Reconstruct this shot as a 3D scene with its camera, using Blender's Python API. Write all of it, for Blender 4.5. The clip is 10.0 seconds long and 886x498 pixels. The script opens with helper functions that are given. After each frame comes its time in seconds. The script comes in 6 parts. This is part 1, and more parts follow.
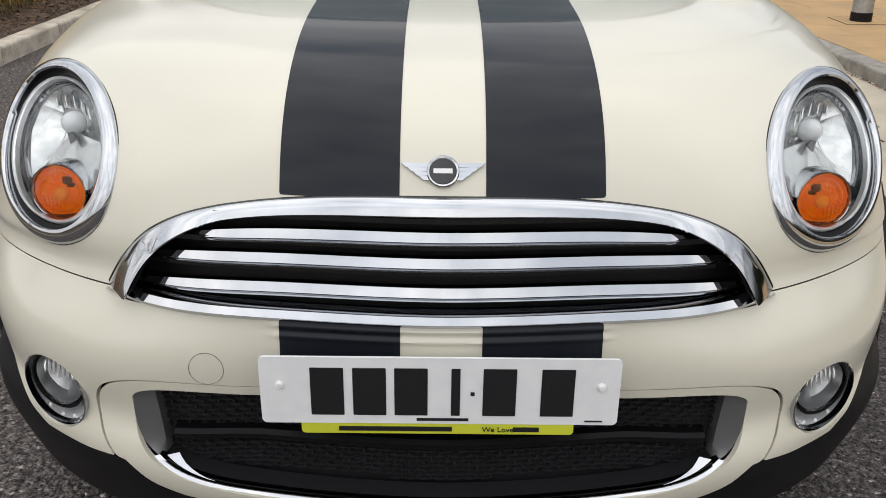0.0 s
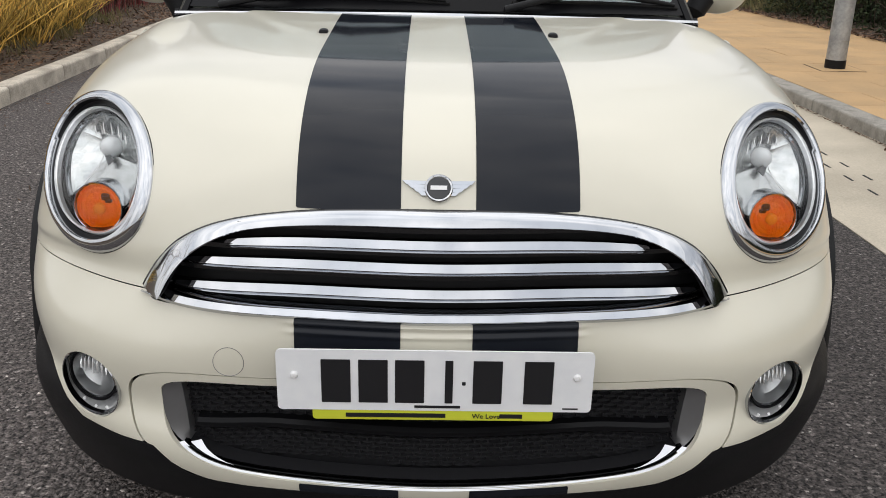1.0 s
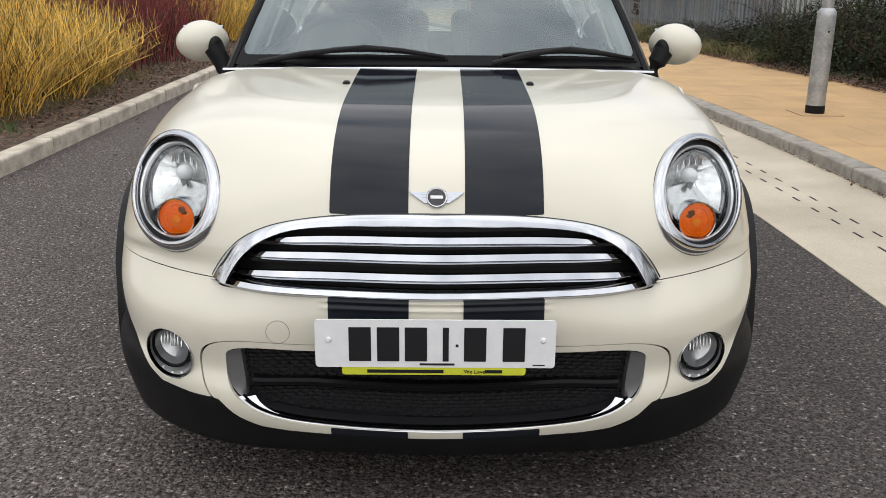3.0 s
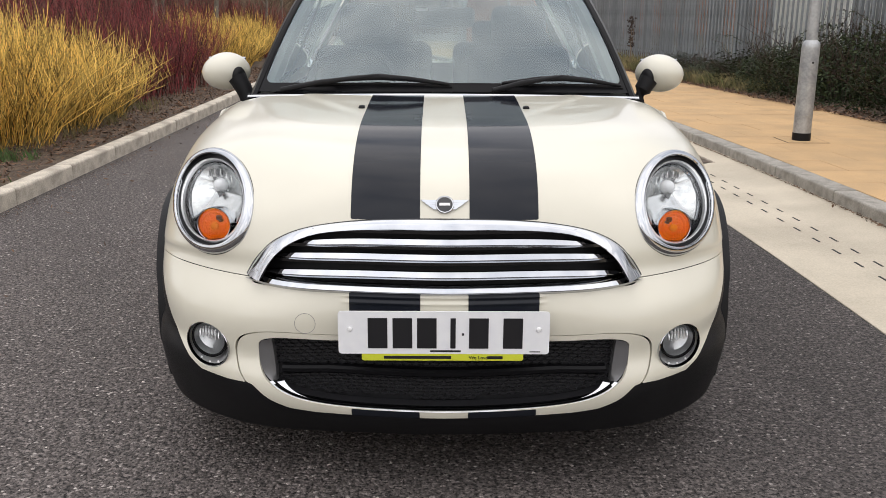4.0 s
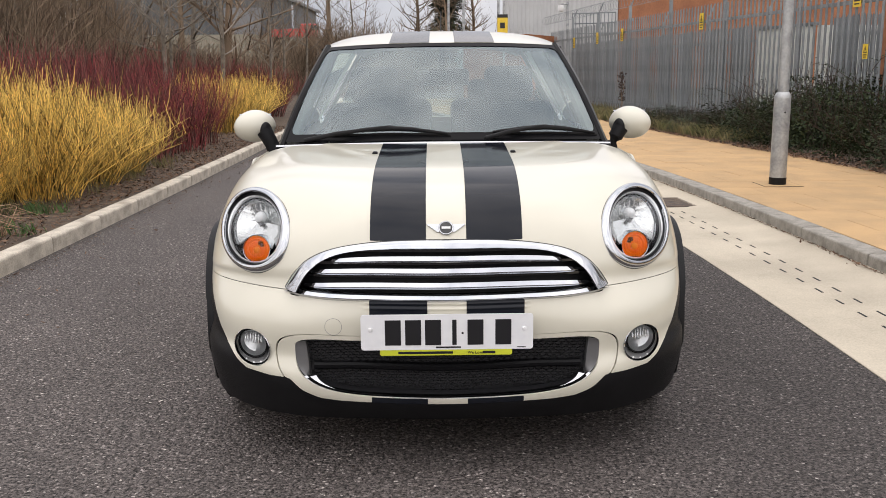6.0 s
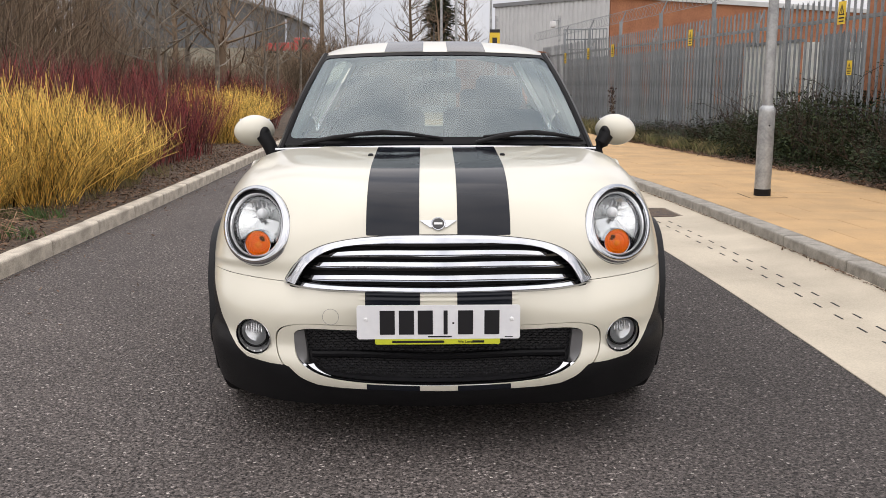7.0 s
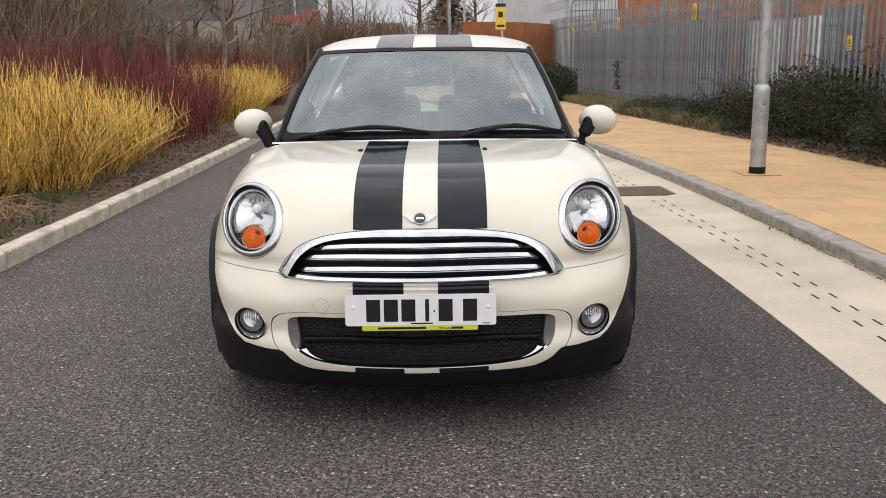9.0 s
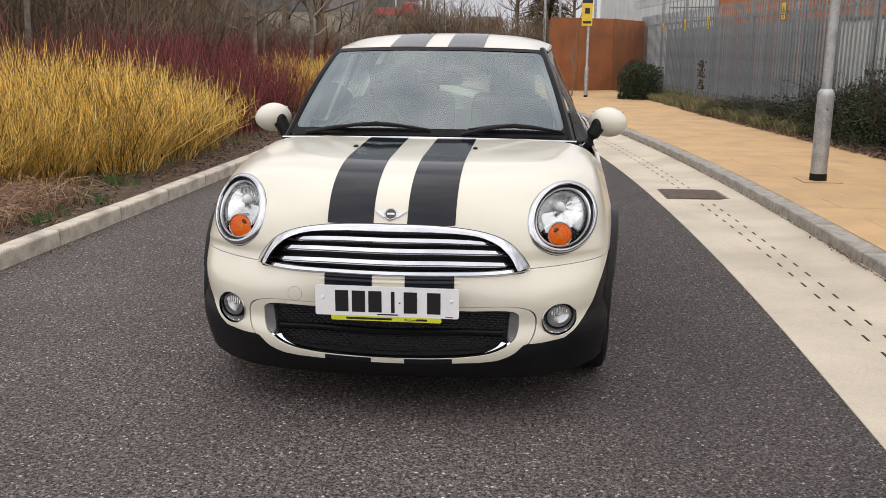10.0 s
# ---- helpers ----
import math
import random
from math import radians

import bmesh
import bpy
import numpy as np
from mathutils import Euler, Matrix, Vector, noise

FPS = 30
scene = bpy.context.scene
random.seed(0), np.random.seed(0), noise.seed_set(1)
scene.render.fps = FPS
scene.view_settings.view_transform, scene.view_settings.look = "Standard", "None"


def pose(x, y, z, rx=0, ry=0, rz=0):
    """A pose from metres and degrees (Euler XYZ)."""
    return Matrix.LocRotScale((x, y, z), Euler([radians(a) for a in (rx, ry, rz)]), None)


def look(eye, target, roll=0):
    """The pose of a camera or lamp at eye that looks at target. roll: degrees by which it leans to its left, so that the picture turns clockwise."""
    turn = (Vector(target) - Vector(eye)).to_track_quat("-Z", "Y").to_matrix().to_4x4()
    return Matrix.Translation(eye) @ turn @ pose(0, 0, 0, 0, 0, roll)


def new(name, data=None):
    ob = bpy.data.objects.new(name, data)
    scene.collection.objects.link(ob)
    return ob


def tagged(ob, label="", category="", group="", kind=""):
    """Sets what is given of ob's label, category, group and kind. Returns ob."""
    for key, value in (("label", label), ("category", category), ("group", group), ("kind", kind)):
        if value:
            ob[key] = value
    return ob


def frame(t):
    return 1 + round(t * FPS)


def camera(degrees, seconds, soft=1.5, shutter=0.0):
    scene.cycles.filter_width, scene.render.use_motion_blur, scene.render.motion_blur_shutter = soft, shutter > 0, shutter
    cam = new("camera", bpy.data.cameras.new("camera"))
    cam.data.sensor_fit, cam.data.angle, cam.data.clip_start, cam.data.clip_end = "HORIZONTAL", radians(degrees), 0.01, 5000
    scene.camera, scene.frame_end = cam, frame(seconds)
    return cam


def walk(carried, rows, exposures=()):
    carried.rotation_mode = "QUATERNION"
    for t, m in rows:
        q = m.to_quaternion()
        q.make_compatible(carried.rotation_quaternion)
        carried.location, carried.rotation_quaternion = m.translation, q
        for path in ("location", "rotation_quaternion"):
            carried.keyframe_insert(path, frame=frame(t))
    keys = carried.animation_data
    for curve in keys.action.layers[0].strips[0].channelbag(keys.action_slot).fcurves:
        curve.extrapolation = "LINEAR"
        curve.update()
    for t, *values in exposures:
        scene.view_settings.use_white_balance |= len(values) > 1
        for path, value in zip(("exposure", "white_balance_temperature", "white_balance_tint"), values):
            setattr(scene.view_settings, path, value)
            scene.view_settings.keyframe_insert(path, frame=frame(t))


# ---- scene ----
cam = camera(52.3, 10.0, 0.8)
PATH = [
    (0, (-0.006, -1.16, 1.154), (0.005, 0.683, 0.378), 0.7),
    (0.5, (-0.014, -1.262, 1.159), (0.008, 0.601, 0.434), 1.0),
    (1, (-0.016, -1.356, 1.171), (0.017, 0.523, 0.485), 1.2),
    (1.5, (0.005, -1.492, 1.175), (0.037, 0.392, 0.505), 1.1),
    (2, (0.011, -1.611, 1.186), (0.032, 0.281, 0.537), 0.7),
    (2.5, (0.014, -1.719, 1.206), (0.022, 0.184, 0.592), 0.5),
    (4, (-0.014, -2.13, 1.227), (-0.005, -0.197, 0.714), 0.3),
    (4.5, (-0.002, -2.28, 1.228), (-0.008, -0.339, 0.747), 0.0),
    (5, (-0.003, -2.431, 1.241), (-0.013, -0.486, 0.777), -0.3),
    (5.5, (-0.008, -2.541, 1.256), (-0.014, -0.588, 0.827), -0.4),
    (6, (-0.021, -2.657, 1.24), (-0.013, -0.696, 0.846), -0.6),
    (7.5, (-0.025, -2.852, 1.203), (0.009, -0.885, 0.843), 0.0),
    (8, (-0.018, -2.859, 1.205), (0.021, -0.893, 0.84), -0.1),
    (8.5, (-0.005, -2.904, 1.24), (0.039, -0.942, 0.854), -0.3),
    (9, (0.077, -3.025, 1.32), (0.078, -1.071, 0.896), -0.7),
    (9.5, (0.314, -3.106, 1.344), (0.209, -1.157, 0.907), -0.2),
    (10, (0.526, -3.106, 1.349), (0.32, -1.165, 0.912), 0.4),
]
walk(cam, [(t, look(eye, target, roll)) for t, eye, target, roll in PATH], [(0, 0.02, 6500, 10), (2.5, 0.11, 6500, 10), (5.0, 0.30, 6620, 14), (8.0, 0.28, 6680, 14), (10.0, 0.20, 6680, 14)])

# ---- world, sun ----
world = bpy.data.worlds.new("overcast")
scene.world = world
world.use_nodes = True
wn, wl = world.node_tree.nodes, world.node_tree.links
sky = wn.new("ShaderNodeTexSky")
sky.sky_type, sky.sun_disc = "NISHITA", False
sky.sun_elevation, sky.sun_rotation = radians(45), radians(200)
grey = wn.new("ShaderNodeHueSaturation")
grey.inputs["Saturation"].default_value = 0.12
co = wn.new("ShaderNodeTexCoord")
mp = wn.new("ShaderNodeMapping")
mp.inputs["Scale"].default_value = (1.0, 1.0, 1.5)
cloud = wn.new("ShaderNodeTexNoise")
cloud.inputs["Scale"].default_value, cloud.inputs["Detail"].default_value = 2.3, 5.0
cloud.inputs["Roughness"].default_value = 0.55
shade = wn.new("ShaderNodeValToRGB")
shade.color_ramp.elements[0].position, shade.color_ramp.elements[0].color = 0.36, (4.6, 5.1, 5.9, 1)
shade.color_ramp.elements[1].position, shade.color_ramp.elements[1].color = 0.66, (11.2, 11.0, 10.9, 1)
both = wn.new("ShaderNodeMix")
both.data_type = "RGBA"
both.inputs[0].default_value = 0.8
wl.new(co.outputs["Generated"], mp.inputs[0])
wl.new(mp.outputs[0], cloud.inputs["Vector"])
wl.new(cloud.outputs["Fac"], shade.inputs[0])
wl.new(sky.outputs[0], grey.inputs["Color"])
wl.new(grey.outputs[0], both.inputs[6])
wl.new(shade.outputs[0], both.inputs[7])
# an overcast sky is darker low down than overhead
split = wn.new("ShaderNodeSeparateXYZ")
wl.new(co.outputs["Generated"], split.inputs[0])
rise = wn.new("ShaderNodeMapRange")
rise.inputs[1].default_value, rise.inputs[2].default_value = 0.0, 0.9
rise.inputs[3].default_value, rise.inputs[4].default_value = 0.62, 1.38
wl.new(split.outputs["Z"], rise.inputs[0])
dim = wn.new("ShaderNodeVectorMath")
dim.operation = "SCALE"
wl.new(both.outputs[2], dim.inputs[0])
wl.new(rise.outputs[0], dim.inputs["Scale"])
wl.new(dim.outputs[0], wn["Background"].inputs[0])
wn["Background"].inputs[1].default_value = 0.128
sun = new("sun", bpy.data.lights.new("sun", "SUN"))
sun.data.energy, sun.data.angle, sun.data.color = 1.12, radians(179), (1, 0.95, 0.88)
sun.matrix_world = look((-5, -11.5, 11.8), (0, 0, 0))

# ---- materials ----
def material(name, colour, rough=0.5, metal=0.0, second=None, scale=8.0, fine=0.0, fine_scale=150.0, bump=0.0, bump_scale=60.0, coat=0.0, low=0.4, high=0.65, object_random=0.0, island_random=0.0, wobble=0.0, specular=0.5):
    """A node material with colour varied at two scales, and a fine relief. second: the colour it drifts to."""
    m = bpy.data.materials.new(name)
    m.use_nodes = True
    n, l = m.node_tree.nodes, m.node_tree.links
    b = n["Principled BSDF"]
    b.inputs["Roughness"].default_value, b.inputs["Metallic"].default_value = rough, metal
    b.inputs["Coat Weight"].default_value, b.inputs["Coat Roughness"].default_value = coat, 0.03
    b.inputs["Specular IOR Level"].default_value = specular
    where = n.new("ShaderNodeTexCoord").outputs["Object"]
    wide = n.new("ShaderNodeTexNoise")
    wide.inputs["Scale"].default_value, wide.inputs["Detail"].default_value = scale, 5
    l.new(where, wide.inputs["Vector"])
    ramp = n.new("ShaderNodeValToRGB")
    second = second or tuple(c * 0.93 for c in colour)
    ramp.color_ramp.elements[0].position, ramp.color_ramp.elements[0].color = low, (*colour, 1)
    ramp.color_ramp.elements[1].position, ramp.color_ramp.elements[1].color = high, (*second, 1)
    l.new(wide.outputs["Fac"], ramp.inputs[0])
    out = ramp.outputs[0]
    if fine:
        grain = n.new("ShaderNodeTexNoise")
        grain.inputs["Scale"].default_value, grain.inputs["Detail"].default_value = fine_scale, 3
        l.new(where, grain.inputs["Vector"])
        span = n.new("ShaderNodeMapRange")
        span.inputs[1].default_value, span.inputs[2].default_value = 0.3, 0.7
        span.inputs[3].default_value, span.inputs[4].default_value = 1 - fine, 1 + fine
        l.new(grain.outputs["Fac"], span.inputs[0])
        mul = n.new("ShaderNodeVectorMath")
        mul.operation = "SCALE"
        l.new(out, mul.inputs[0])
        l.new(span.outputs[0], mul.inputs["Scale"])
        out = mul.outputs[0]
    if object_random or island_random:
        pick = n.new("ShaderNodeObjectInfo").outputs["Random"] if object_random else n.new("ShaderNodeNewGeometry").outputs["Random Per Island"]
        amount = object_random or island_random
        span = n.new("ShaderNodeMapRange")
        span.inputs[3].default_value, span.inputs[4].default_value = 1 - amount, 1 + amount
        l.new(pick, span.inputs[0])
        mul = n.new("ShaderNodeVectorMath")
        mul.operation = "SCALE"
        l.new(out, mul.inputs[0])
        l.new(span.outputs[0], mul.inputs["Scale"])
        out = mul.outputs[0]
    l.new(out, b.inputs["Base Color"])
    if bump:
        tex = n.new("ShaderNodeTexNoise")
        tex.inputs["Scale"].default_value, tex.inputs["Detail"].default_value = bump_scale, 4
        l.new(where, tex.inputs["Vector"])
        bp = n.new("ShaderNodeBump")
        bp.inputs["Strength"].default_value, bp.inputs["Distance"].default_value = bump, 0.004
        l.new(tex.outputs["Fac"], bp.inputs["Height"])
        l.new(bp.outputs[0], b.inputs["Normal"])
    if wobble:
        rr = n.new("ShaderNodeMapRange")
        rr.inputs[3].default_value, rr.inputs[4].default_value = max(0.0, rough - wobble), rough + wobble
        l.new(wide.outputs["Fac"], rr.inputs[0])
        l.new(rr.outputs[0], b.inputs["Roughness"])
    return m


def pane_material(name, tint, gloss=0.02, ior=1.5, sheen=(1, 1, 1)):
    """Thin clear glass: see-through, with a sharp reflection that grows at a slant."""
    m = bpy.data.materials.new(name)
    m.use_nodes = True
    n, l = m.node_tree.nodes, m.node_tree.links
    n.remove(n["Principled BSDF"])
    see, shine, mix, fres = n.new("ShaderNodeBsdfTransparent"), n.new("ShaderNodeBsdfGlossy"), n.new("ShaderNodeMixShader"), n.new("ShaderNodeFresnel")
    see.inputs[0].default_value = (*tint, 1)
    shine.inputs["Roughness"].default_value = gloss
    shine.inputs["Color"].default_value = (*sheen, 1)
    fres.inputs["IOR"].default_value = ior
    l.new(fres.outputs[0], mix.inputs[0])
    l.new(see.outputs[0], mix.inputs[1])
    l.new(shine.outputs[0], mix.inputs[2])
    l.new(mix.outputs[0], n["Material Output"].inputs[0])
    return m


def asphalt_material():
    """Coarse worn asphalt: stone chips in dark binder with open pits, darker along the channel."""
    m = bpy.data.materials.new("asphalt")
    m.use_nodes = True
    n, l = m.node_tree.nodes, m.node_tree.links
    b = n["Principled BSDF"]
    b.inputs["Roughness"].default_value, b.inputs["Specular IOR Level"].default_value = 0.8, 0.35
    where = n.new("ShaderNodeTexCoord").outputs["Object"]

    def grain(scale, detail, rough, lo, hi, a, c):
        tex = n.new("ShaderNodeTexNoise")
        tex.inputs["Scale"].default_value, tex.inputs["Detail"].default_value, tex.inputs["Roughness"].default_value = scale, detail, rough
        l.new(where, tex.inputs["Vector"])
        span = n.new("ShaderNodeMapRange")
        span.inputs[1].default_value, span.inputs[2].default_value = lo, hi
        span.inputs[3].default_value, span.inputs[4].default_value = a, c
        l.new(tex.outputs["Fac"], span.inputs[0])
        return tex, span.outputs[0]

    def times(p, q):
        k = n.new("ShaderNodeMath")
        k.operation = "MULTIPLY"
        l.new(p, k.inputs[0])
        l.new(q, k.inputs[1])
        return k.outputs[0]

    chips = n.new("ShaderNodeTexVoronoi")
    chips.inputs["Scale"].default_value = 115
    bend_it = n.new("ShaderNodeTexNoise")
    bend_it.inputs["Scale"].default_value = 60
    l.new(where, bend_it.inputs["Vector"])
    warp = n.new("ShaderNodeVectorMath")
    warp.operation = "MULTIPLY_ADD"
    warp.inputs[1].default_value = (0.012, 0.012, 0.012)
    l.new(bend_it.outputs["Color"], warp.inputs[0])
    l.new(where, warp.inputs[2])
    l.new(warp.outputs[0], chips.inputs["Vector"])
    tone = n.new("ShaderNodeSeparateColor")
    l.new(chips.outputs["Color"], tone.inputs[0])
    ramp = n.new("ShaderNodeValToRGB")
    e = ramp.color_ramp.elements
    e[0].position, e[0].color = 0.0, (0.062, 0.052, 0.048, 1)
    e[1].position, e[1].color = 1.0, (0.44, 0.40, 0.37, 1)
    for p, c in ((0.45, 0.104), (0.88, 0.140), (0.965, 0.20)):
        k = e.new(p)
        k.color = (c * 1.02, c * 0.885, c * 0.825, 1)
    l.new(tone.outputs[0], ramp.inputs[0])
    wide = grain(1.1, 6, 0.6, 0.3, 0.7, 0.98, 1.42)[1]
    clump = grain(55, 4, 0.7, 0.36, 0.62, 0.42, 1.50)[1]
    pits, hollow = grain(88, 3, 0.65, 0.39, 0.48, 0.08, 1.0)
    gap = n.new("ShaderNodeMapRange")
    gap.inputs[1].default_value, gap.inputs[2].default_value = 0.40, 0.75
    gap.inputs[3].default_value, gap.inputs[4].default_value = 1.0, 0.55
    l.new(chips.outputs["Distance"], gap.inputs[0])
    # the tone falls smoothly to 0.63 across the road, towards the channel
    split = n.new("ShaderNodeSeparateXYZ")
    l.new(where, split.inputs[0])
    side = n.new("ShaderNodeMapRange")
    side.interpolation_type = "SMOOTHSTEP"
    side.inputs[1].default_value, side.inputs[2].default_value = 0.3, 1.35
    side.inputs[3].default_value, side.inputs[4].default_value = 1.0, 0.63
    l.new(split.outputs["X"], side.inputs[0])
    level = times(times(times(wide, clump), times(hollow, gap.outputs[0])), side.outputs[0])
    mul = n.new("ShaderNodeVectorMath")
    mul.operation = "SCALE"
    l.new(ramp.outputs[0], mul.inputs[0])
    l.new(level, mul.inputs["Scale"])
    l.new(mul.outputs[0], b.inputs["Base Color"])
    height = n.new("ShaderNodeMath")
    height.operation = "SUBTRACT"
    l.new(pits.outputs["Fac"], height.inputs[0])
    l.new(chips.outputs["Distance"], height.inputs[1])
    bp = n.new("ShaderNodeBump")
    bp.inputs["Strength"].default_value, bp.inputs["Distance"].default_value = 0.8, 0.007
    l.new(height.outputs[0], bp.inputs["Height"])
    l.new(bp.outputs[0], b.inputs["Normal"])
    return m


PAINT = material("cream_paint", (0.64, 0.615, 0.515), 0.28, coat=0.65, second=(0.625, 0.60, 0.502), scale=3)
STRIPE = material("black_vinyl", (0.009, 0.011, 0.016), 0.07, second=(0.012, 0.014, 0.019), scale=5, specular=0.23)
CHROME = material("chrome", (0.54, 0.555, 0.58), 0.04, metal=1.0, second=(0.48, 0.495, 0.52), scale=14, wobble=0.03)
SATIN = material("satin_silver_plastic", (0.21, 0.21, 0.215), 0.38, metal=0.7, scale=20)
PLASTIC = material("black_textured_plastic", (0.0065, 0.0065, 0.0075), 0.5, second=(0.009, 0.009, 0.010), scale=12, bump=0.15, bump_scale=900, specular=0.2)
GLOSSBLACK = material("gloss_black", (0.008, 0.008, 0.009), 0.12, coat=0.5)
DARK = material("dark_void", (0.008, 0.008, 0.008), 0.8)
RUBBER = material("tyre_rubber", (0.010, 0.010, 0.011), 0.8, second=(0.017, 0.016, 0.015), scale=18, specular=0.2, bump=0.3, bump_scale=300)
ALLOY = material("alloy", (0.55, 0.56, 0.57), 0.3, metal=0.9, scale=12)
REFLECTOR = material("lamp_reflector", (0.92, 0.93, 0.93), 0.22, metal=0.6, second=(0.82, 0.83, 0.84), scale=25, wobble=0.06)
LENS = pane_material("clear_lens", (0.98, 0.985, 0.985), 0.01, 1.24)
LAMP_DARK = material("dark_lamp_grey", (0.07, 0.073, 0.075), 0.35, second=(0.11, 0.115, 0.118), scale=60)
FROST = material("frosted_bulb_glass", (0.75, 0.77, 0.78), 0.2, coat=0.6)
AMBER = pane_material("amber_lens", (1.0, 0.50, 0.04), 0.08, 1.3)
AMBER_BULB = material("amber_bulb", (0.98, 0.95, 0.85), 0.12, second=(0.95, 0.85, 0.6), scale=150, coat=0.5)
WHITE_BOWL = material("indicator_reflector", (1.0, 0.70, 0.55), 0.3, metal=0.05, second=(1.0, 0.52, 0.36), scale=90, bump=0.9, bump_scale=190)
MIRROR_BOWL = material("bright_reflector", (0.70, 0.72, 0.72), 0.24, metal=0.75, second=(0.58, 0.60, 0.60), scale=40, wobble=0.08)
GLASS = pane_material("windscreen_glass", (0.76, 0.87, 0.86), 0.02, 2.25, (0.84, 0.96, 1.0))
TINT = pane_material("side_glass", (0.42, 0.48, 0.47), 0.02, 1.6)
FABRIC = material("dark_fabric", (0.026, 0.028, 0.033), 0.9, second=(0.034, 0.036, 0.04), scale=6)
HEADLINING = material("pale_trim", (0.42, 0.43, 0.39), 0.85)
PLATE = material("white_reflective_plate", (0.82, 0.83, 0.84), 0.25, coat=0.4, second=(0.78, 0.79, 0.81), scale=30)
INK = material("black_ink", (0.012, 0.012, 0.014), 0.35)
LIME = material("lime_strip", (0.62, 0.66, 0.045), 0.35)
WHITE = material("white_plastic", (0.8, 0.8, 0.8), 0.35)
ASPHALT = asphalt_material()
SLABS = material("concrete_channel", (0.51, 0.452, 0.355), 0.85, second=(0.40, 0.352, 0.275), scale=1.6, fine=0.10, fine_scale=120, bump=0.3, bump_scale=220)
KERB_PALE = material("pale_kerb_concrete", (0.54, 0.485, 0.40), 0.9, second=(0.34, 0.30, 0.245), scale=7, fine=0.2, fine_scale=90, bump=0.4, bump_scale=160, object_random=0.035)
KERB_DARK = material("grey_kerb_concrete", (0.30, 0.28, 0.245), 0.9, second=(0.205, 0.19, 0.165), scale=13, fine=0.16, fine_scale=90, bump=0.5, bump_scale=160, object_random=0.05)
PAVING = material("buff_paving", (0.48, 0.308, 0.148), 0.85, second=(0.40, 0.264, 0.132), scale=2.6, fine=0.14, fine_scale=160, bump=0.3, bump_scale=320, object_random=0.05)
JOINT = material("paving_joint", (0.33, 0.23, 0.125), 0.95, second=(0.12, 0.095, 0.06), scale=2.2, low=0.5, high=0.62)
SOIL = material("mulch", (0.058, 0.040, 0.028), 0.95, second=(0.12, 0.085, 0.055), scale=9, fine=0.5, fine_scale=70, bump=1.0, bump_scale=70)
GRASS_GROUND = material("rough_ground", (0.125, 0.10, 0.065), 0.95, second=(0.075, 0.07, 0.04), scale=0.7, fine=0.4, fine_scale=14, bump=0.6, bump_scale=20)
YELLOW_STEM = material("yellow_stem", (0.68, 0.455, 0.12), 0.6, second=(0.42, 0.29, 0.075), scale=3, island_random=1.0, specular=0.2)
RED_STEM = material("red_stem", (0.20, 0.036, 0.040), 0.55, second=(0.10, 0.050, 0.038), scale=3, island_random=0.95, specular=0.25)
BROWN_STEM = material("brown_twig", (0.205, 0.148, 0.102), 0.85, second=(0.115, 0.086, 0.058), scale=0.5, island_random=0.5, specular=0.15)
BARK = material("grey_bark", (0.20, 0.170, 0.135), 0.9, second=(0.11, 0.092, 0.072), scale=9, fine=0.3, fine_scale=60, bump=0.6, bump_scale=60)
DEADLEAF = material("dead_leaf", (0.15, 0.085, 0.05), 0.85, second=(0.085, 0.055, 0.037), scale=10, island_random=0.8)
LEAF = material("dark_evergreen_leaf", (0.022, 0.033, 0.015), 0.6, second=(0.034, 0.041, 0.018), scale=6, island_random=0.6, specular=0.1)
WEED = material("green_weed", (0.075, 0.14, 0.04), 0.6, island_random=0.35)
STRAW = material("dry_grass", (0.22, 0.18, 0.085), 0.8, second=(0.09, 0.10, 0.035), scale=3, island_random=0.4)
STEEL = material("galvanised_steel", (0.232, 0.252, 0.262), 0.5, metal=0.3, second=(0.165, 0.181, 0.19), scale=3, fine=0.10, fine_scale=60, object_random=0.16)
STEEL_PALE = material("pale_galvanised_steel", (0.66, 0.67, 0.63), 0.5, metal=0.1, second=(0.56, 0.57, 0.54), scale=6, island_random=0.12)
POST_STEEL = material("grey_lamp_post_steel", (0.42, 0.43, 0.43), 0.42, metal=0.5, second=(0.29, 0.30, 0.305), scale=9, fine=0.14, fine_scale=45, wobble=0.15)
YELLOW = material("yellow_sign", (0.75, 0.53, 0.04), 0.45, second=(0.66, 0.46, 0.04), scale=12)
RUST = material("weathered_rust_panel", (0.30, 0.105, 0.035), 0.85, second=(0.21, 0.075, 0.028), scale=1.6, fine=0.16, fine_scale=30, bump=0.2, bump_scale=40)
CLADDING = material("pale_metal_cladding", (0.55, 0.555, 0.55), 0.5, second=(0.49, 0.495, 0.495), scale=0.8)
BRICK = material("orange_brick", (0.36, 0.15, 0.075), 0.9, second=(0.28, 0.115, 0.06), scale=0.9, fine=0.15, fine_scale=12)
SHED = material("dark_grey_cladding", (0.105, 0.11, 0.112), 0.6, second=(0.085, 0.09, 0.095), scale=0.6)
ROOFGREY = material("grey_roof", (0.20, 0.205, 0.21), 0.7)
RED = material("red_vehicle_paint", (0.50, 0.035, 0.03), 0.35, coat=0.6)
IRON = material("iron_grating", (0.12, 0.085, 0.06), 0.75, second=(0.07, 0.055, 0.045), scale=14, bump=0.3, bump_scale=120)
PILLAR = material("black_pillar_trim", (0.006, 0.006, 0.007), 0.3, specular=0.12)
MESH = material("black_intake_plastic", (0.018, 0.018, 0.020), 0.34, specular=0.5)
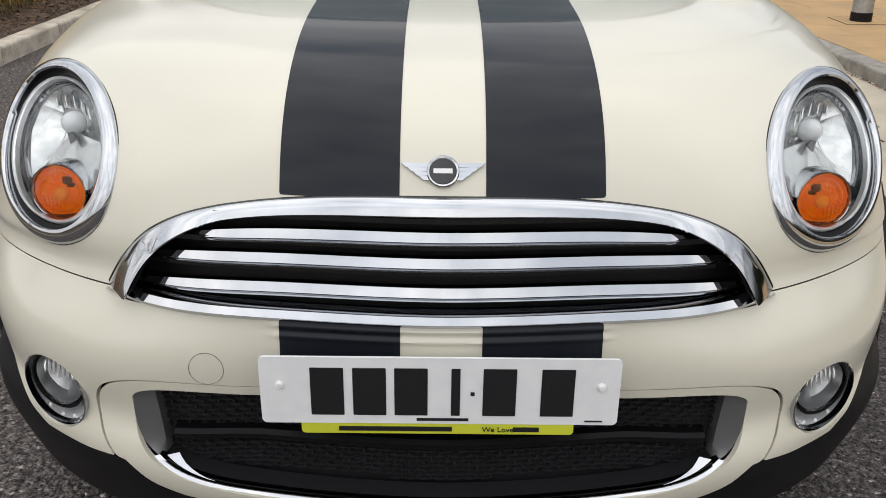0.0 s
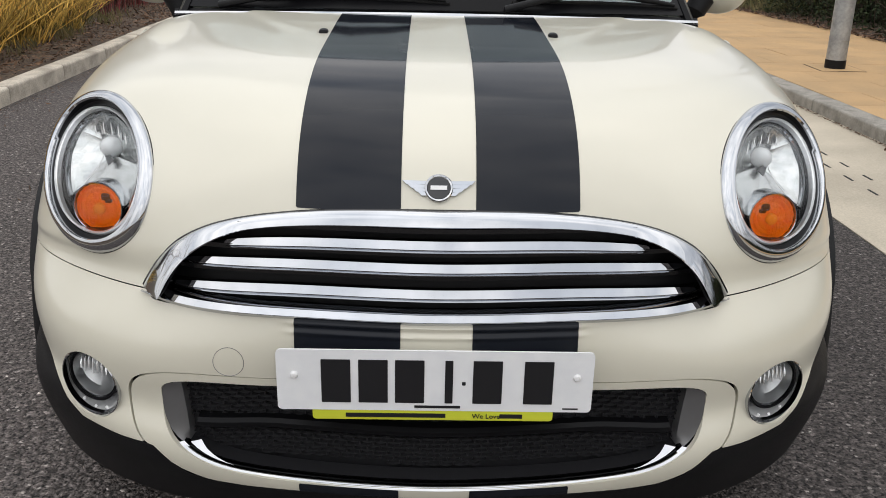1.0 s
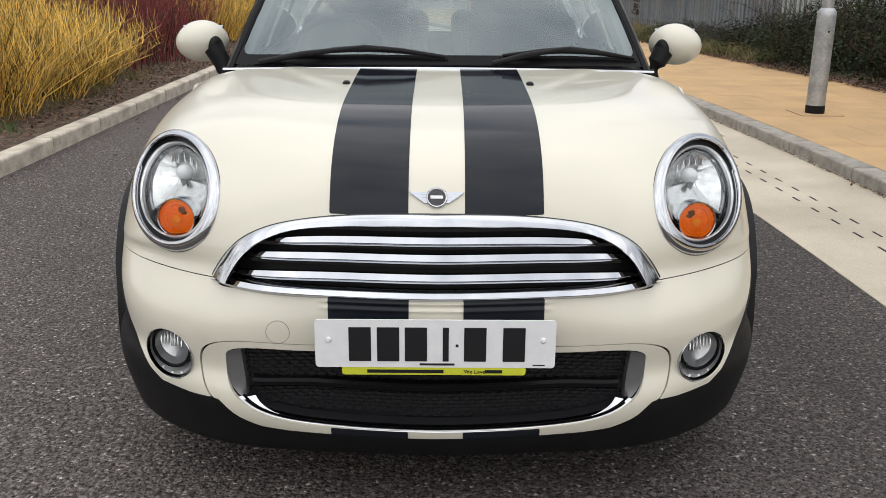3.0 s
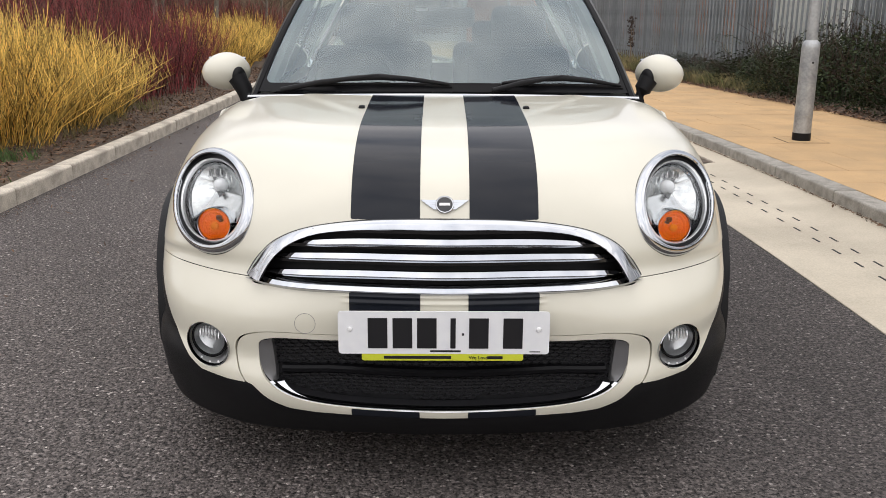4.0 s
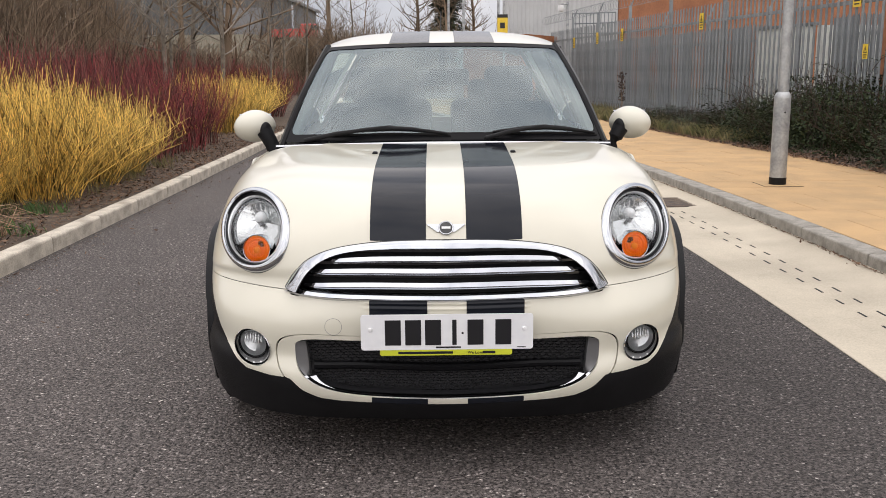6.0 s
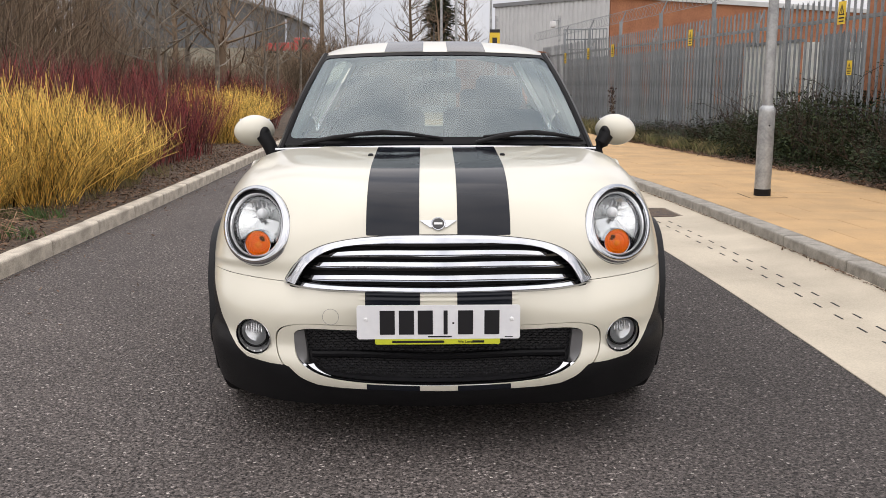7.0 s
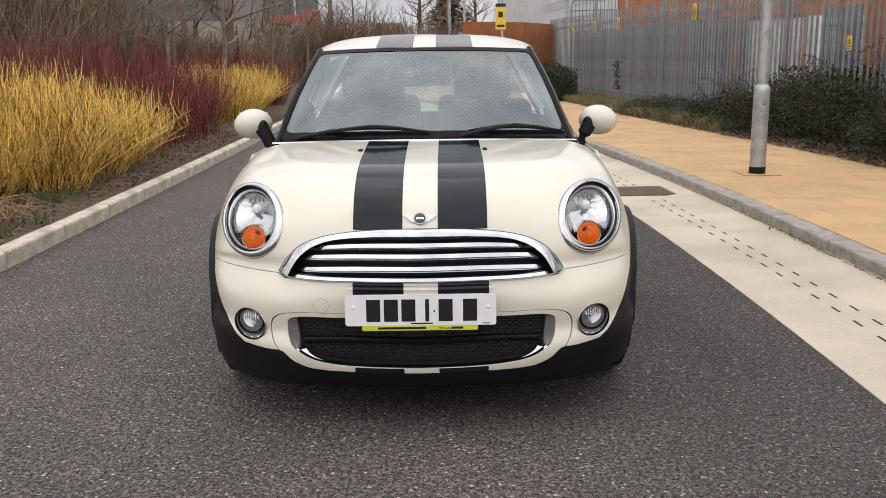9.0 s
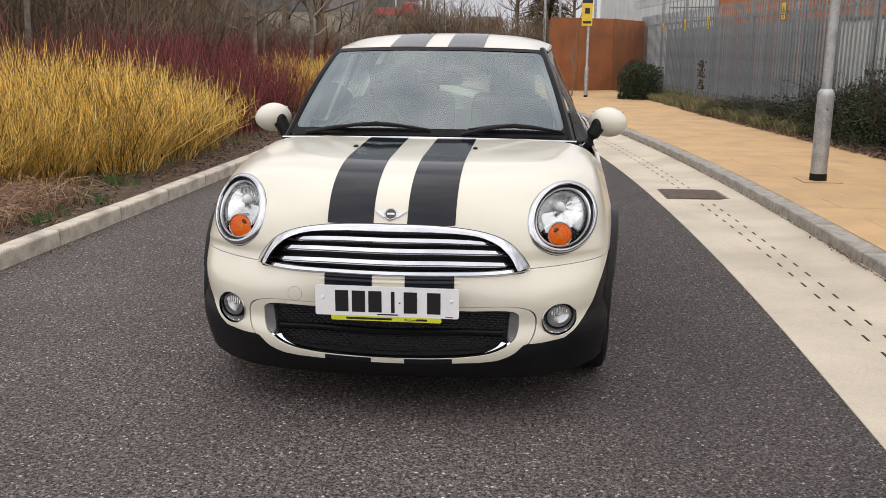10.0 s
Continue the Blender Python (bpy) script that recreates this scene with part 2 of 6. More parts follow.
WITHERED = material("withered_stem", (0.34, 0.225, 0.145), 0.85, second=(0.20, 0.12, 0.08), scale=6, island_random=0.5, specular=0.15)
DARKSEED = material("dark_seed_head", (0.045, 0.028, 0.02), 0.9, island_random=0.4)


# ---- building tools ----
def mesh_of(verts, faces, smooth=False):
    me = bpy.data.meshes.new("mesh")
    me.from_pydata([tuple(v) for v in verts], [], [tuple(f) for f in faces])
    if smooth:
        me.shade_smooth()
    me.update()
    return me


def mesh_from(bm, smooth=False, angle=35):
    """A mesh out of a bmesh; smooth, with edges sharper than the angle kept hard."""
    bm.normal_update()
    for f in bm.faces:
        f.smooth = smooth
    if smooth:
        for e in bm.edges:
            if e.is_boundary or (len(e.link_faces) == 2 and e.calc_face_angle(0) > radians(angle)):
                e.smooth = False
    me = bpy.data.meshes.new("mesh")
    bm.to_mesh(me)
    bm.free()
    return me


def part(name, data, mat, parent=None, label=""):
    """Links a bmesh or a mesh as one object under its parent."""
    me = data if isinstance(data, bpy.types.Mesh) else mesh_from(data)
    if me.name.startswith("mesh"):
        me.name = name
    if mat and not me.materials:
        me.materials.append(mat)
    ob = new(name, me)
    ob.parent = parent
    return tagged(ob, label)


def thing(name, label, category, group="", at=(0, 0, 0), turn=0):
    ob = new(name)
    ob.matrix_world = pose(*at, 0, 0, turn)
    return tagged(ob, label, category, group)


def box(x0, x1, y0, y1, z0, z1, bevel=0.0, seg=2):
    bm = bmesh.new()
    bmesh.ops.create_cube(bm, size=1)
    for v in bm.verts:
        v.co = ((x0 + x1) / 2 + v.co.x * (x1 - x0), (y0 + y1) / 2 + v.co.y * (y1 - y0), (z0 + z1) / 2 + v.co.z * (z1 - z0))
    if bevel:
        bmesh.ops.bevel(bm, geom=bm.edges[:], offset=bevel, segments=seg, affect="EDGES", profile=0.5)
    return bm


def tube_into(verts, faces, points, radii, sides=4, cap=False):
    """Adds a tapered tube along the points to the lists."""
    start = len(verts)
    n = len(points)
    for i, p in enumerate(points):
        a, b = points[max(i - 1, 0)], points[min(i + 1, n - 1)]
        d = (Vector(b) - Vector(a)).normalized()
        s = d.orthogonal().normalized() if abs(d.z) > 0.9 else d.cross(Vector((0, 0, 1))).normalized()
        t = d.cross(s)
        for k in range(sides):
            w = 2 * math.pi * k / sides
            verts.append(tuple(Vector(p) + (s * math.cos(w) + t * math.sin(w)) * radii[i]))
    for i in range(n - 1):
        for k in range(sides):
            q = (k + 1) % sides
            faces.append((start + i * sides + k, start + i * sides + q, start + (i + 1) * sides + q, start + (i + 1) * sides + k))
    if cap:
        faces.append(tuple(start + k for k in reversed(range(sides))))
        faces.append(tuple(start + (n - 1) * sides + k for k in range(sides)))


def tube(points, radii, sides=12, smooth=True):
    verts, faces = [], []
    tube_into(verts, faces, points, radii if isinstance(radii, (list, tuple)) else [radii] * len(points), sides, True)
    bm = bmesh.new()
    bm.from_mesh(mesh_of(verts, faces))
    return mesh_from(bm, smooth, 50)


def turned(profile, axis_at, axis, sides=32, sweep=360):
    """A surface of revolution: profile rows of (along, radius) about an axis."""
    d = Vector(axis).normalized()
    s = d.orthogonal().normalized()
    t = d.cross(s)
    verts, faces = [], []
    for a, r in profile:
        for k in range(sides):
            w = 2 * math.pi * k / sides
            verts.append(tuple(Vector(axis_at) + d * a + (s * math.cos(w) + t * math.sin(w)) * r))
    for i in range(len(profile) - 1):
        for k in range(sides):
            q = (k + 1) % sides
            faces.append((i * sides + k, i * sides + q, (i + 1) * sides + q, (i + 1) * sides + k))
    bm = bmesh.new()
    bm.from_mesh(mesh_of(verts, faces))
    bmesh.ops.remove_doubles(bm, verts=bm.verts[:], dist=1e-5)
    bmesh.ops.recalc_face_normals(bm, faces=bm.faces[:])
    return mesh_from(bm, True, 40)


def spline(knots, values, at):
    """Natural cubic spline through the values (rows) at the knots, read at the given places."""
    k, v, a = np.asarray(knots, float), np.asarray(values, float), np.asarray(at, float)
    n, h = len(k), np.diff(k)
    m = np.eye(n)
    r = np.zeros_like(v)
    for i in range(1, n - 1):
        m[i, i - 1], m[i, i], m[i, i + 1] = h[i - 1], 2 * (h[i - 1] + h[i]), h[i]
        r[i] = 6 * ((v[i + 1] - v[i]) / h[i] - (v[i] - v[i - 1]) / h[i - 1])
    c = np.linalg.solve(m, r)
    j = np.clip(np.searchsorted(k, a, side="right") - 1, 0, n - 2)
    hj = h[j][:, None]
    p, q = (k[j + 1] - a)[:, None], (a - k[j])[:, None]
    return c[j] * p**3 / (6 * hj) + c[j + 1] * q**3 / (6 * hj) + (v[j] / hj - c[j] * hj / 6) * p + (v[j + 1] / hj - c[j + 1] * hj / 6) * q


def sheet(grid, keep=None, mirror=False, lip=0.0, offset=0.0, wrap=False):
    """A mesh over a grid of points (rows, columns, 3), cut along the line where keep, one number a point, passes zero.
    lip: the depth of an edge turned inwards along every border."""
    g = np.asarray(grid, float)
    if offset:
        du, dv = np.gradient(g, axis=1), np.gradient(g, axis=0)
        nn = np.cross(du, dv)
        g = g + offset * nn / np.maximum(np.linalg.norm(nn, axis=2, keepdims=True), 1e-9)
    rows, cols = g.shape[:2]
    f = np.ones((rows, cols)) if keep is None else keep
    verts, faces, made = [], [], {}

    def corner(i, j):
        if (i, j) not in made:
            made[i, j] = len(verts)
            verts.append(g[i, j])
        return made[i, j]

    def cut(a, b):
        key = (a, b) if a < b else (b, a)
        if key not in made:
            w = f[key[0]] / (f[key[0]] - f[key[1]])
            made[key] = len(verts)
            verts.append(g[key[0]] * (1 - w) + g[key[1]] * w)
        return made[key]

    for i in range(rows - 1):
        for j in range(cols - 1):
            ring = ((i, j), (i, j + 1), (i + 1, j + 1), (i + 1, j))
            signs = [f[c] > 0 for c in ring]
            if not any(signs):
                continue
            face = []
            for k in range(4):
                a, b = ring[k], ring[(k + 1) % 4]
                if signs[k]:
                    face.append(corner(*a))
                if signs[k] != signs[(k + 1) % 4]:
                    face.append(cut(a, b))
            if len(face) > 2:
                faces.append(face)
    if mirror:
        n = len(verts)
        verts = verts + [v * np.array((-1, 1, 1)) for v in verts]
        faces = faces + [[n + k for k in reversed(face)] for face in faces]
    bm = bmesh.new()
    bm.from_mesh(mesh_of(verts, faces))
    bmesh.ops.remove_doubles(bm, verts=bm.verts[:], dist=2e-5)
    bm.normal_update()
    if lip:
        border = [e for e in bm.edges if e.is_boundary]
        normals = {v: v.normal.copy() for e in border for v in e.verts}
        done = bmesh.ops.extrude_edge_only(bm, edges=border)["geom"]
        fresh = [v for v in done if isinstance(v, bmesh.types.BMVert)]
        for v in fresh:
            for e in v.link_edges:
                o = e.other_vert(v)
                if o in normals and (o.co - v.co).length < 1e-9:
                    v.co = v.co - normals[o] * lip
                    break
    return mesh_from(bm, True, 40)


def strip(curves, closed=False, smooth=True, angle=40, mirror=False):
    """A skin over several curves of equally many points, one after the other."""
    g = np.asarray(curves, float)
    a, b = g.shape[:2]
    verts, faces = [tuple(p) for p in g.reshape(-1, 3)], []
    for i in range(a - 1 + closed):
        for j in range(b - 1):
            faces.append((i * b + j, i * b + j + 1, ((i + 1) % a) * b + j + 1, ((i + 1) % a) * b + j))
    bm = bmesh.new()
    bm.from_mesh(mesh_of(verts, faces))
    if mirror:
        bmesh.ops.mirror(bm, geom=bm.verts[:] + bm.faces[:], axis="X", matrix=Matrix.Identity(4), merge_dist=1e-5)
    bmesh.ops.recalc_face_normals(bm, faces=bm.faces[:])
    return mesh_from(bm, smooth, angle)


# ---- the car ----
car = thing("car", "cream three-door hatchback with black bonnet stripes parked on the road", "car")

# Guide columns of the body shell, centre front to centre rear, and eleven rows from the sill to the bonnet and waist.
U = [0.0, 0.25, 0.49, 0.68, 0.89, 1.06, 1.8, 2.9, 3.8, 4.3, 5.0]
V = [0.0, 0.06, 0.20, 0.34, 0.40, 0.50, 0.58, 0.69, 0.92, 1.26, 1.6]
PLAN_X = [0.0, 0.25, 0.48, 0.64, 0.772, 0.818, 0.835, 0.838, 0.825, 0.70, 0.0]
PLAN_Y = [0.0, 0.020, 0.070, 0.162, 0.305, 0.46, 1.2, 2.3, 3.2, 3.55, 3.69]


def shell_row(dx, dy, z):
    return [(x + a, y + b, h) for x, y, a, b, h in zip(PLAN_X, PLAN_Y, dx, dy, z)]


CAGE = [
    shell_row((0, 0, 0, .004, .004, -.008, -.03, -.03, -.03, -.03, 0), (.012, .010, .000, -.004, .002, 0, 0, 0, 0, -.03, -.03), (.160, .158, .156, .158, .172, .185, .17, .17, .19, .22, .22)),
    shell_row((0, 0, 0, .004, .014, .010, 0, 0, 0, 0, 0), (-.034, -.036, -.054, -.060, -.048, -.012, 0, 0, 0, 0, 0), (.226, .228, .252, .270, .290, .305, .27, .27, .29, .30, .30)),
    shell_row((0, 0, 0, .004, .004, 0, 0, 0, 0, .01, 0), (-.010, -.013, -.043, -.056, -.036, 0, 0, 0, 0, .02, .02), (.36, .362, .37, .378, .40, .41, .39, .39, .40, .42, .42)),
    shell_row((0, 0, 0, .004, .006, .002, 0, 0, 0, .012, 0), (-.012, -.014, -.040, -.046, -.030, 0, 0, 0, 0, .03, .03), (.495, .497, .50, .505, .510, .51, .50, .50, .51, .53, .53)),
    shell_row((0, 0, 0, 0, .002, 0, 0, 0, 0, 0, 0), (.000, .000, .000, .000, .002, 0, 0, 0, 0, .01, .02), (.560, .562, .568, .570, .572, .572, .57, .57, .58, .60, .60)),
    shell_row((0, 0, 0, 0, 0, 0, 0, 0, 0, -.01, 0), (.015, .015, .014, .008, .008, .004, 0, 0, 0, 0, -.01), (.650, .646, .632, .618, .606, .602, .62, .62, .63, .67, .67)),
    shell_row((0, 0, -.002, .004, -.004, -.002, 0, 0, 0, -.02, 0), (.044, .044, .042, .036, .03, .02, 0, 0, 0, -.02, -.03), (.726, .722, .704, .668, .648, .640, .66, .67, .68, .73, .73)),
    shell_row((0, 0, -.008, .006, -.008, -.008, 0, 0, 0, -.03, 0), (.098, .100, .112, .095, .06, .05, 0, 0, 0, -.05, -.06), (.804, .801, .784, .748, .706, .686, .70, .72, .73, .78, .78)),
    shell_row((0, 0, -.005, -.004, -.020, -.022, -.004, -.002, -.01, -.05, 0), (.29, .286, .27, .215, .14, .12, 0, 0, -.01, -.09, -.10), (.893, .891, .882, .852, .787, .752, .75, .77, .79, .83, .83)),
    shell_row((0, 0, 0, -.014, -.024, -.026, -.012, -.008, -.02, -.07, 0), (.62, .62, .60, .52, .42, .35, 0, 0, -.02, -.11, -.13), (.926, .925, .921, .904, .861, .807, .80, .82, .85, .87, .87)),
    shell_row((0, 0, 0, -.02, -.052, -.052, -.040, -.025, -.04, -.09, 0), (.99, .985, .97, .90, .795, .68, 0, 0, -.03, -.13, -.15), (.938, .938, .937, .931, .909, .889, .872, .885, .90, .91, .91)),
]


def shell(u0, u1, v0, v1, nu, nv):
    """Points of the shell between two places across and two up."""
    us, vs = np.linspace(u0, u1, nu), np.linspace(v0, v1, nv)
    cage = np.array(CAGE)
    flip = cage[:, [3, 2, 1]] * np.array((-1, 1, 1))
    cage = np.concatenate([flip, cage], axis=1)
    rows = np.stack([spline([-U[3], -U[2], -U[1]] + U, row, us) for row in cage])
    g = spline(V, rows.reshape(len(V), -1), vs).reshape(nv, nu, 3)
    g[:, :, 0] = np.where(us[None, :] <= 0, 0, g[:, :, 0])
    fade = np.clip((0.258 - np.abs(g[..., 0])) / 0.022, 0, 1) * (g[..., 1] < 0.2)
    for at, deep in ((0.5375, 0.0042), (0.522, 0.0030)):
        g[..., 1] -= fade * deep * np.exp(-((g[..., 2] - at) / 0.0042) ** 2)
    # the raised middle of the bonnet, widening towards the windscreen
    rise = 0.0055 * np.clip((g[..., 1] - 0.55) / 0.30, 0, 1) * (g[..., 2] > 0.88)
    g[..., 2] += rise / (1 + np.exp(np.clip((np.abs(g[..., 0]) - 0.27 - 0.5 * (g[..., 1] - 0.6)) / 0.007, -30, 30)))
    return g


def nose_y(x):
    """How far the nose curves back at a distance from the middle."""
    return float(spline([-0.64, -0.48, -0.25, 0, 0.25, 0.48, 0.64, 0.772, 0.818], [[0.162], [0.070], [0.020], [0], [0.020], [0.070], [0.162], [0.305], [0.46]], [abs(x)])[0, 0])


def bumper_y(x):
    """The same for the bumper, which stands proud towards its corners."""
    q = min(max((abs(x) - 0.27) / 0.21, 0), 1)
    return nose_y(x) - 0.036 * q * q * (3 - 2 * q)


def superellipse(x, z, cx, cz, a, b, n):
    return (np.abs((x - cx) / a) ** n + np.abs((z - cz) / b) ** n) ** (1 / n) - 1


OUTER = [(0, 0.7265), (0.15, 0.7235), (0.27, 0.7125), (0.365, 0.693), (0.436, 0.658), (0.477, 0.616), (0.505, 0.572)]
INNER = [(0, 0.700), (0.15, 0.6985), (0.275, 0.691), (0.358, 0.673), (0.414, 0.640), (0.443, 0.605), (0.461, 0.571)]
LAMP = (0.622, 0.7295, 0.1305, 0.1215)
FOG = (0.617, 0.381, 0.059)
ARCH_Y, ARCH_Z = 0.70, 0.305
REAR_Y = 3.16


def cuts(g):
    x, y, z = g[..., 0], g[..., 1], g[..., 2]
    lamp = (np.hypot((x - LAMP[0]) / (LAMP[2] * 0.965), (z - LAMP[1]) / (LAMP[3] * 0.965)) - 1) * 0.12 * np.where(y < 0.6, 1, 0) + np.where(y < 0.6, 0, 1)
    fog = (np.hypot((x - FOG[0]) * 0.92, z - FOG[1]) - FOG[2]) * np.where(y < 0.6, 1, 0) + np.where(y < 0.6, 0, 1)
    ax, az = np.array(OUTER).T
    top = np.where(x < 0.494, z - (np.interp(x, ax, az) - 0.007), 0.02)
    low = superellipse(x, z, 0, 0.563, 0.488, 0.013, 6) * 0.013
    grille = np.where(z > 0.563, top, low)
    grille = np.where(y < 0.5, grille, 1)
    arch = np.hypot(y - ARCH_Y, z - ARCH_Z) - 0.372
    arch2 = np.hypot(y - REAR_Y, z - ARCH_Z) - 0.372
    arch = np.where(x > 0.6, arch, 1)
    return lamp, fog, grille, np.minimum(arch, np.where(x > 0.6, arch2, 1))


def corner_rise(x):
    """How much the lines round the intake climb towards the corners."""
    q = np.clip((np.abs(x) - 0.27) / 0.21, 0, 1)
    return 0.011 * q * q * (3 - 2 * q)


def lip_line(x):
    """The height at which the cream bumper meets the black valance."""
    return np.interp(x, [0, 0.25, 0.33, 0.39, 0.43, 0.46, 0.489, 0.505, 0.555, 0.638, 0.672, 0.71, 0.74, 0.766, 0.80, 0.818], [0.226, 0.2285, 0.232, 0.239, 0.250, 0.271, 0.299, 0.3025, 0.303, 0.311, 0.333, 0.374, 0.418, 0.485, 0.555, 0.60])


def intake_shape(x, z, grow=0.0):
    z = z - corner_rise(x)
    low = superellipse(x, z, 0, 0.405, 0.472 + grow, 0.157 + grow, 4.0) * 0.17
    side = superellipse(x, z, 0, 0.330, 0.474 + grow, 0.090 + grow, 9) * 0.09
    return np.maximum(low, side)


# bonnet: everything above the shut line
g = shell(0, 1.75, 0.4012, 1.6, 190, 130)
lamp, fog, grille, arch = cuts(g)
keep = np.minimum.reduce([lamp, grille, arch, 1.06 - g[..., 1], np.where(g[..., 0] < 0.485, g[..., 2] - 0.60, 1)])
bonnet = part("bonnet", sheet(g, keep, True, 0.012), PAINT, car, "cream painted clamshell bonnet")
# bumper, with the flush panel round the intake cut out of it by a fine gap
g = shell(0, 1.2, 0.0, 0.3991, 140, 160)
lamp, fog, grille, arch = cuts(g)
x, z = g[..., 0], g[..., 2]
zr = z - corner_rise(x)
panel = np.maximum(superellipse(x, zr, 0, 0.405, 0.534, 0.20, 3.2) * 0.2, superellipse(x, zr, 0, 0.28, 0.534, 0.155, 8) * 0.155)
TOW = (-0.349, 0.465, 0.026)
front = np.minimum.reduce([fog, grille, arch, 0.7 - g[..., 1], z - lip_line(x) - 0.001])
part("front_bumper", sheet(g, np.minimum(front, panel - 0.0008), True, 0.010), PAINT, car, "cream painted front bumper")
part("intake_surround", sheet(g, np.minimum.reduce([front, -panel - 0.0008, intake_shape(x, z)]), True, 0.012), PAINT, car, "cream panel round the lower air intake")
# black valance under the bumper
g = shell(0, 1.2, 0.0, 0.3991, 140, 140)
part("valance", sheet(g, np.minimum.reduce([cuts(g)[3], 0.7 - g[..., 1], lip_line(g[..., 0]) - g[..., 2] - 0.001]), True, 0.012), PLASTIC, car, "black textured plastic valance")
# sides and tail
g = shell(0.9, 5.0, 0.062, 0.40, 150, 40)
part("lower_side", sheet(g, np.minimum(cuts(g)[3], g[..., 1] - 0.70), True, 0.01), PAINT, car)
g = shell(1.2, 5.0, 0.40, 1.6, 150, 60)
part("upper_side", sheet(g, np.minimum(cuts(g)[3], g[..., 1] - 1.066), True, 0.01), PAINT, car)
g = shell(0.9, 5.0, 0.0, 0.058, 150, 8)
part("sill", sheet(g, np.minimum(cuts(g)[3], g[..., 1] - 0.70), True, 0.01), PLASTIC, car, "black plastic sill")
# shut lines of the doors
for s in (-1, 1):
    gg = shell(1.7, 2.9, 0.15, 1.59, 60, 50)
    for yy in (1.30, 2.42):
        path = []
        for i in range(50):
            j = int(np.argmin(np.abs(gg[i, :, 1] - yy)))
            path.append((s * (gg[i, j, 0] + 0.0005), gg[i, j, 1], gg[i, j, 2]))
        part("door_gap", tube(path, 0.0022, 5), DARK, car)
    handle = part("door_handle", box(s * 0.835 - 0.012, s * 0.835 + 0.012, 2.14, 2.30, 0.755, 0.785, 0.008), CHROME, car, "chrome door handle")
    part("side_indicator", box(s * 0.838 - 0.01, s * 0.838 + 0.01, 1.03, 1.10, 0.665, 0.70, 0.006), AMBER, car, "small amber side repeater")

# stripes: thin vinyl laid on the paint
def stripe_sheet(g, keep, side, inner=0.061, outer=0.2335, flare=0.008):
    edge = outer + flare * np.clip(g[..., 1] / 0.95, 0, 1)
    inner = inner + flare * 0.6 * np.clip(g[..., 1] / 0.95, 0, 1)
    k = np.minimum.reduce([keep, g[..., 0] - inner, edge - g[..., 0]])
    g = g * np.array((side, 1, 1))
    return sheet(g if side > 0 else g[:, ::-1], k if side > 0 else k[:, ::-1], False, 0.0, 0.0011)


for side in (-1, 1):
    g = shell(0.03, 0.30, 0.55, 1.592, 60, 130)
    part("bonnet_stripe", stripe_sheet(g, np.minimum(g[..., 2] - 0.722, 1.06 - g[..., 1]), side), STRIPE, car, "glossy black vinyl bonnet stripe")
    g = shell(0.03, 0.30, 0.28, 0.392, 60, 70)
    part("bumper_stripe", stripe_sheet(g, g[..., 2] - 0.455, side, 0.0595, 0.237, 0), STRIPE, car, "glossy black vinyl bumper stripe")
    g = shell(0.03, 0.30, 0.05, 0.11, 60, 30)
    part("lip_stripe", stripe_sheet(g, np.minimum(intake_shape(g[..., 0], g[..., 2]) - 0.002, g[..., 2] - lip_line(g[..., 0]) - 0.001), side, outer=0.234, flare=0), STRIPE, car, "glossy black vinyl stripe on the lip")
# tow eye cap
near = shell(0.2, 0.6, 0.2, 0.39, 90, 60).reshape(-1, 3)


def tow_y(x, z):
    d = np.argsort((near[:, 0] - abs(x)) ** 2 + (near[:, 2] - z) ** 2)[:6]
    return float(near[d, 1].mean())


ring = [(TOW[0] + (TOW[2]) * math.cos(a), tow_y(TOW[0] + TOW[2] * math.cos(a), TOW[1] + TOW[2] * math.sin(a)), TOW[1] + TOW[2] * math.sin(a)) for a in np.linspace(0, 2 * math.pi, 41)]
part("tow_eye_cover", tube(ring, 0.0006, 5), SATIN, car, "round tow eye cover in the bumper")

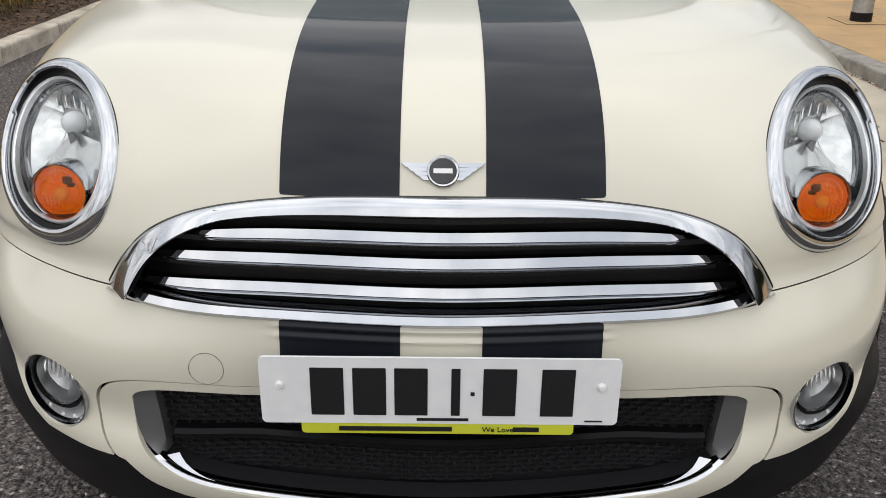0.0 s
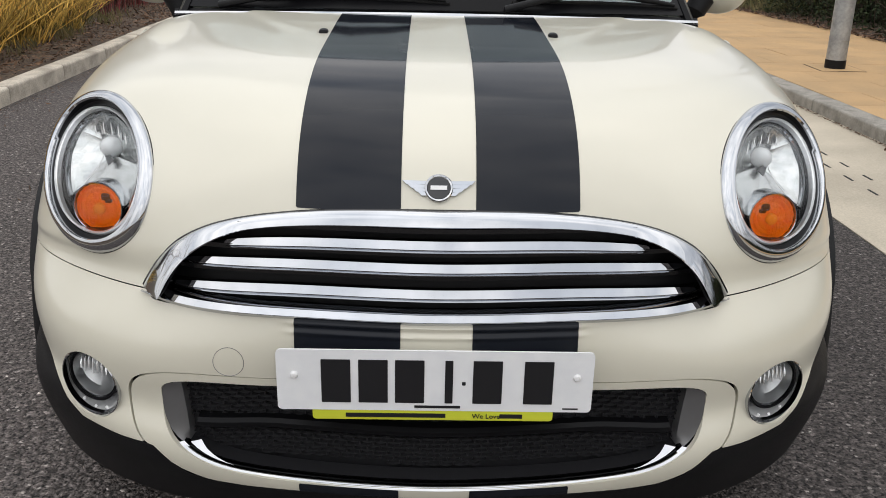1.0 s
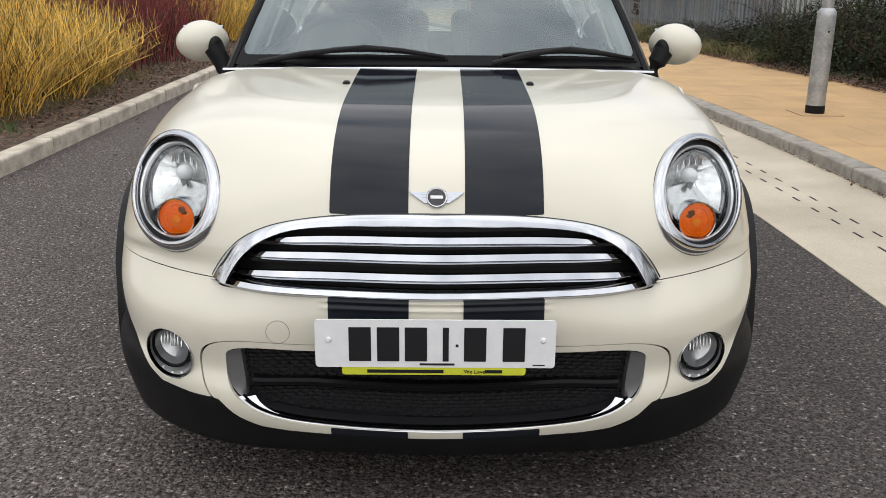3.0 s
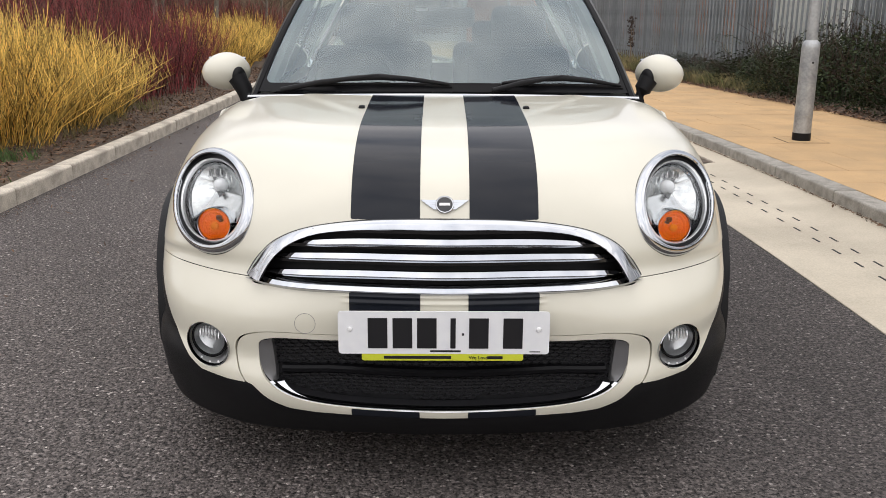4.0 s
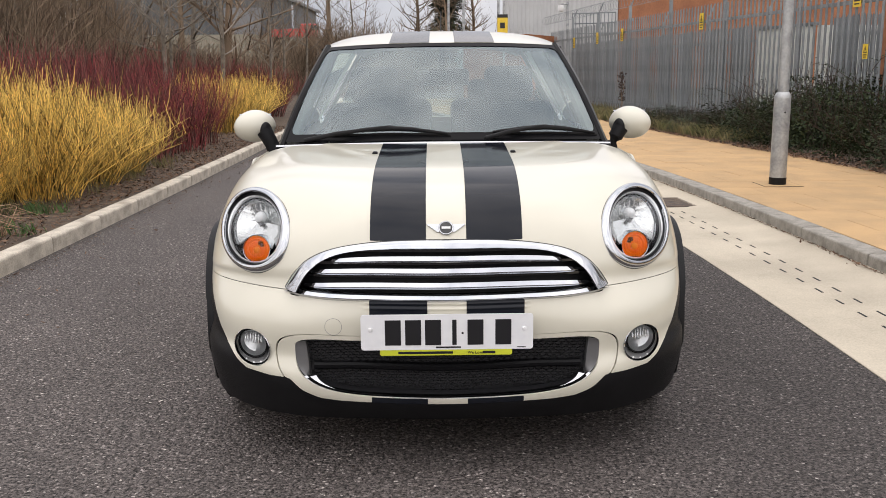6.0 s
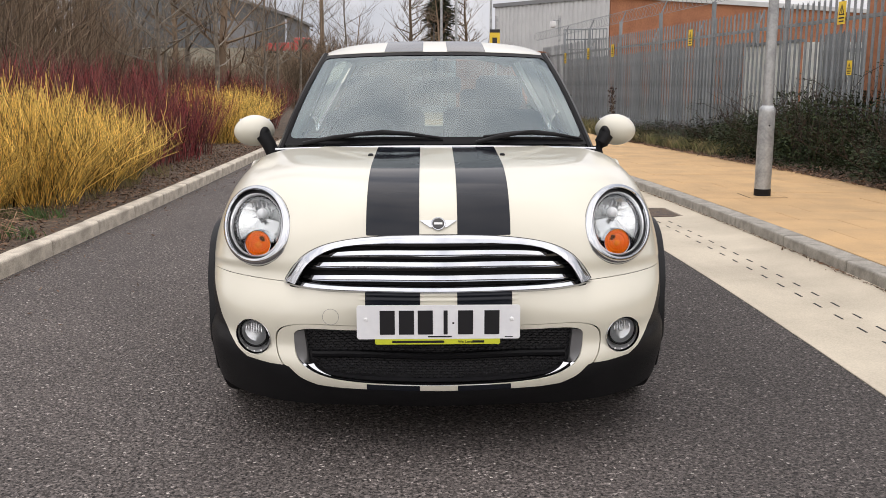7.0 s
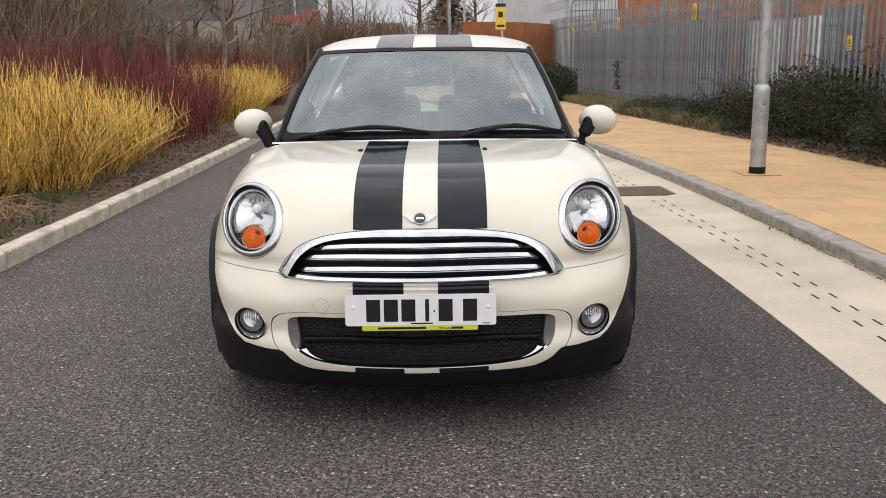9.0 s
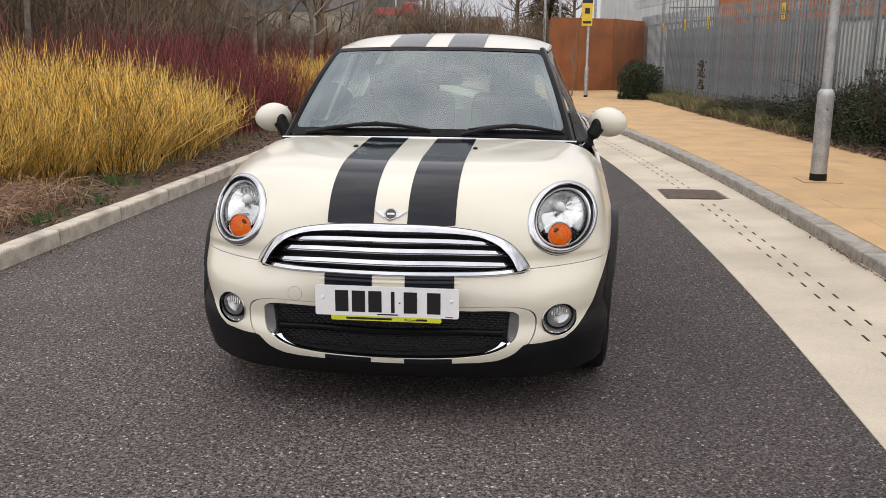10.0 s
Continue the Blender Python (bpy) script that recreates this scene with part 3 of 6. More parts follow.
# wheel arch trims, liners and wheels
for cy in (ARCH_Y, REAR_Y):
    for s in (-1, 1):
        rows = []
        angles = np.linspace(-0.35, math.pi + 0.30, 64)
        gg = shell(0.7, 4.3, 0.0, 1.3, 220, 90)
        flat = gg.reshape(-1, 3)
        def side_x(y, z):
            k = np.argmin((flat[:, 1] - y) ** 2 + (flat[:, 2] - z) ** 2)
            return flat[k, 0]
        base = [side_x(cy + 0.378 * math.cos(a), ARCH_Z + 0.378 * math.sin(a)) for a in angles]
        base = np.convolve(np.pad(base, 3, mode="edge"), np.ones(7) / 7, mode="valid")
        for r, out in ((0.386, -0.012), (0.384, 0.006), (0.376, 0.024), (0.352, 0.030), (0.332, 0.028), (0.325, 0.012), (0.325, -0.05)):
            rows.append([(s * (b + out * min(1.0, max(0.35, (math.pi + 0.30 - a) / 0.8)) - 0.004 * (a > math.pi)), cy + r * math.cos(a), ARCH_Z + r * math.sin(a)) for a, b in zip(angles, base)])
        part("arch_trim", strip(rows), PLASTIC, car, "black plastic wheel arch trim")
        rows = [[(s * xx, cy + 0.35 * math.cos(a), ARCH_Z + 0.35 * math.sin(a)) for a in angles] for xx in (0.755, 0.55)]
        rows.append([(s * 0.55, cy, ARCH_Z) for a in angles])
        part("arch_liner", strip(rows), DARK, car)
        wheel = new("wheel")
        wheel.parent = car
        c, ax = (s * 0.740, cy, 0.303), (s, 0, 0)
        part("tyre", turned([(-0.082, 0.20), (-0.088, 0.235), (-0.086, 0.275), (-0.072, 0.298), (-0.045, 0.303), (-0.02, 0.303), (-0.02, 0.297), (-0.012, 0.297), (-0.012, 0.303), (0.012, 0.303), (0.012, 0.297), (0.02, 0.297), (0.02, 0.303), (0.045, 0.303), (0.072, 0.298), (0.086, 0.275), (0.088, 0.235), (0.082, 0.20)], c, ax, 48), RUBBER, wheel, "black rubber tyre")
        rim = turned([(-0.08, 0.202), (0.0, 0.185), (0.03, 0.185), (0.07, 0.195), (0.082, 0.204), (0.084, 0.198), (0.07, 0.188), (0.02, 0.175), (0.02, 0.0)], c, ax, 40)
        part("rim", rim, ALLOY, wheel, "silver alloy rim")
        for k in range(8):
            w = 2 * math.pi * k / 8
            d = Vector((0, math.cos(w), math.sin(w)))
            part("spoke", tube([Vector(c) + Vector((s * 0.066, 0, 0)) + d * 0.03, Vector(c) + Vector((s * 0.07, 0, 0)) + d * 0.19], [0.022, 0.014], 8), ALLOY, wheel)
        part("hub", turned([(0.02, 0.05), (0.072, 0.048), (0.078, 0.03), (0.078, 0.0)], c, ax, 24), ALLOY, wheel)
# underside
part("underbody", box(-0.50, 0.50, 0.20, 3.45, 0.20, 0.30, 0.02), DARK, car)
part("floorpan", box(-0.72, 0.72, 1.12, 2.78, 0.185, 0.30, 0.02), DARK, car)

# ---- upper grille ----
NARCH = 81
def arch_curve(k, lift):
    """An arch over the grille between its outer line (k 0) and its inner line (k 1), standing out by lift."""
    half = [(a[0] * (1 - k) + b[0] * k, a[1] * (1 - k) + b[1] * k) for a, b in zip(OUTER, INNER)]
    ctrl = [(-x, z) for x, z in reversed(half[1:])] + half
    line = spline(range(len(ctrl)), ctrl, np.linspace(0, len(ctrl) - 1, NARCH))
    turn = [min(max((abs(x) - 0.33) / 0.13, 0), 1) for x, z in line]
    return [(x, nose_y(x) - lift - 0.036 * max(k - 0.1, 0) * q + 0.044 * (z - 0.565) / 0.16, z) for (x, z), q in zip(line, turn)]


surround = [arch_curve(0.02, -0.012), arch_curve(0.0, 0.0), arch_curve(0.05, 0.0055), arch_curve(0.12, 0.0080), arch_curve(0.50, 0.0105), arch_curve(0.88, 0.0125), arch_curve(0.96, 0.0105), arch_curve(1.0, -0.002)]
grille = new("grille")
grille.parent = car
tagged(grille, "black upper grille with chrome surround and slats")
part("grille_surround", strip(surround), CHROME, grille, "polished chrome arch")
part("grille_gap", strip([arch_curve(-0.055, 0.0008), arch_curve(-0.03, 0.0026), arch_curve(0.05, 0.003)]), GLOSSBLACK, grille)
part("grille_wall", strip([arch_curve(0.99, 0.0), arch_curve(1.03, -0.035)]), PLASTIC, grille)


def lower_curve(drop, lift, half):
    pts = []
    for x in np.linspace(-half, half, 81):
        w = abs(x) / half
        zz = 0.549 + 0.017 * w**5 + drop * (1 - w**36)
        pts.append((x, nose_y(x) - lift, zz))
    return pts


part("grille_sill", strip([lower_curve(-0.008, -0.012, 0.503), lower_curve(-0.009, 0.002, 0.506), lower_curve(-0.001, 0.0125, 0.506), lower_curve(0.003, 0.0145, 0.503), lower_curve(0.013, 0.008, 0.494), lower_curve(0.015, 0.000, 0.484), lower_curve(0.015, -0.02, 0.478)]), CHROME, grille, "polished chrome strip")
part("sill_gap", strip([lower_curve(-0.008, 0.002, 0.506), lower_curve(-0.0125, 0.0005, 0.506), lower_curve(-0.013, -0.006, 0.506)]), GLOSSBLACK, grille)
back = []
for zz in np.linspace(0.54, 0.725, 6):
    back.append([(x, nose_y(x) + 0.04 + 0.3 * (zz - 0.54), zz) for x in np.linspace(-0.5, 0.5, 41)])
part("grille_back", strip(back), PLASTIC, grille)
for zc, half, tip in ((0.668, 0.365, 0.9), (0.631, 0.425, 0.95), (0.589, 0.450, 0.97)):
    rows = []
    for dy, dz in ((0.012, 0.0078), (-0.001, 0.0096), (-0.0035, 0.0090), (-0.0105, -0.0036), (-0.0085, -0.0044), (-0.0085, -0.0054), (-0.0122, -0.0066), (-0.0105, -0.0098), (-0.006, -0.0118), (0.012, -0.0100), (0.012, 0.0078)):
        row = []
        for x in np.linspace(-half, half, 61):
            q = abs(x) / half
            t = (1 - q**8) ** 0.5 * 0.85 + 0.15
            rise = -0.010 * (q**3) * (1 if zc > 0.65 else 0.5)
            row.append((x, nose_y(x) + 0.012 + 0.22 * (zc - 0.565) + dy * t, zc + rise + dz * t))
        rows.append(row)
    part("grille_slat", strip(rows, angle=28), CHROME, grille, "polished chrome slat")
for zc in (0.655, 0.614, 0.576, 0.695):
    half = 0.46 if zc < 0.66 else 0.33
    part("grille_rib", strip([[(x, nose_y(x) + dy, zc + dz) for x in np.linspace(-half, half, 41)] for dy, dz in ((0.05, 0.006), (0.028, 0.004), (0.028, -0.004), (0.05, -0.006))]), GLOSSBLACK, grille)

# ---- lower intake ----
intake = new("intake")
intake.parent = car
tagged(intake, "black honeycomb lower air intake")
def lip_reach(z):
    """How far the lip under the intake stands forward of the bumper's face."""
    return 0.030 * min(max((0.310 - z) / 0.065, 0), 1)


def intake_edge(grow, depth, n=120):
    pts = []
    for a in np.linspace(0, 2 * math.pi, n + 1):
        d = np.array((math.cos(a) * 0.48, math.sin(a) * 0.09))
        lo, hi = 0.0, 2.5
        for _ in range(30):
            mid = (lo + hi) / 2
            if intake_shape(d[0] * mid, 0.335 + d[1] * mid, grow) < 0:
                lo = mid
            else:
                hi = mid
        x, zz = d[0] * lo, 0.335 + d[1] * lo
        pts.append((x, bumper_y(x) - 0.008 - lip_reach(zz + min(grow, 0)) + depth, zz))
    return pts


part("intake_lining", strip([intake_edge(0.001, 0.016), intake_edge(-0.003, 0.06)]), MESH, intake)
part("intake_trim", strip([intake_edge(0.0012, -0.0042)[66:115], intake_edge(-0.0050, 0.004)[66:115], intake_edge(-0.0055, 0.02)[66:115]]), CHROME, intake, "thin chrome line under the intake")
for s in (-1, 1):
    rows = []
    for zz in np.linspace(0.30, 0.415, 10):
        xo = 0.4
        while intake_shape(xo + 0.001, zz) < 0:
            xo += 0.001
        xi = 0.440 - 0.010 * math.cos((zz - 0.29) * 12)
        rows.append([(s * xx, bumper_y(xx) + dd, zz) for xx, dd in ((xo, -0.004), ((xo + xi) / 2, 0.002), (xi, 0.014), (xi - 0.004, 0.045))])
    part("intake_cheek", strip(rows), SATIN, intake, "satin silver cheek")
    rows = []
    for q in np.linspace(0, 1, 8):
        zz = 0.259 + 0.042 * q
        xo = 0.25
        while intake_shape(xo + 0.001, zz) < 0:
            xo += 0.001
        wide, base = 0.003 + 0.026 * q, -0.016 - 0.75 * lip_reach(0.259) * (1 - q) + 0.014 * q
        rows.append([(s * (xo + 0.003 - wide * f), bumper_y(xo) + base + 0.006 * f, zz + 0.004 * f) for f in (0, 0.5, 1)])
    part("intake_corner", strip(rows), CHROME, intake, "chrome corner piece")
rows = [[(x, bumper_y(x) + 0.038, zz) for x in np.linspace(-0.47, 0.47, 41)] for zz in (0.22, 0.43)]
part("intake_back", strip(rows), MESH, intake)
# honeycomb: hollow flattened hexagons, curved with the nose
verts, faces = [], []
PX, PZ = 0.024, 0.0105
for r in range(21):
    for c in range(-20, 21):
        cx, cz = c * PX + (r % 2) * PX / 2, 0.238 + r * PZ * 0.86
        if intake_shape(cx, cz, -0.008) > 0 or (0.311 < cz < 0.340):
            continue
        base = len(verts)
        for size, dy in ((1.0, 0.0), (0.84, 0.002), (0.80, 0.008)):
            for k in range(6):
                w = math.pi / 6 + k * math.pi / 3
                xx, zz = cx + math.cos(w) * PX / 1.732 * size, cz + math.sin(w) * PZ / 1.732 * size
                verts.append((xx, bumper_y(xx) + 0.030 + dy, zz))
        for ring_ in (0, 6):
            for k in range(6):
                q = (k + 1) % 6
                faces.append((base + ring_ + k, base + ring_ + q, base + ring_ + 6 + q, base + ring_ + 6 + k))
tagged(part("honeycomb", mesh_of(verts, faces), MESH, intake, "black plastic honeycomb"), kind="stuff")
rows = [[(x, bumper_y(x) + dy, zz + 0.006 * (x / 0.4) ** 2) for x in np.linspace(-0.415, 0.415, 41)] for dy, zz in ((0.04, 0.338), (0.016, 0.3375), (0.010, 0.331), (0.011, 0.322), (0.018, 0.316), (0.04, 0.313))]
part("intake_bar", strip(rows), PILLAR, intake, "smooth black crossbar")

# ---- badge: wings round a black disc; the lettering is a plain bar ----
badge = new("badge")
badge.parent = car
tagged(badge, "chrome winged badge with a black disc")
BADGE = Matrix.Translation((0, 0.0605, 0.7585)) @ pose(0, 0, 0, -33, 0, 0)


def badge_place(me):
    me.transform(BADGE)
    return me


part("badge_ring", badge_place(turned([(0, 0.0235), (-0.004, 0.0235), (-0.0055, 0.022), (-0.0045, 0.0195), (-0.003, 0.0195)], (0, 0, 0), (0, 1, 0), 40)), CHROME, badge)
part("badge_disc", badge_place(turned([(-0.002, 0.0198), (-0.0042, 0.0185), (-0.0048, 0.0)], (0, 0, 0), (0, 1, 0), 40)), GLOSSBLACK, badge, "black disc")
part("badge_bar", badge_place(mesh_from(box(-0.0135, 0.0135, -0.0062, -0.0045, -0.0035, 0.0035))), WHITE, badge)
for s in (-1, 1):
    for k in range(4):
        z0, z1 = 0.012 - k * 0.0065, 0.0062 - k * 0.0065
        xa, xb = 0.020, 0.060 - k * 0.0085
        xc = 0.060 - (k + 1) * 0.0085 + 0.002
        pts = [(s * xa, z0), (s * xb, z0 + 0.001), (s * xc, z1), (s * xa, z1)]
        verts = [(px, 0.0, pz) for px, pz in pts] + [(px * 0.99, -0.004, pz * 0.97) for px, pz in pts]
        faces = [(4, 5, 6, 7), (0, 1, 5, 4), (1, 2, 6, 5), (2, 3, 7, 6), (3, 0, 4, 7)]
        part("badge_wing", badge_place(mesh_of(verts, faces)), CHROME, badge)

# the bumper's slope about the fog lamps
near = shell(0.4, 1.0, 0.064, 0.39, 90, 60).reshape(-1, 3)
near = near[np.hypot(near[:, 0] - FOG[0], near[:, 2] - FOG[1]) < 0.07]
FOG_PLANE = np.linalg.lstsq(np.stack([np.ones(len(near)), near[:, 0] - FOG[0], near[:, 2] - FOG[1]], axis=1), near[:, 1], rcond=None)[0]


def fog_y(x, z, turn=1.0):
    return float(FOG_PLANE[0] + turn * (FOG_PLANE[1] * (x - FOG[0]) + FOG_PLANE[2] * (z - FOG[1])))


# ---- head lamps ----
# the lamp's rim lies on the bonnet: how far back the skin is at each angle, as a smooth wave
W = np.linspace(0, 2 * math.pi, 65)
skin = shell(0.35, 1.3, 0.40, 1.5, 220, 220).reshape(-1, 3)
skin = skin[skin[:, 1] < 0.55]
rim_y = []
for w in W[:-1]:
    px, pz = LAMP[0] + LAMP[2] * math.cos(w), LAMP[1] + LAMP[3] * math.sin(w)
    close = np.argsort((skin[:, 0] - px) ** 2 + (skin[:, 2] - pz) ** 2)[:5]
    rim_y.append(skin[close, 1].mean())
waves = np.stack([np.ones(64)] + [f(k * W[:-1]) for k in (1, 2, 3) for f in (np.cos, np.sin)], axis=1)
RIM = np.linalg.lstsq(waves, np.array(rim_y), rcond=None)[0]
RIM_MID = float(RIM[0]) - 0.006


def lamp_at(u, v, s, off=0.0):
    """A place on the lamp's face: u outwards and v upwards from its middle (1 at the rim), side, and depth behind the face."""
    r, w = math.hypot(u, v), math.atan2(v, u)
    rim = float(RIM[0] + sum(RIM[2 * k - 1] * math.cos(k * w) + RIM[2 * k] * math.sin(k * w) for k in (1, 2, 3)))
    y = RIM_MID + (rim - RIM_MID) * r
    d = Vector((0.50, -0.72, 0.48)) if r > 0.7 else Vector((0.18, -0.96, 0.2))
    return (s * (LAMP[0] + LAMP[2] * u - d.x * off), y - d.y * off, LAMP[1] + LAMP[3] * v - d.z * off)


def lamp_rings(profile, s, cx=0.0, cz=0.0, notch=False):
    """Rings about the lamp's middle, or another; notch: leave room for the indicator."""
    rows = []
    for r, off in profile:
        angles = np.linspace(-0.75, math.pi + 0.55, 65) if notch else W
        rows.append([lamp_at(cx + r * math.cos(w), cz + r * math.sin(w), s, off) for w in angles])
    return strip(rows)


def lamp_patch(points, s, off, thick=0.004):
    """A small flat facet inside the lamp."""
    front = [lamp_at(u, v, s, off) for u, v in points]
    rear = [lamp_at(u, v, s, off + thick) for u, v in points]
    k = len(points)
    return mesh_of(front + rear, [tuple(range(k))] + [(i, (i + 1) % k, k + (i + 1) % k, k + i) for i in range(k)])


for s in (-1, 1):
    lamp = new("head_lamp")
    lamp.parent = car
    tagged(lamp, "round clear head lamp with amber indicator and chrome ring")
    part("lamp_ring", lamp_rings([(0.985, 0.016), (1.008, 0.004), (1.012, -0.001), (1.004, -0.0060), (0.984, -0.0105), (0.952, -0.0143), (0.915, -0.0166), (0.886, -0.0170), (0.870, -0.0140), (0.864, 0.006)], s), CHROME, lamp, "polished chrome ring")
    part("lamp_edge_gap", lamp_rings([(1.018, 0.006), (1.015, 0.0005), (1.006, 0.0)], s), PILLAR, lamp)
    part("lamp_seal", lamp_rings([(0.867, -0.003), (0.815, -0.003), (0.800, 0.010)], s), PILLAR, lamp, "black rubber seal")
    part("lamp_bezel", lamp_rings([(0.806, 0.006), (0.800, -0.003), (0.785, -0.006), (0.764, -0.004), (0.756, 0.006)], s), REFLECTOR, lamp, "bright inner bezel")
    part("lamp_lens", lamp_rings([(0.80, 0.0), (0.78, -0.009), (0.699, -0.017), (0.5, -0.023), (0.25, -0.027), (0.0, -0.028)], s), LENS, lamp, "clear domed lens").visible_shadow = False
    part("lamp_wall", lamp_rings([(0.758, 0.004), (0.715, 0.022)], s), GLOSSBLACK, lamp)
    part("lamp_housing", lamp_rings([(0.72, 0.018), (0.699, 0.045), (0.3, 0.075), (0.0, 0.080)], s), GLOSSBLACK, lamp)
    ocx, ocz = -0.035, 0.035
    part("bowl_ring", lamp_rings([(0.699, 0.030), (0.697, 0.006), (0.684, 0.001), (0.664, 0.006), (0.658, 0.02)], s, ocx, ocz, notch=True), CHROME, lamp)
    part("bowl_back", lamp_rings([(0.676, 0.014), (0.54, 0.034), (0.36, 0.048), (0.17, 0.060), (0.0, 0.066)], s, ocx, ocz, notch=True), MIRROR_BOWL, lamp)
    # upright flutes along the top of the reflector
    for k in range(-4, 5):
        u, v = -0.04 + k * 0.075, 0.60 - 0.9 * (k * 0.075) ** 2
        part("reflector_flute", tube([lamp_at(u, v, s, 0.010), lamp_at(u, v - 0.13, s, 0.022)], [0.0007, 0.0016], 5), LAMP_DARK if k % 2 else REFLECTOR, lamp)
    # the reflector: sectors round the bulb, each set at a slightly different slant
    pr = random.Random(21)
    sectors = [-0.72, 0.05, 0.55, 0.95, 1.30, 1.62, 1.95, 2.35, 2.95, 3.72]
    for w0, w1 in zip(sectors, sectors[1:]):
        t0, t1 = pr.uniform(-0.0022, 0.0022), pr.uniform(-0.0022, 0.0022)
        verts, faces = [], []
        for k in range(7):
            q = k / 6
            a = w0 + (w1 - w0) * q
            for r_, o_ in ((0.672, 0.012), (0.54, 0.030), (0.36, 0.044), (0.17, 0.054), (0.0, 0.058)):
                tilt = (t0 * (1 - q) + t1 * q) * (1 if r_ < 0.6 else 0.3) + 0.003 * math.sin(math.pi * q)
                verts.append(lamp_at(ocx - 0.06 * (1 - r_ / 0.672) + r_ * math.cos(a), ocz + 0.22 * (1 - r_ / 0.672) + r_ * math.sin(a), s, o_ + tilt))
        for k in range(6):
            for m in range(4):
                faces.append((k * 5 + m, k * 5 + m + 1, k * 5 + m + 6, k * 5 + m + 5))
        part("reflector_sector", mesh_of(verts, faces, True), MIRROR_BOWL, lamp)
    # the lower reflector slopes down to the indicator
    part("lower_reflector", lamp_patch([(-0.62, 0.16), (-0.08, 0.19), (0.15, 0.02), (0.40, -0.24), (0.10, -0.42), (-0.17, -0.50), (-0.45, -0.36)], s, 0.032, 0.0006), MIRROR_BOWL, lamp)
    part("reflector_ridge", tube([lamp_at(u, v, s, 0.024) for u, v in ((0.06, 0.44), (0.04, 0.26), (0.07, 0.10), (0.18, -0.08), (0.33, -0.26))], 0.0010, 6), REFLECTOR, lamp)
    # four facets in a much darker grey than the reflector round them
    for points in (((-0.05, 0.43), (0.13, 0.50), (0.06, 0.64)), ((0.02, 0.43), (0.17, 0.42), (0.07, 0.27)), ((-0.16, 0.14), (0.03, 0.27), (0.02, 0.17), (-0.08, 0.06)), ((0.22, 0.44), (0.29, 0.40), (0.28, 0.55))):
        part("dark_facet", lamp_patch(points, s, 0.020), LAMP_DARK, lamp)
    bulb = Vector(lamp_at(-0.06, 0.29, s, 0.016))
    d = Vector((s * 0.1, -0.97, 0.15))
    part("bulb_shield", turned([(0.012, 0.0), (0.010, 0.009), (0.004, 0.0165), (-0.004, 0.0195), (-0.010, 0.0200), (-0.016, 0.0195)], bulb, d, 28), FROST, lamp, "round frosted bulb shield")
    part("bulb_collar", turned([(-0.012, 0.0205), (-0.020, 0.0255), (-0.045, 0.027)], bulb, d, 28), MIRROR_BOWL, lamp)
    # indicator: tinted lens over a small mirror bowl and bulb
    c = Vector((s * 0.611, 0.204, 0.6725))
    d = Vector((s * 0.10, -1.0, 0.10)).normalized()
    part("indicator_ring", turned([(-0.04, 0.0465), (0.0, 0.0465), (0.0035, 0.0455), (0.003, 0.0435), (-0.003, 0.0425), (-0.02, 0.042)], c, d, 48), CHROME, lamp)
    part("indicator_bowl", turned([(-0.002, 0.0424), (-0.0045, 0.036), (-0.003, 0.033), (-0.0055, 0.027), (-0.004, 0.024), (-0.006, 0.015), (-0.006, 0.0)], c, d, 18), WHITE_BOWL, lamp)
    part("indicator_bulb", turned([(0.0035, 0.0), (0.0028, 0.006), (0.0, 0.0105), (-0.02, 0.0105)], c + Vector((0, 0, -0.004)), d, 20), AMBER_BULB, lamp)
    # two overlapping boxes make an irregular dark patch high in the bowl
    part("indicator_socket", box(c.x - s * 0.013 - 0.008, c.x - s * 0.013 + 0.008, c.y + 0.002, c.y + 0.03, c.z + 0.011, c.z + 0.024, 0.003), LAMP_DARK, lamp)
    part("socket_clip", box(c.x - s * 0.018 - 0.007, c.x - s * 0.018 + 0.007, c.y + 0.0025, c.y + 0.03, c.z + 0.006, c.z + 0.014, 0.002), LAMP_DARK, lamp)
    # upright prisms across the lower half of the indicator's bowl
    for k in range(-5, 6):
        px, drop = c.x + k * 0.0062, math.sqrt(0.036**2 - (k * 0.0062) ** 2)
        part("indicator_prism", tube([(px, c.y + 0.0022, c.z - drop), (px, c.y + 0.0042, c.z - max(0.35 * drop, 0.014 if abs(k) < 2 else 0.0))], [0.0019, 0.0012], 5), WHITE_BOWL, lamp)
    part("indicator", turned([(-0.002, 0.0432), (0.001, 0.036), (0.0035, 0.020), (0.0042, 0.0)], c, d, 48), AMBER, lamp, "amber indicator lens").visible_shadow = False

    # fog lamp
    fog = new("fog_lamp")
    fog.parent = car
    tagged(fog, "round clear fog lamp in a chrome-edged recess")
    def fog_rings(profile, dz=0.0, turn=1.0):
        rows = []
        for r, off in profile:
            r = r * 1.06
            rows.append([(s * px, fog_y(px, pz, turn) + off, pz) for px, pz in ((FOG[0] + r / 0.92 * math.cos(w), FOG[1] + dz + r * math.sin(w)) for w in W)])
        return strip(rows)
    part("fog_ring", fog_rings([(0.0575, 0.010), (0.0560, -0.001), (0.0540, -0.002), (0.0525, 0.004), (0.0520, 0.012)]), CHROME, fog, "thin chrome ring")
    part("fog_scoop", fog_rings([(0.0525, 0.008), (0.0500, 0.030), (0.042, 0.042)], -0.001), REFLECTOR, fog, "silver scoop under the lamp")
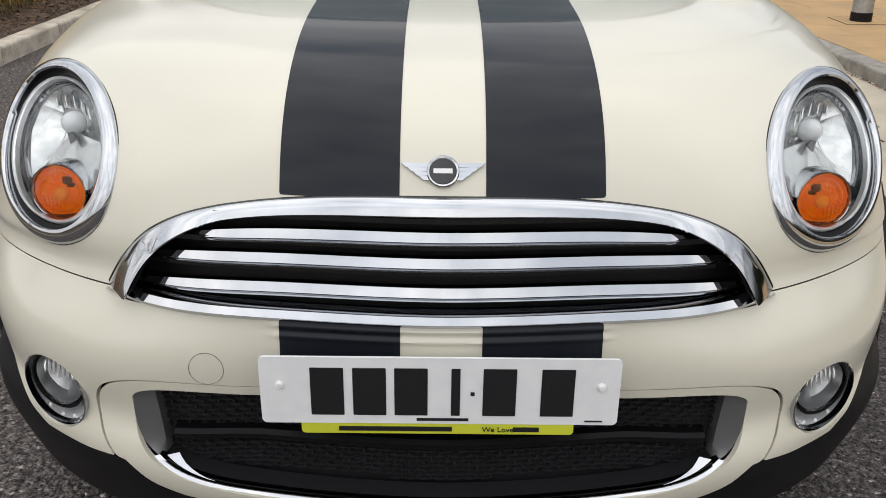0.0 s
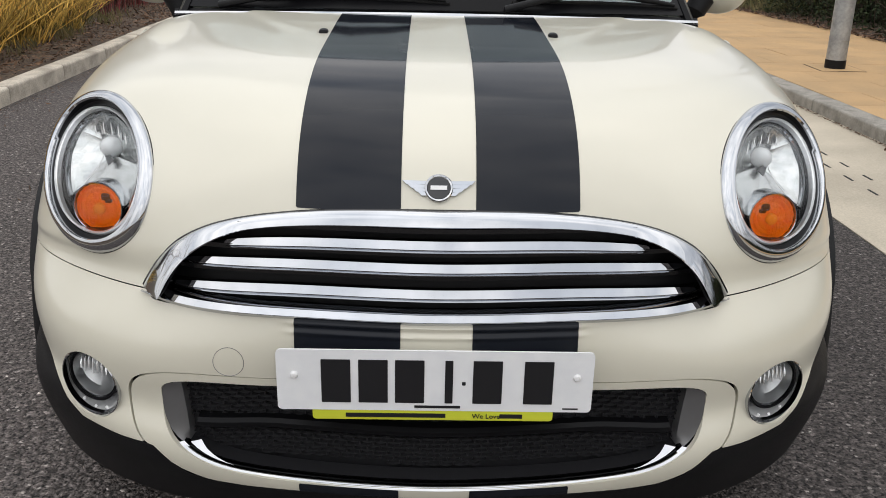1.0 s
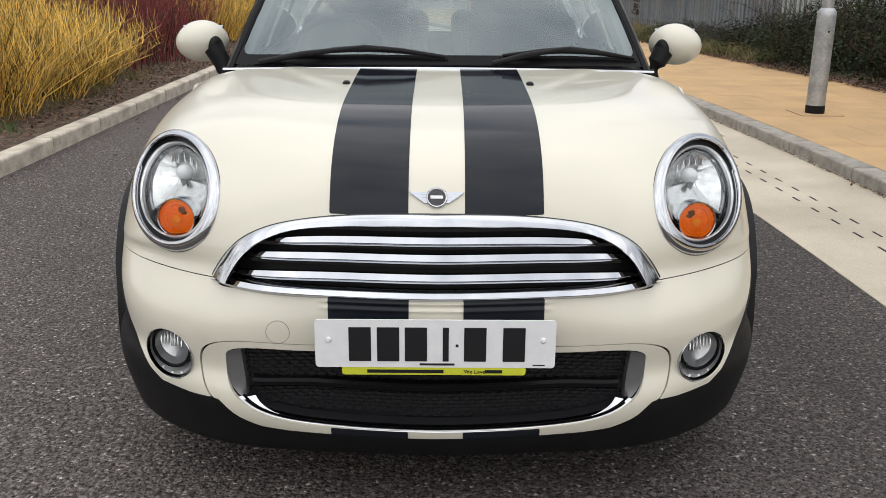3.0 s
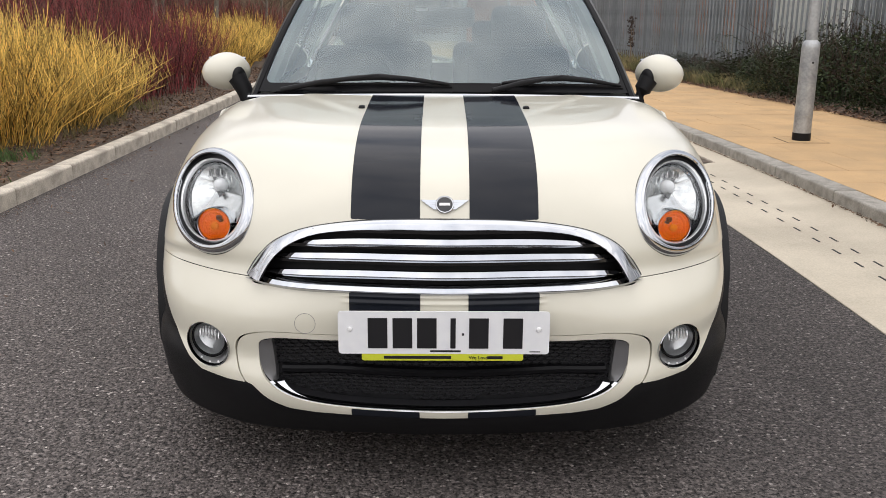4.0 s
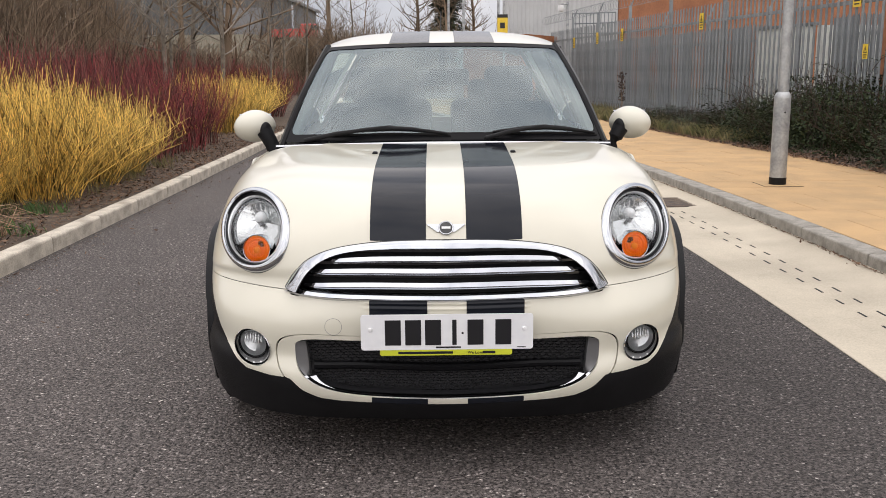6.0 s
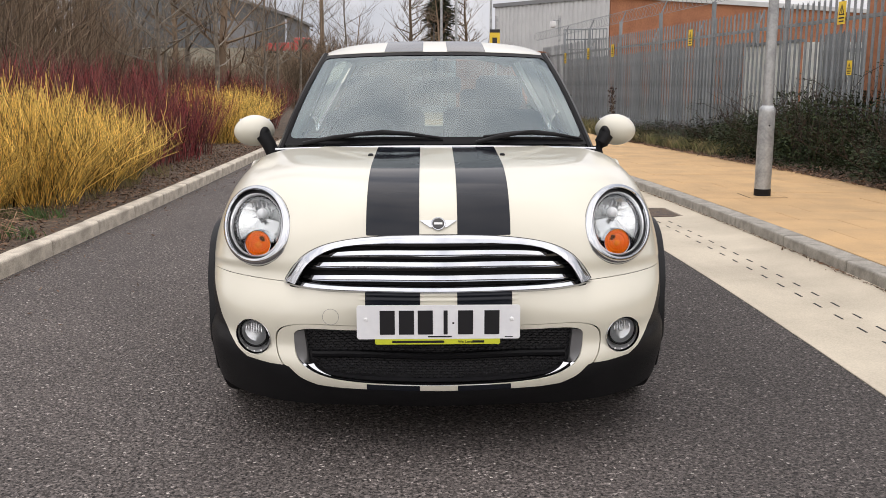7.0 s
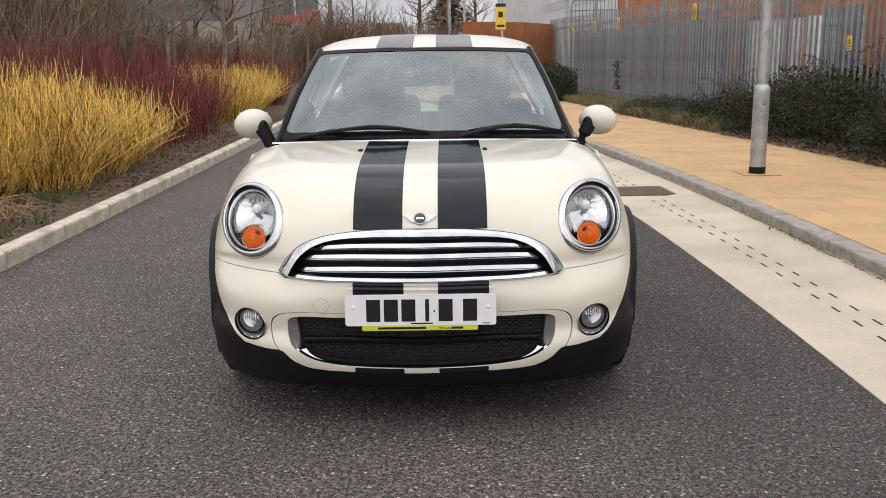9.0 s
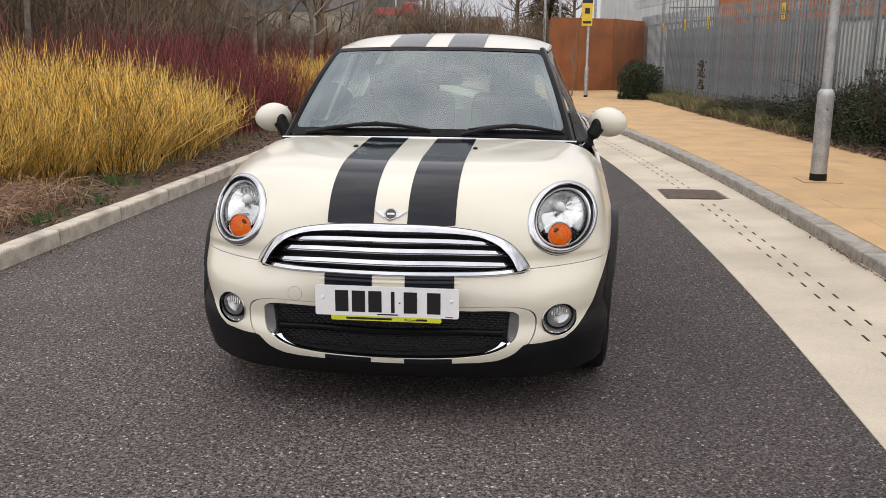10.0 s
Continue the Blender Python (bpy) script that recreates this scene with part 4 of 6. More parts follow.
    part("fog_seal", fog_rings([(0.0450, 0.050), (0.0450, 0.016), (0.0440, 0.012), (0.0415, 0.012), (0.0405, 0.024)], 0.007, 0.75), PILLAR, fog, "black rubber ring")
    part("fog_bowl", fog_rings([(0.039, 0.02), (0.033, 0.044), (0.015, 0.056), (0.0, 0.057)], 0.007, 0.75), ALLOY, fog)
    # upright flutes moulded in the lens
    for k in range(-3, 4):
        h = math.sqrt(max(0.036**2 - (k * 0.009) ** 2, 0)) * 0.9
        fx, fz = FOG[0] + k * 0.009, FOG[1] + 0.007
        part("lens_flute", tube([(s * fx, fog_y(fx, fz, 0.75) + 0.021, fz + 0.004 * (k % 2)), (s * fx, fog_y(fx, fz + h * 0.6, 0.75) + 0.023, fz + h * 0.6), (s * fx, fog_y(fx, fz + h, 0.75) + 0.030, fz + h)], [0.0012, 0.0026, 0.0018], 6), REFLECTOR, fog)
    part("fog_bulb", turned([(0.010, 0.0), (0.008, 0.005), (0.0, 0.009), (-0.02, 0.009)], (s * FOG[0], fog_y(FOG[0], FOG[1]) + 0.034, FOG[1] + 0.010), (0, -1, 0), 16), FROST, fog)
    for k in (-1, 0, 1):
        w = -math.pi / 2 + k * 0.5
        px, pz = FOG[0] + 0.054 * math.cos(w), FOG[1] + 0.055 * math.sin(w)
        part("scoop_dot", turned([(0.0, 0.003), (0.002, 0.002), (0.0025, 0.0)], (s * px, fog_y(px, pz) + 0.018, pz), (0, -1, 0.3), 10), WHITE, fog)
    part("fog_lens", fog_rings([(0.0415, 0.016), (0.036, 0.009), (0.022, 0.003), (0.0, 0.001)], 0.007, 0.75), LENS, fog, "clear domed lens").visible_shadow = False

# ---- number plate: its writing becomes plain bars ----
plate = thing("number_plate", "white reflective number plate on the front bumper", "number plate")
PLATE_AT = pose(-0.001, -0.038, 0.403, 1, 0, 0)


def plate_panel(x0, x1, z0, z1, y0, y1, r):
    bm = box(x0, x1, y0, y1, z0, z1)
    edges = [e for e in bm.edges if abs(e.verts[0].co.y - e.verts[1].co.y) > 1e-6]
    bmesh.ops.bevel(bm, geom=edges, offset=r, segments=4, affect="EDGES", profile=0.5)
    me = mesh_from(bm)
    me.transform(PLATE_AT)
    return me


part("plate", plate_panel(-0.26, 0.26, 0, 0.111, 0, 0.004, 0.008), PLATE, plate)
for x0, x1, z0, z1 in ((-0.187, -0.139, 0.015, 0.094), (-0.126, -0.078, 0.015, 0.094), (-0.066, -0.018, 0.015, 0.094), (0.016, 0.029, 0.015, 0.094), (0.044, 0.05, 0.049, 0.055), (0.062, 0.110, 0.015, 0.094), (0.146, 0.194, 0.015, 0.094)):
    part("plate_bar", plate_panel(x0, x1, z0, z1, -0.0012, 0.001, 0.001), INK, plate)
part("plate_bar", plate_panel(-0.034, 0.042, 0.0055, 0.010, -0.001, 0.001, 0.0005), INK, plate)
part("plate_bar", plate_panel(0.212, 0.238, 0.0055, 0.0078, -0.001, 0.001, 0.0005), INK, plate)
for xx in (-0.231, 0.233):
    me = turned([(0.003, 0.0068), (-0.001, 0.0068), (-0.0045, 0.0045), (-0.0055, 0.0)], (xx, 0, 0.065), (0, 1, 0), 20)
    me.transform(PLATE_AT)
    part("screw_cap", me, WHITE, plate, "white screw cap")
part("plate_holder", plate_panel(-0.203, 0.197, -0.018, 0.004, 0.0005, 0.006, 0.006), LIME, plate, "lime green strip under the plate")
part("holder_bar", plate_panel(-0.148, 0.018, -0.013, -0.0055, -0.0006, 0.003, 0.0005), INK, plate)
part("holder_bar", plate_panel(0.108, 0.146, -0.013, -0.0055, -0.0006, 0.003, 0.0005), INK, plate)
text = bpy.data.curves.new("slogan", "FONT")
text.body, text.size, text.extrude = "We Love", 0.0125, 0.0004
slogan = new("slogan", text)
slogan.data.materials.append(INK)
slogan.parent = plate
slogan.matrix_world = PLATE_AT @ pose(0.062, -0.0006, -0.0135, 90, 0, 0)

# ---- windscreen, roof and windows ----
def screen_point(a, b, inset=0.0):
    """a: -1 to 1 across, b: 0 at the foot to 1 at the roof."""
    half = (0.672 + (0.532 - 0.672) * b) * a
    bow = 1 - a * a
    y = 1.125 + (1.615 - 1.125) * b - (0.12 + 0.035 * b) * bow - 0.012 * math.sin(math.pi * b)
    zz = 0.941 + (1.333 - 0.941) * b + 0.012 * bow + 0.020 * math.sin(math.pi * b)
    return (half, y + inset, zz - inset * 0.4)


rows = [[screen_point(a, b) for a in np.linspace(-1, 1, 33)] for b in np.linspace(0, 1, 17)]
part("windscreen", strip(rows), GLASS, car, "clear windscreen reflecting the clouds").visible_shadow = False
# black border round the glass, rounded at its corners
def border_loop(half, low, high, round_a, round_b, lift):
    pts = []
    for ca, cb, w0 in ((half - round_a, high - round_b, 0), (-half + round_a, high - round_b, 1), (-half + round_a, low + round_b, 2), (half - round_a, low + round_b, 3)):
        for k in range(9):
            w = (w0 + k / 8) * math.pi / 2
            pts.append((ca + round_a * math.cos(w), cb + round_b * math.sin(w)))
    full = []
    for k, (a, b) in enumerate(pts):
        a2, b2 = pts[(k + 1) % len(pts)]
        n = 16 if abs(a2 - a) > 0.5 or abs(b2 - b) > 0.3 else 1
        full += [(a + (a2 - a) * q / n, b + (b2 - b) * q / n) for q in range(n)]
    full.append(full[0])
    return [screen_point(a, b, -lift) for a, b in full]


part("screen_border", strip([border_loop(1.0, 0.0, 1.0, 0.01, 0.01, 0.003), border_loop(0.970, 0.062, 0.965, 0.05, 0.07, 0.003)]), PILLAR, car, "black border of the glass")
# scuttle under the wipers
rows = []
for q in np.linspace(0, 1, 4):
    rows.append([(0.70 * a, (1.12 - 0.115 * (1 - a * a)) * q + (0.985 + 0.118 * abs(a) ** 2.6) * (1 - q) + 0.012, 0.923 + 0.028 * q - 0.016 * abs(a) ** 2) for a in np.linspace(-1, 1, 33)])
part("scuttle", strip(rows), PLASTIC, car, "black plastic scuttle")
rows = []
for off, up in ((0.0, 0.0), (0.004, 0.006), (0.014, 0.006), (0.018, -0.004)):
    rows.append([(0.695 * a, 0.985 + 0.118 * abs(a) ** 2.6 + off, 0.9428 + up - 0.018 * abs(a) ** 2.2) for a in np.linspace(-1, 1, 41)])
part("bonnet_edge_trim", strip(rows), CHROME, car, "silver trim along the bonnet's rear edge")
# roof
def roof_point(a, b):
    y = 1.63 + (3.40 - 1.63) * b - 0.16 * (1 - a * a) * max(1 - 1.6 * b, -0.3)
    half = 0.545 + 0.035 * math.sin(math.pi * min(b * 1.2, 1)) - 0.02 * b
    rise = 0.052 * (1 - (1 - min(b / 0.4, 1)) ** 2) - 0.03 * max(b - 0.5, 0) ** 2 * 4
    crown = 0.014 + 0.024 * min(b / 0.2, 1)
    return (half * a, y, 1.336 + rise + crown * (1 - abs(a) ** 2.6) - 0.02 * min(b / 0.15, 1) * abs(a) ** 8)


rows = np.array([[roof_point(a, b) for a in np.linspace(-1, 1, 41)] for b in np.linspace(0, 1, 31)])
part("roof", sheet(rows, None, False, 0.02), PAINT, car, "cream painted roof")
part("headlining", strip([[(p[0] * 0.95, p[1], p[2] - 0.03) for p in row] for row in rows]), HEADLINING, car)
for s in (-1, 1):
    g = np.array([[roof_point(a, b) for a in np.linspace(0.05, 0.5, 40) * s] for b in np.linspace(0.0, 1, 31)])
    k = np.minimum(np.abs(g[..., 0]) - 0.056, 0.236 - np.abs(g[..., 0]))
    part("roof_stripe", sheet(g if s > 0 else g[:, ::-1], k if s > 0 else k[:, ::-1], False, 0, 0.0015), STRIPE, car, "glossy black vinyl roof stripe")
rows = [[Vector(roof_point(a, 0)) + Vector((0, dy, dz)) for a in np.linspace(-1, 1, 41)] for dy, dz in ((0.01, 0.0), (-0.008, -0.002), (-0.016, -0.012), (-0.01, -0.022))]
part("roof_seal", strip(rows), PILLAR, car)
for s in (-1, 1):
    # front pillar
    rows = []
    for b in np.linspace(-0.06, 1.03, 14):
        p = Vector(screen_point(s, b))
        rows.append([tuple(p + Vector((s * dx, dy, dz))) for dx, dy, dz in ((-0.018, 0.004, -0.006), (-0.014, -0.008, 0.005), (0.0, -0.005, 0.008), (0.012, 0.015, 0.004), (0.018, 0.05, -0.004), (0.014, 0.09, -0.01), (-0.01, 0.08, -0.01))])
    part("front_pillar", strip(rows), PILLAR, car, "gloss black front pillar")
    rows = []
    for b in np.linspace(0.0, 0.98, 10):
        p = Vector(screen_point(s * 0.955, b, 0.02))
        rows.append([tuple(p + Vector((-s * dx, dy, 0))) for dx, dy in ((-0.02, 0.01), (0.015, 0.02), (0.03, 0.07), (0.01, 0.12))])
    part("pillar_lining", strip(rows), HEADLINING, car, "pale pillar lining")
    # side windows and rear pillars
    def side(y, q):
        waist = (0.705 + 0.08 * min(max((y - 1.2) / 0.5, 0), 1), 0.885) if y < 3.3 else (0.76, 0.91)
        top = roof_point(s * 0.995, min(max((y - 1.63) / 1.77, 0), 1))
        return (s * waist[0] * (1 - q) + top[0] * q, y, waist[1] * (1 - q) + (top[2] - 0.002) * q)
    rows = []
    for k in np.linspace(0, 1, 24):
        row = []
        for q in np.linspace(0, 1, 8):
            y = (1.22 + 0.42 * q) * (1 - k) + (3.32 + 0.05 * q) * k
            row.append(side(y, q))
        rows.append(row)
    part("side_window", strip(rows), TINT, car, "dark side window").visible_shadow = False
    for y, w in ((2.42, 0.05), (3.22, 0.10)):
        rows = [[(side(yy, q)[0] - s * 0.02, yy, side(yy, q)[2]) for q in np.linspace(0, 1, 8)] for yy in (y - w, y + w)]
        part("side_pillar", strip(rows), HEADLINING, car)
    # waist trim
    part("waist_trim", tube([(s * 0.722, 1.24, 0.886), (s * 0.785, 1.62, 0.886), (s * 0.797, 2.0, 0.888), (s * 0.787, 3.2, 0.904), (s * 0.70, 3.44, 0.915)], 0.009, 8), CHROME, car, "chrome waist strip")
    # gutter
    part("roof_rail", tube([Vector(roof_point(s, b)) + Vector((0, 0, -0.012)) for b in np.linspace(0, 1, 14)], 0.011, 8), GLOSSBLACK, car)
rows = []
for q in np.linspace(0, 1, 8):
    rows.append([((0.71 * (1 - q) + 0.50 * q) * a, 3.54 * (1 - q) + 3.40 * q - 0.06 * a * a, 0.91 * (1 - q) + 1.355 * q) for a in np.linspace(-1, 1, 17)])
part("rear_window", strip(rows), TINT, car, "rear window").visible_shadow = False
part("aerial", tube([(0.0, 2.95, 1.40), (0.004, 3.1, 1.58)], [0.004, 0.002], 8), INK, car, "thin black roof aerial")
# wipers
for x0, x1, px in ((-0.46, 0.02, -0.57), (0.20, 0.63, 0.17)):
    wiper = new("wiper")
    wiper.parent = car
    tagged(wiper, "black windscreen wiper")
    def on_glass(x, b, lift):
        a = x / (0.672 - 0.152 * b)
        p = screen_point(a, b)
        return (p[0], p[1] - lift * 0.75, p[2] + lift * 0.65)
    pivot = on_glass(px, 0.0, 0.010)
    mid = on_glass((x0 + x1) / 2, 0.075, 0.034)
    part("wiper_arm", tube([pivot, on_glass(px * 0.6 + (x0 + x1) / 2 * 0.4, 0.03, 0.03), mid], [0.010, 0.009, 0.006], 8), PLASTIC, wiper)
    part("wiper_blade", tube([on_glass(x0, 0.05, 0.012), on_glass(x0 * 0.7 + x1 * 0.3, 0.065, 0.024), on_glass((x0 + x1) / 2, 0.07, 0.028), on_glass(x0 * 0.3 + x1 * 0.7, 0.062, 0.024), on_glass(x1, 0.04, 0.012)], [0.005, 0.009, 0.011, 0.009, 0.005], 8), PLASTIC, wiper)
    part("wiper_rubber", tube([on_glass(x0 - 0.01, 0.043, 0.005), on_glass((x0 + x1) / 2, 0.05, 0.006), on_glass(x1 + 0.01, 0.033, 0.005)], 0.005, 5), RUBBER, wiper)
# washer jets
for s in (-1, 1):
    me = mesh_from(box(-0.010, 0.010, -0.014, 0.016, -0.002, 0.019, 0.006), True)
    me.transform(Matrix.Translation((s * 0.256, 0.70, 0.919)))
    part("washer_jet", me, PLASTIC, car, "small black washer jet")
# door mirrors
for s in (-1, 1):
    mirror = new("door_mirror")
    mirror.parent = car
    tagged(mirror, "cream rounded door mirror on a black foot")
    bm = bmesh.new()
    bmesh.ops.create_uvsphere(bm, u_segments=40, v_segments=24, radius=1)
    for v in bm.verts:
        x, y, zz = v.co
        v.co = (s * (0.866 + x * (0.097 - 0.006 * max(zz, 0))), 1.545 + (y * 0.085 if y < 0 else y * 0.02), 0.985 + zz * 0.074 - 0.004 * x)
    part("mirror_shell", mesh_from(bm, True, 60), PAINT, mirror, "cream mirror shell")
    part("mirror_glass", box(s * 0.866 - 0.075, s * 0.866 + 0.075, 1.562, 1.570, 0.93, 1.04, 0.004), CHROME, mirror)
    part("mirror_foot", tube([(s * 0.752, 1.47, 0.845), (s * 0.768, 1.47, 0.885), (s * 0.787, 1.472, 0.925), (s * 0.812, 1.48, 0.965)], [0.036, 0.034, 0.033, 0.035], 18), PLASTIC, mirror, "black plastic foot")
    bm = bmesh.new()
    bmesh.ops.create_uvsphere(bm, u_segments=32, v_segments=20, radius=1)
    for v in bm.verts:
        v.co = (s * (0.812 + v.co.x * 0.033), 1.53 + v.co.y * 0.070, 0.972 + v.co.z * 0.048)
    part("mirror_neck", mesh_from(bm, True, 60), PLASTIC, mirror)

# ---- cabin ----
part("dashboard", strip([[(x, y + 0.05 * (x / 0.7) ** 2, zz - 0.01 * (x / 0.7) ** 2) for x in np.linspace(-0.70, 0.70, 21)] for y, zz in ((1.06, 0.93), (1.20, 0.935), (1.36, 0.92), (1.43, 0.87), (1.44, 0.55))]), FABRIC, car, "dark dashboard")
part("cabin_floor", box(-0.72, 0.72, 1.0, 3.45, 0.30, 0.34), FABRIC, car)
wheel = new("steering_wheel")
wheel.parent = car
c = Vector((-0.36, 1.52, 0.905))
t1, t2 = Vector((1, 0, 0)), Vector((0, 0.42, 0.91))
part("wheel_rim", tube([tuple(c + (t1 * math.cos(w) + t2 * math.sin(w)) * 0.185) for w in np.linspace(0, 2 * math.pi, 33)], 0.015, 8), FABRIC, wheel)
part("wheel_hub", tube([tuple(c), tuple(c + Vector((0, -0.12, 0.05)))], [0.07, 0.05], 14), FABRIC, wheel)
for w in (0.15, math.pi - 0.15, -math.pi / 2):
    part("wheel_spoke", tube([tuple(c), tuple(c + (t1 * math.cos(w) + t2 * math.sin(w)) * 0.18)], 0.014, 6), FABRIC, wheel)
for x, y0 in ((-0.36, 2.05), (0.36, 2.05), (-0.30, 2.95), (0.30, 2.95)):
    seat = new("seat")
    seat.parent = car
    rear = y0 > 2.5
    part("cushion", box(x - 0.25, x + 0.25, y0 - 0.45, y0 + 0.08, 0.36, 0.55, 0.05, 3), FABRIC, seat)
    bm = box(x - 0.24, x + 0.24, -0.07, 0.07, 0.0, 0.58, 0.06, 3)
    me = mesh_from(bm, True, 60)
    me.transform(Matrix.Translation((0, y0 + 0.05, 0.5)) @ pose(0, 0, 0, -15 if not rear else -20, 0, 0))
    part("seat_back", me, FABRIC, seat)
    bm = box(x - 0.13, x + 0.13, -0.05, 0.05, 0.0, 0.19, 0.045, 3)
    me = mesh_from(bm, True, 60)
    me.transform(Matrix.Translation((0, y0 + 0.22, 1.06 if not rear else 0.98)) @ pose(0, 0, 0, -12, 0, 0))
    part("headrest", me, FABRIC, seat)
part("cabin_mirror", box(-0.125, 0.125, 1.565, 1.605, 1.158, 1.236, 0.019, 4), PLASTIC, car, "interior mirror")
part("tax_sticker", box(-0.108, -0.062, 1.556, 1.560, 1.222, 1.232), WHITE, car, "small white sticker behind the windscreen")
part("mirror_stem", tube([(0, 1.56, 1.335), (0, 1.585, 1.22)], 0.012, 8), PLASTIC, car)
for s in (-1, 1):
    part("door_lining", strip([[(s * 0.73, y, 0.34), (s * 0.745, y, 0.87)] for y in (1.2, 2.4, 3.3)]), FABRIC, car)


# ---- ground, road, kerbs, pavement ----
def bend(y):
    """How far the road has curved to the left at a distance ahead."""
    return 0.0068 * max(y - 0.5, 0) ** 2 if y < 22 else 0.0068 * 21.5**2 + (y - 22) * 0.2924


def ribbon(x0, x1, z0, z1, y0, y1, step=0.5, follow=True, left=False):
    """A slab along the road between two offsets, with sides."""
    rows = []
    ys = np.arange(y0, y1 + step / 2, step)
    verts, faces = [], []
    for y in ys:
        b = bend(y) if follow else (0.0012 * max(y - 4, 0) ** 2 if left else 0)
        verts += [(x0 - b, y, z0), (x0 - b, y, z1), (x1 - b, y, z1), (x1 - b, y, z0)]
    for i in range(len(ys) - 1):
        a, c = i * 4, i * 4 + 4
        faces += [(a, c, c + 1, a + 1), (a + 1, c + 1, c + 2, a + 2), (a + 2, c + 2, c + 3, a + 3)]
    faces += [(0, 1, 2, 3), (len(verts) - 1, len(verts) - 2, len(verts) - 3, len(verts) - 4)]
    return mesh_of(verts, faces)


def structure(name, me, mat, label=""):
    ob = part(name, me, mat, None, label)
    return tagged(ob, kind="structure")


verts, faces = [], []
N = 60
xs = np.sign(np.linspace(-1, 1, N)) * np.abs(np.linspace(-1, 1, N)) ** 3 * 600
ys = np.sign(np.linspace(-1, 1, N)) * np.abs(np.linspace(-1, 1, N)) ** 3 * 600 + 12


def land(x, y):
    """The height of the open ground: flat by the road, with a bank rising on the far left."""
    if x < -6:
        r = min(max((-6 - x) / 14, 0), 1) * min(max((y - 8) / 22, 0), 1)
        far = min(max((y - 45) / 55, 0), 1) * min(max((-6 - x) / 6, 0), 1)
        return -0.03 + 1.9 * r * r * (3 - 2 * r) + 3.2 * far * far * (3 - 2 * far)
    return -0.03


for y in ys:
    for x in xs:
        verts.append((x, y, land(x, y)))
for i in range(N - 1):
    for j in range(N - 1):
        faces.append((i * N + j, i * N + j + 1, (i + 1) * N + j + 1, (i + 1) * N + j))
structure("ground", mesh_of(verts, faces, True), GRASS_GROUND, "rough brown open ground")
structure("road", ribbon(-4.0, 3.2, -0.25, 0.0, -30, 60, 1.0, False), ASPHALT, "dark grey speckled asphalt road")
rows = []
for y in np.arange(-16, 40, 0.25):
    rows.append([(x - bend(y), y, z) for x, z in ((1.745, -0.2), (1.745, 0.004), (2.32, 0.004), (2.46, 0.018), (2.60, 0.050), (2.60, -0.2))])
channel = structure("drainage_channel", strip(rows, angle=50), SLABS, "pale concrete drainage channel beside the kerb")
# slots in two rows along the channel
slot_mesh = mesh_from(box(-0.0085, 0.0085, -0.05, 0.05, -0.03, 0.0015, 0.004))
slot_mesh.materials.append(DARK)
for row, x in enumerate((2.108, 2.212)):
    for k in range(80):
        y = -4.295 + k * 0.25 + row * 0.016
        if 5.15 < y < 5.92:
            continue
        ob = part("slot", slot_mesh, None, channel)
        ob.location = (x - bend(y), y, 0.004)
        ob.rotation_euler = (0, 0, math.atan(0.0136 * max(y - 0.5, 0)))
# iron grating set into the channel
grating = thing("drain_grating", "rusty iron grating set in the concrete channel", "drain", at=(2.02 - 0.02, 5.53, 0.006), turn=2)
part("frame", box(-0.31, 0.31, -0.28, 0.28, -0.05, 0.002, 0.003), IRON, grating)
for k in range(14):
    part("grating_bar", box(-0.29, 0.29, -0.262 + k * 0.0385, -0.240 + k * 0.0385, 0.0, 0.009, 0.003), IRON, grating)


def kerb_mesh(width, height, length, front, radius):
    """One kerb stone with a rounded front top edge; front: -1 where the road lies on its -x side."""
    profile = [(0, -0.15), (0, height - radius)]
    for a in np.linspace(0, math.pi / 2, 5):
        profile.append((radius - radius * math.cos(a), height - radius + radius * math.sin(a)))
    profile += [(width - 0.004, height), (width, height - 0.004), (width, -0.15)]
    verts, faces = [], []
    ends = ((-length / 2, 0.004), (-length / 2 + 0.004, 0.0), (length / 2 - 0.004, 0.0), (length / 2, 0.004))
    n = len(profile)
    for y, shrink in ends:
        for px, pz in profile:
            qx = px + shrink if px < width / 2 else px - shrink
            verts.append((qx * -front, y, pz - (shrink if pz > 0 else 0)))
    for i in range(3):
        for k in range(n - 1):
            faces.append((i * n + k, i * n + k + 1, (i + 1) * n + k + 1, (i + 1) * n + k))
    faces.append(tuple(range(n)))
    faces.append(tuple(3 * n + k for k in reversed(range(n))))
    bm = bmesh.new()
    bm.from_mesh(mesh_of(verts, faces))
    bmesh.ops.recalc_face_normals(bm, faces=bm.faces[:])
    return mesh_from(bm, True, 30)


rng = random.Random(4)
left_kerb = tagged(new("kerb_left"), "pale concrete kerb along the planting bed", "kerb", kind="structure")
stone = kerb_mesh(0.125, 0.112, 0.911, 1, 0.018)
stone.materials.append(KERB_PALE)
for k in range(44):
    y = -7.0 + k * 0.917
    b = 0.0012 * max(y - 4, 0) ** 2
    ob = part("kerb_stone", stone, None, left_kerb)
    ob.location = (-2.72 - b + rng.uniform(-0.003, 0.003), y, rng.uniform(-0.003, 0.002))
    ob.rotation_euler = (0, 0, math.atan(0.0024 * max(y - 4, 0)))
right_kerb = tagged(new("kerb_right"), "weathered grey concrete kerb beside the pavement", "kerb", kind="structure")
stone = kerb_mesh(0.150, 0.12, 0.911, -1, 0.013)
stone.materials.append(KERB_DARK)
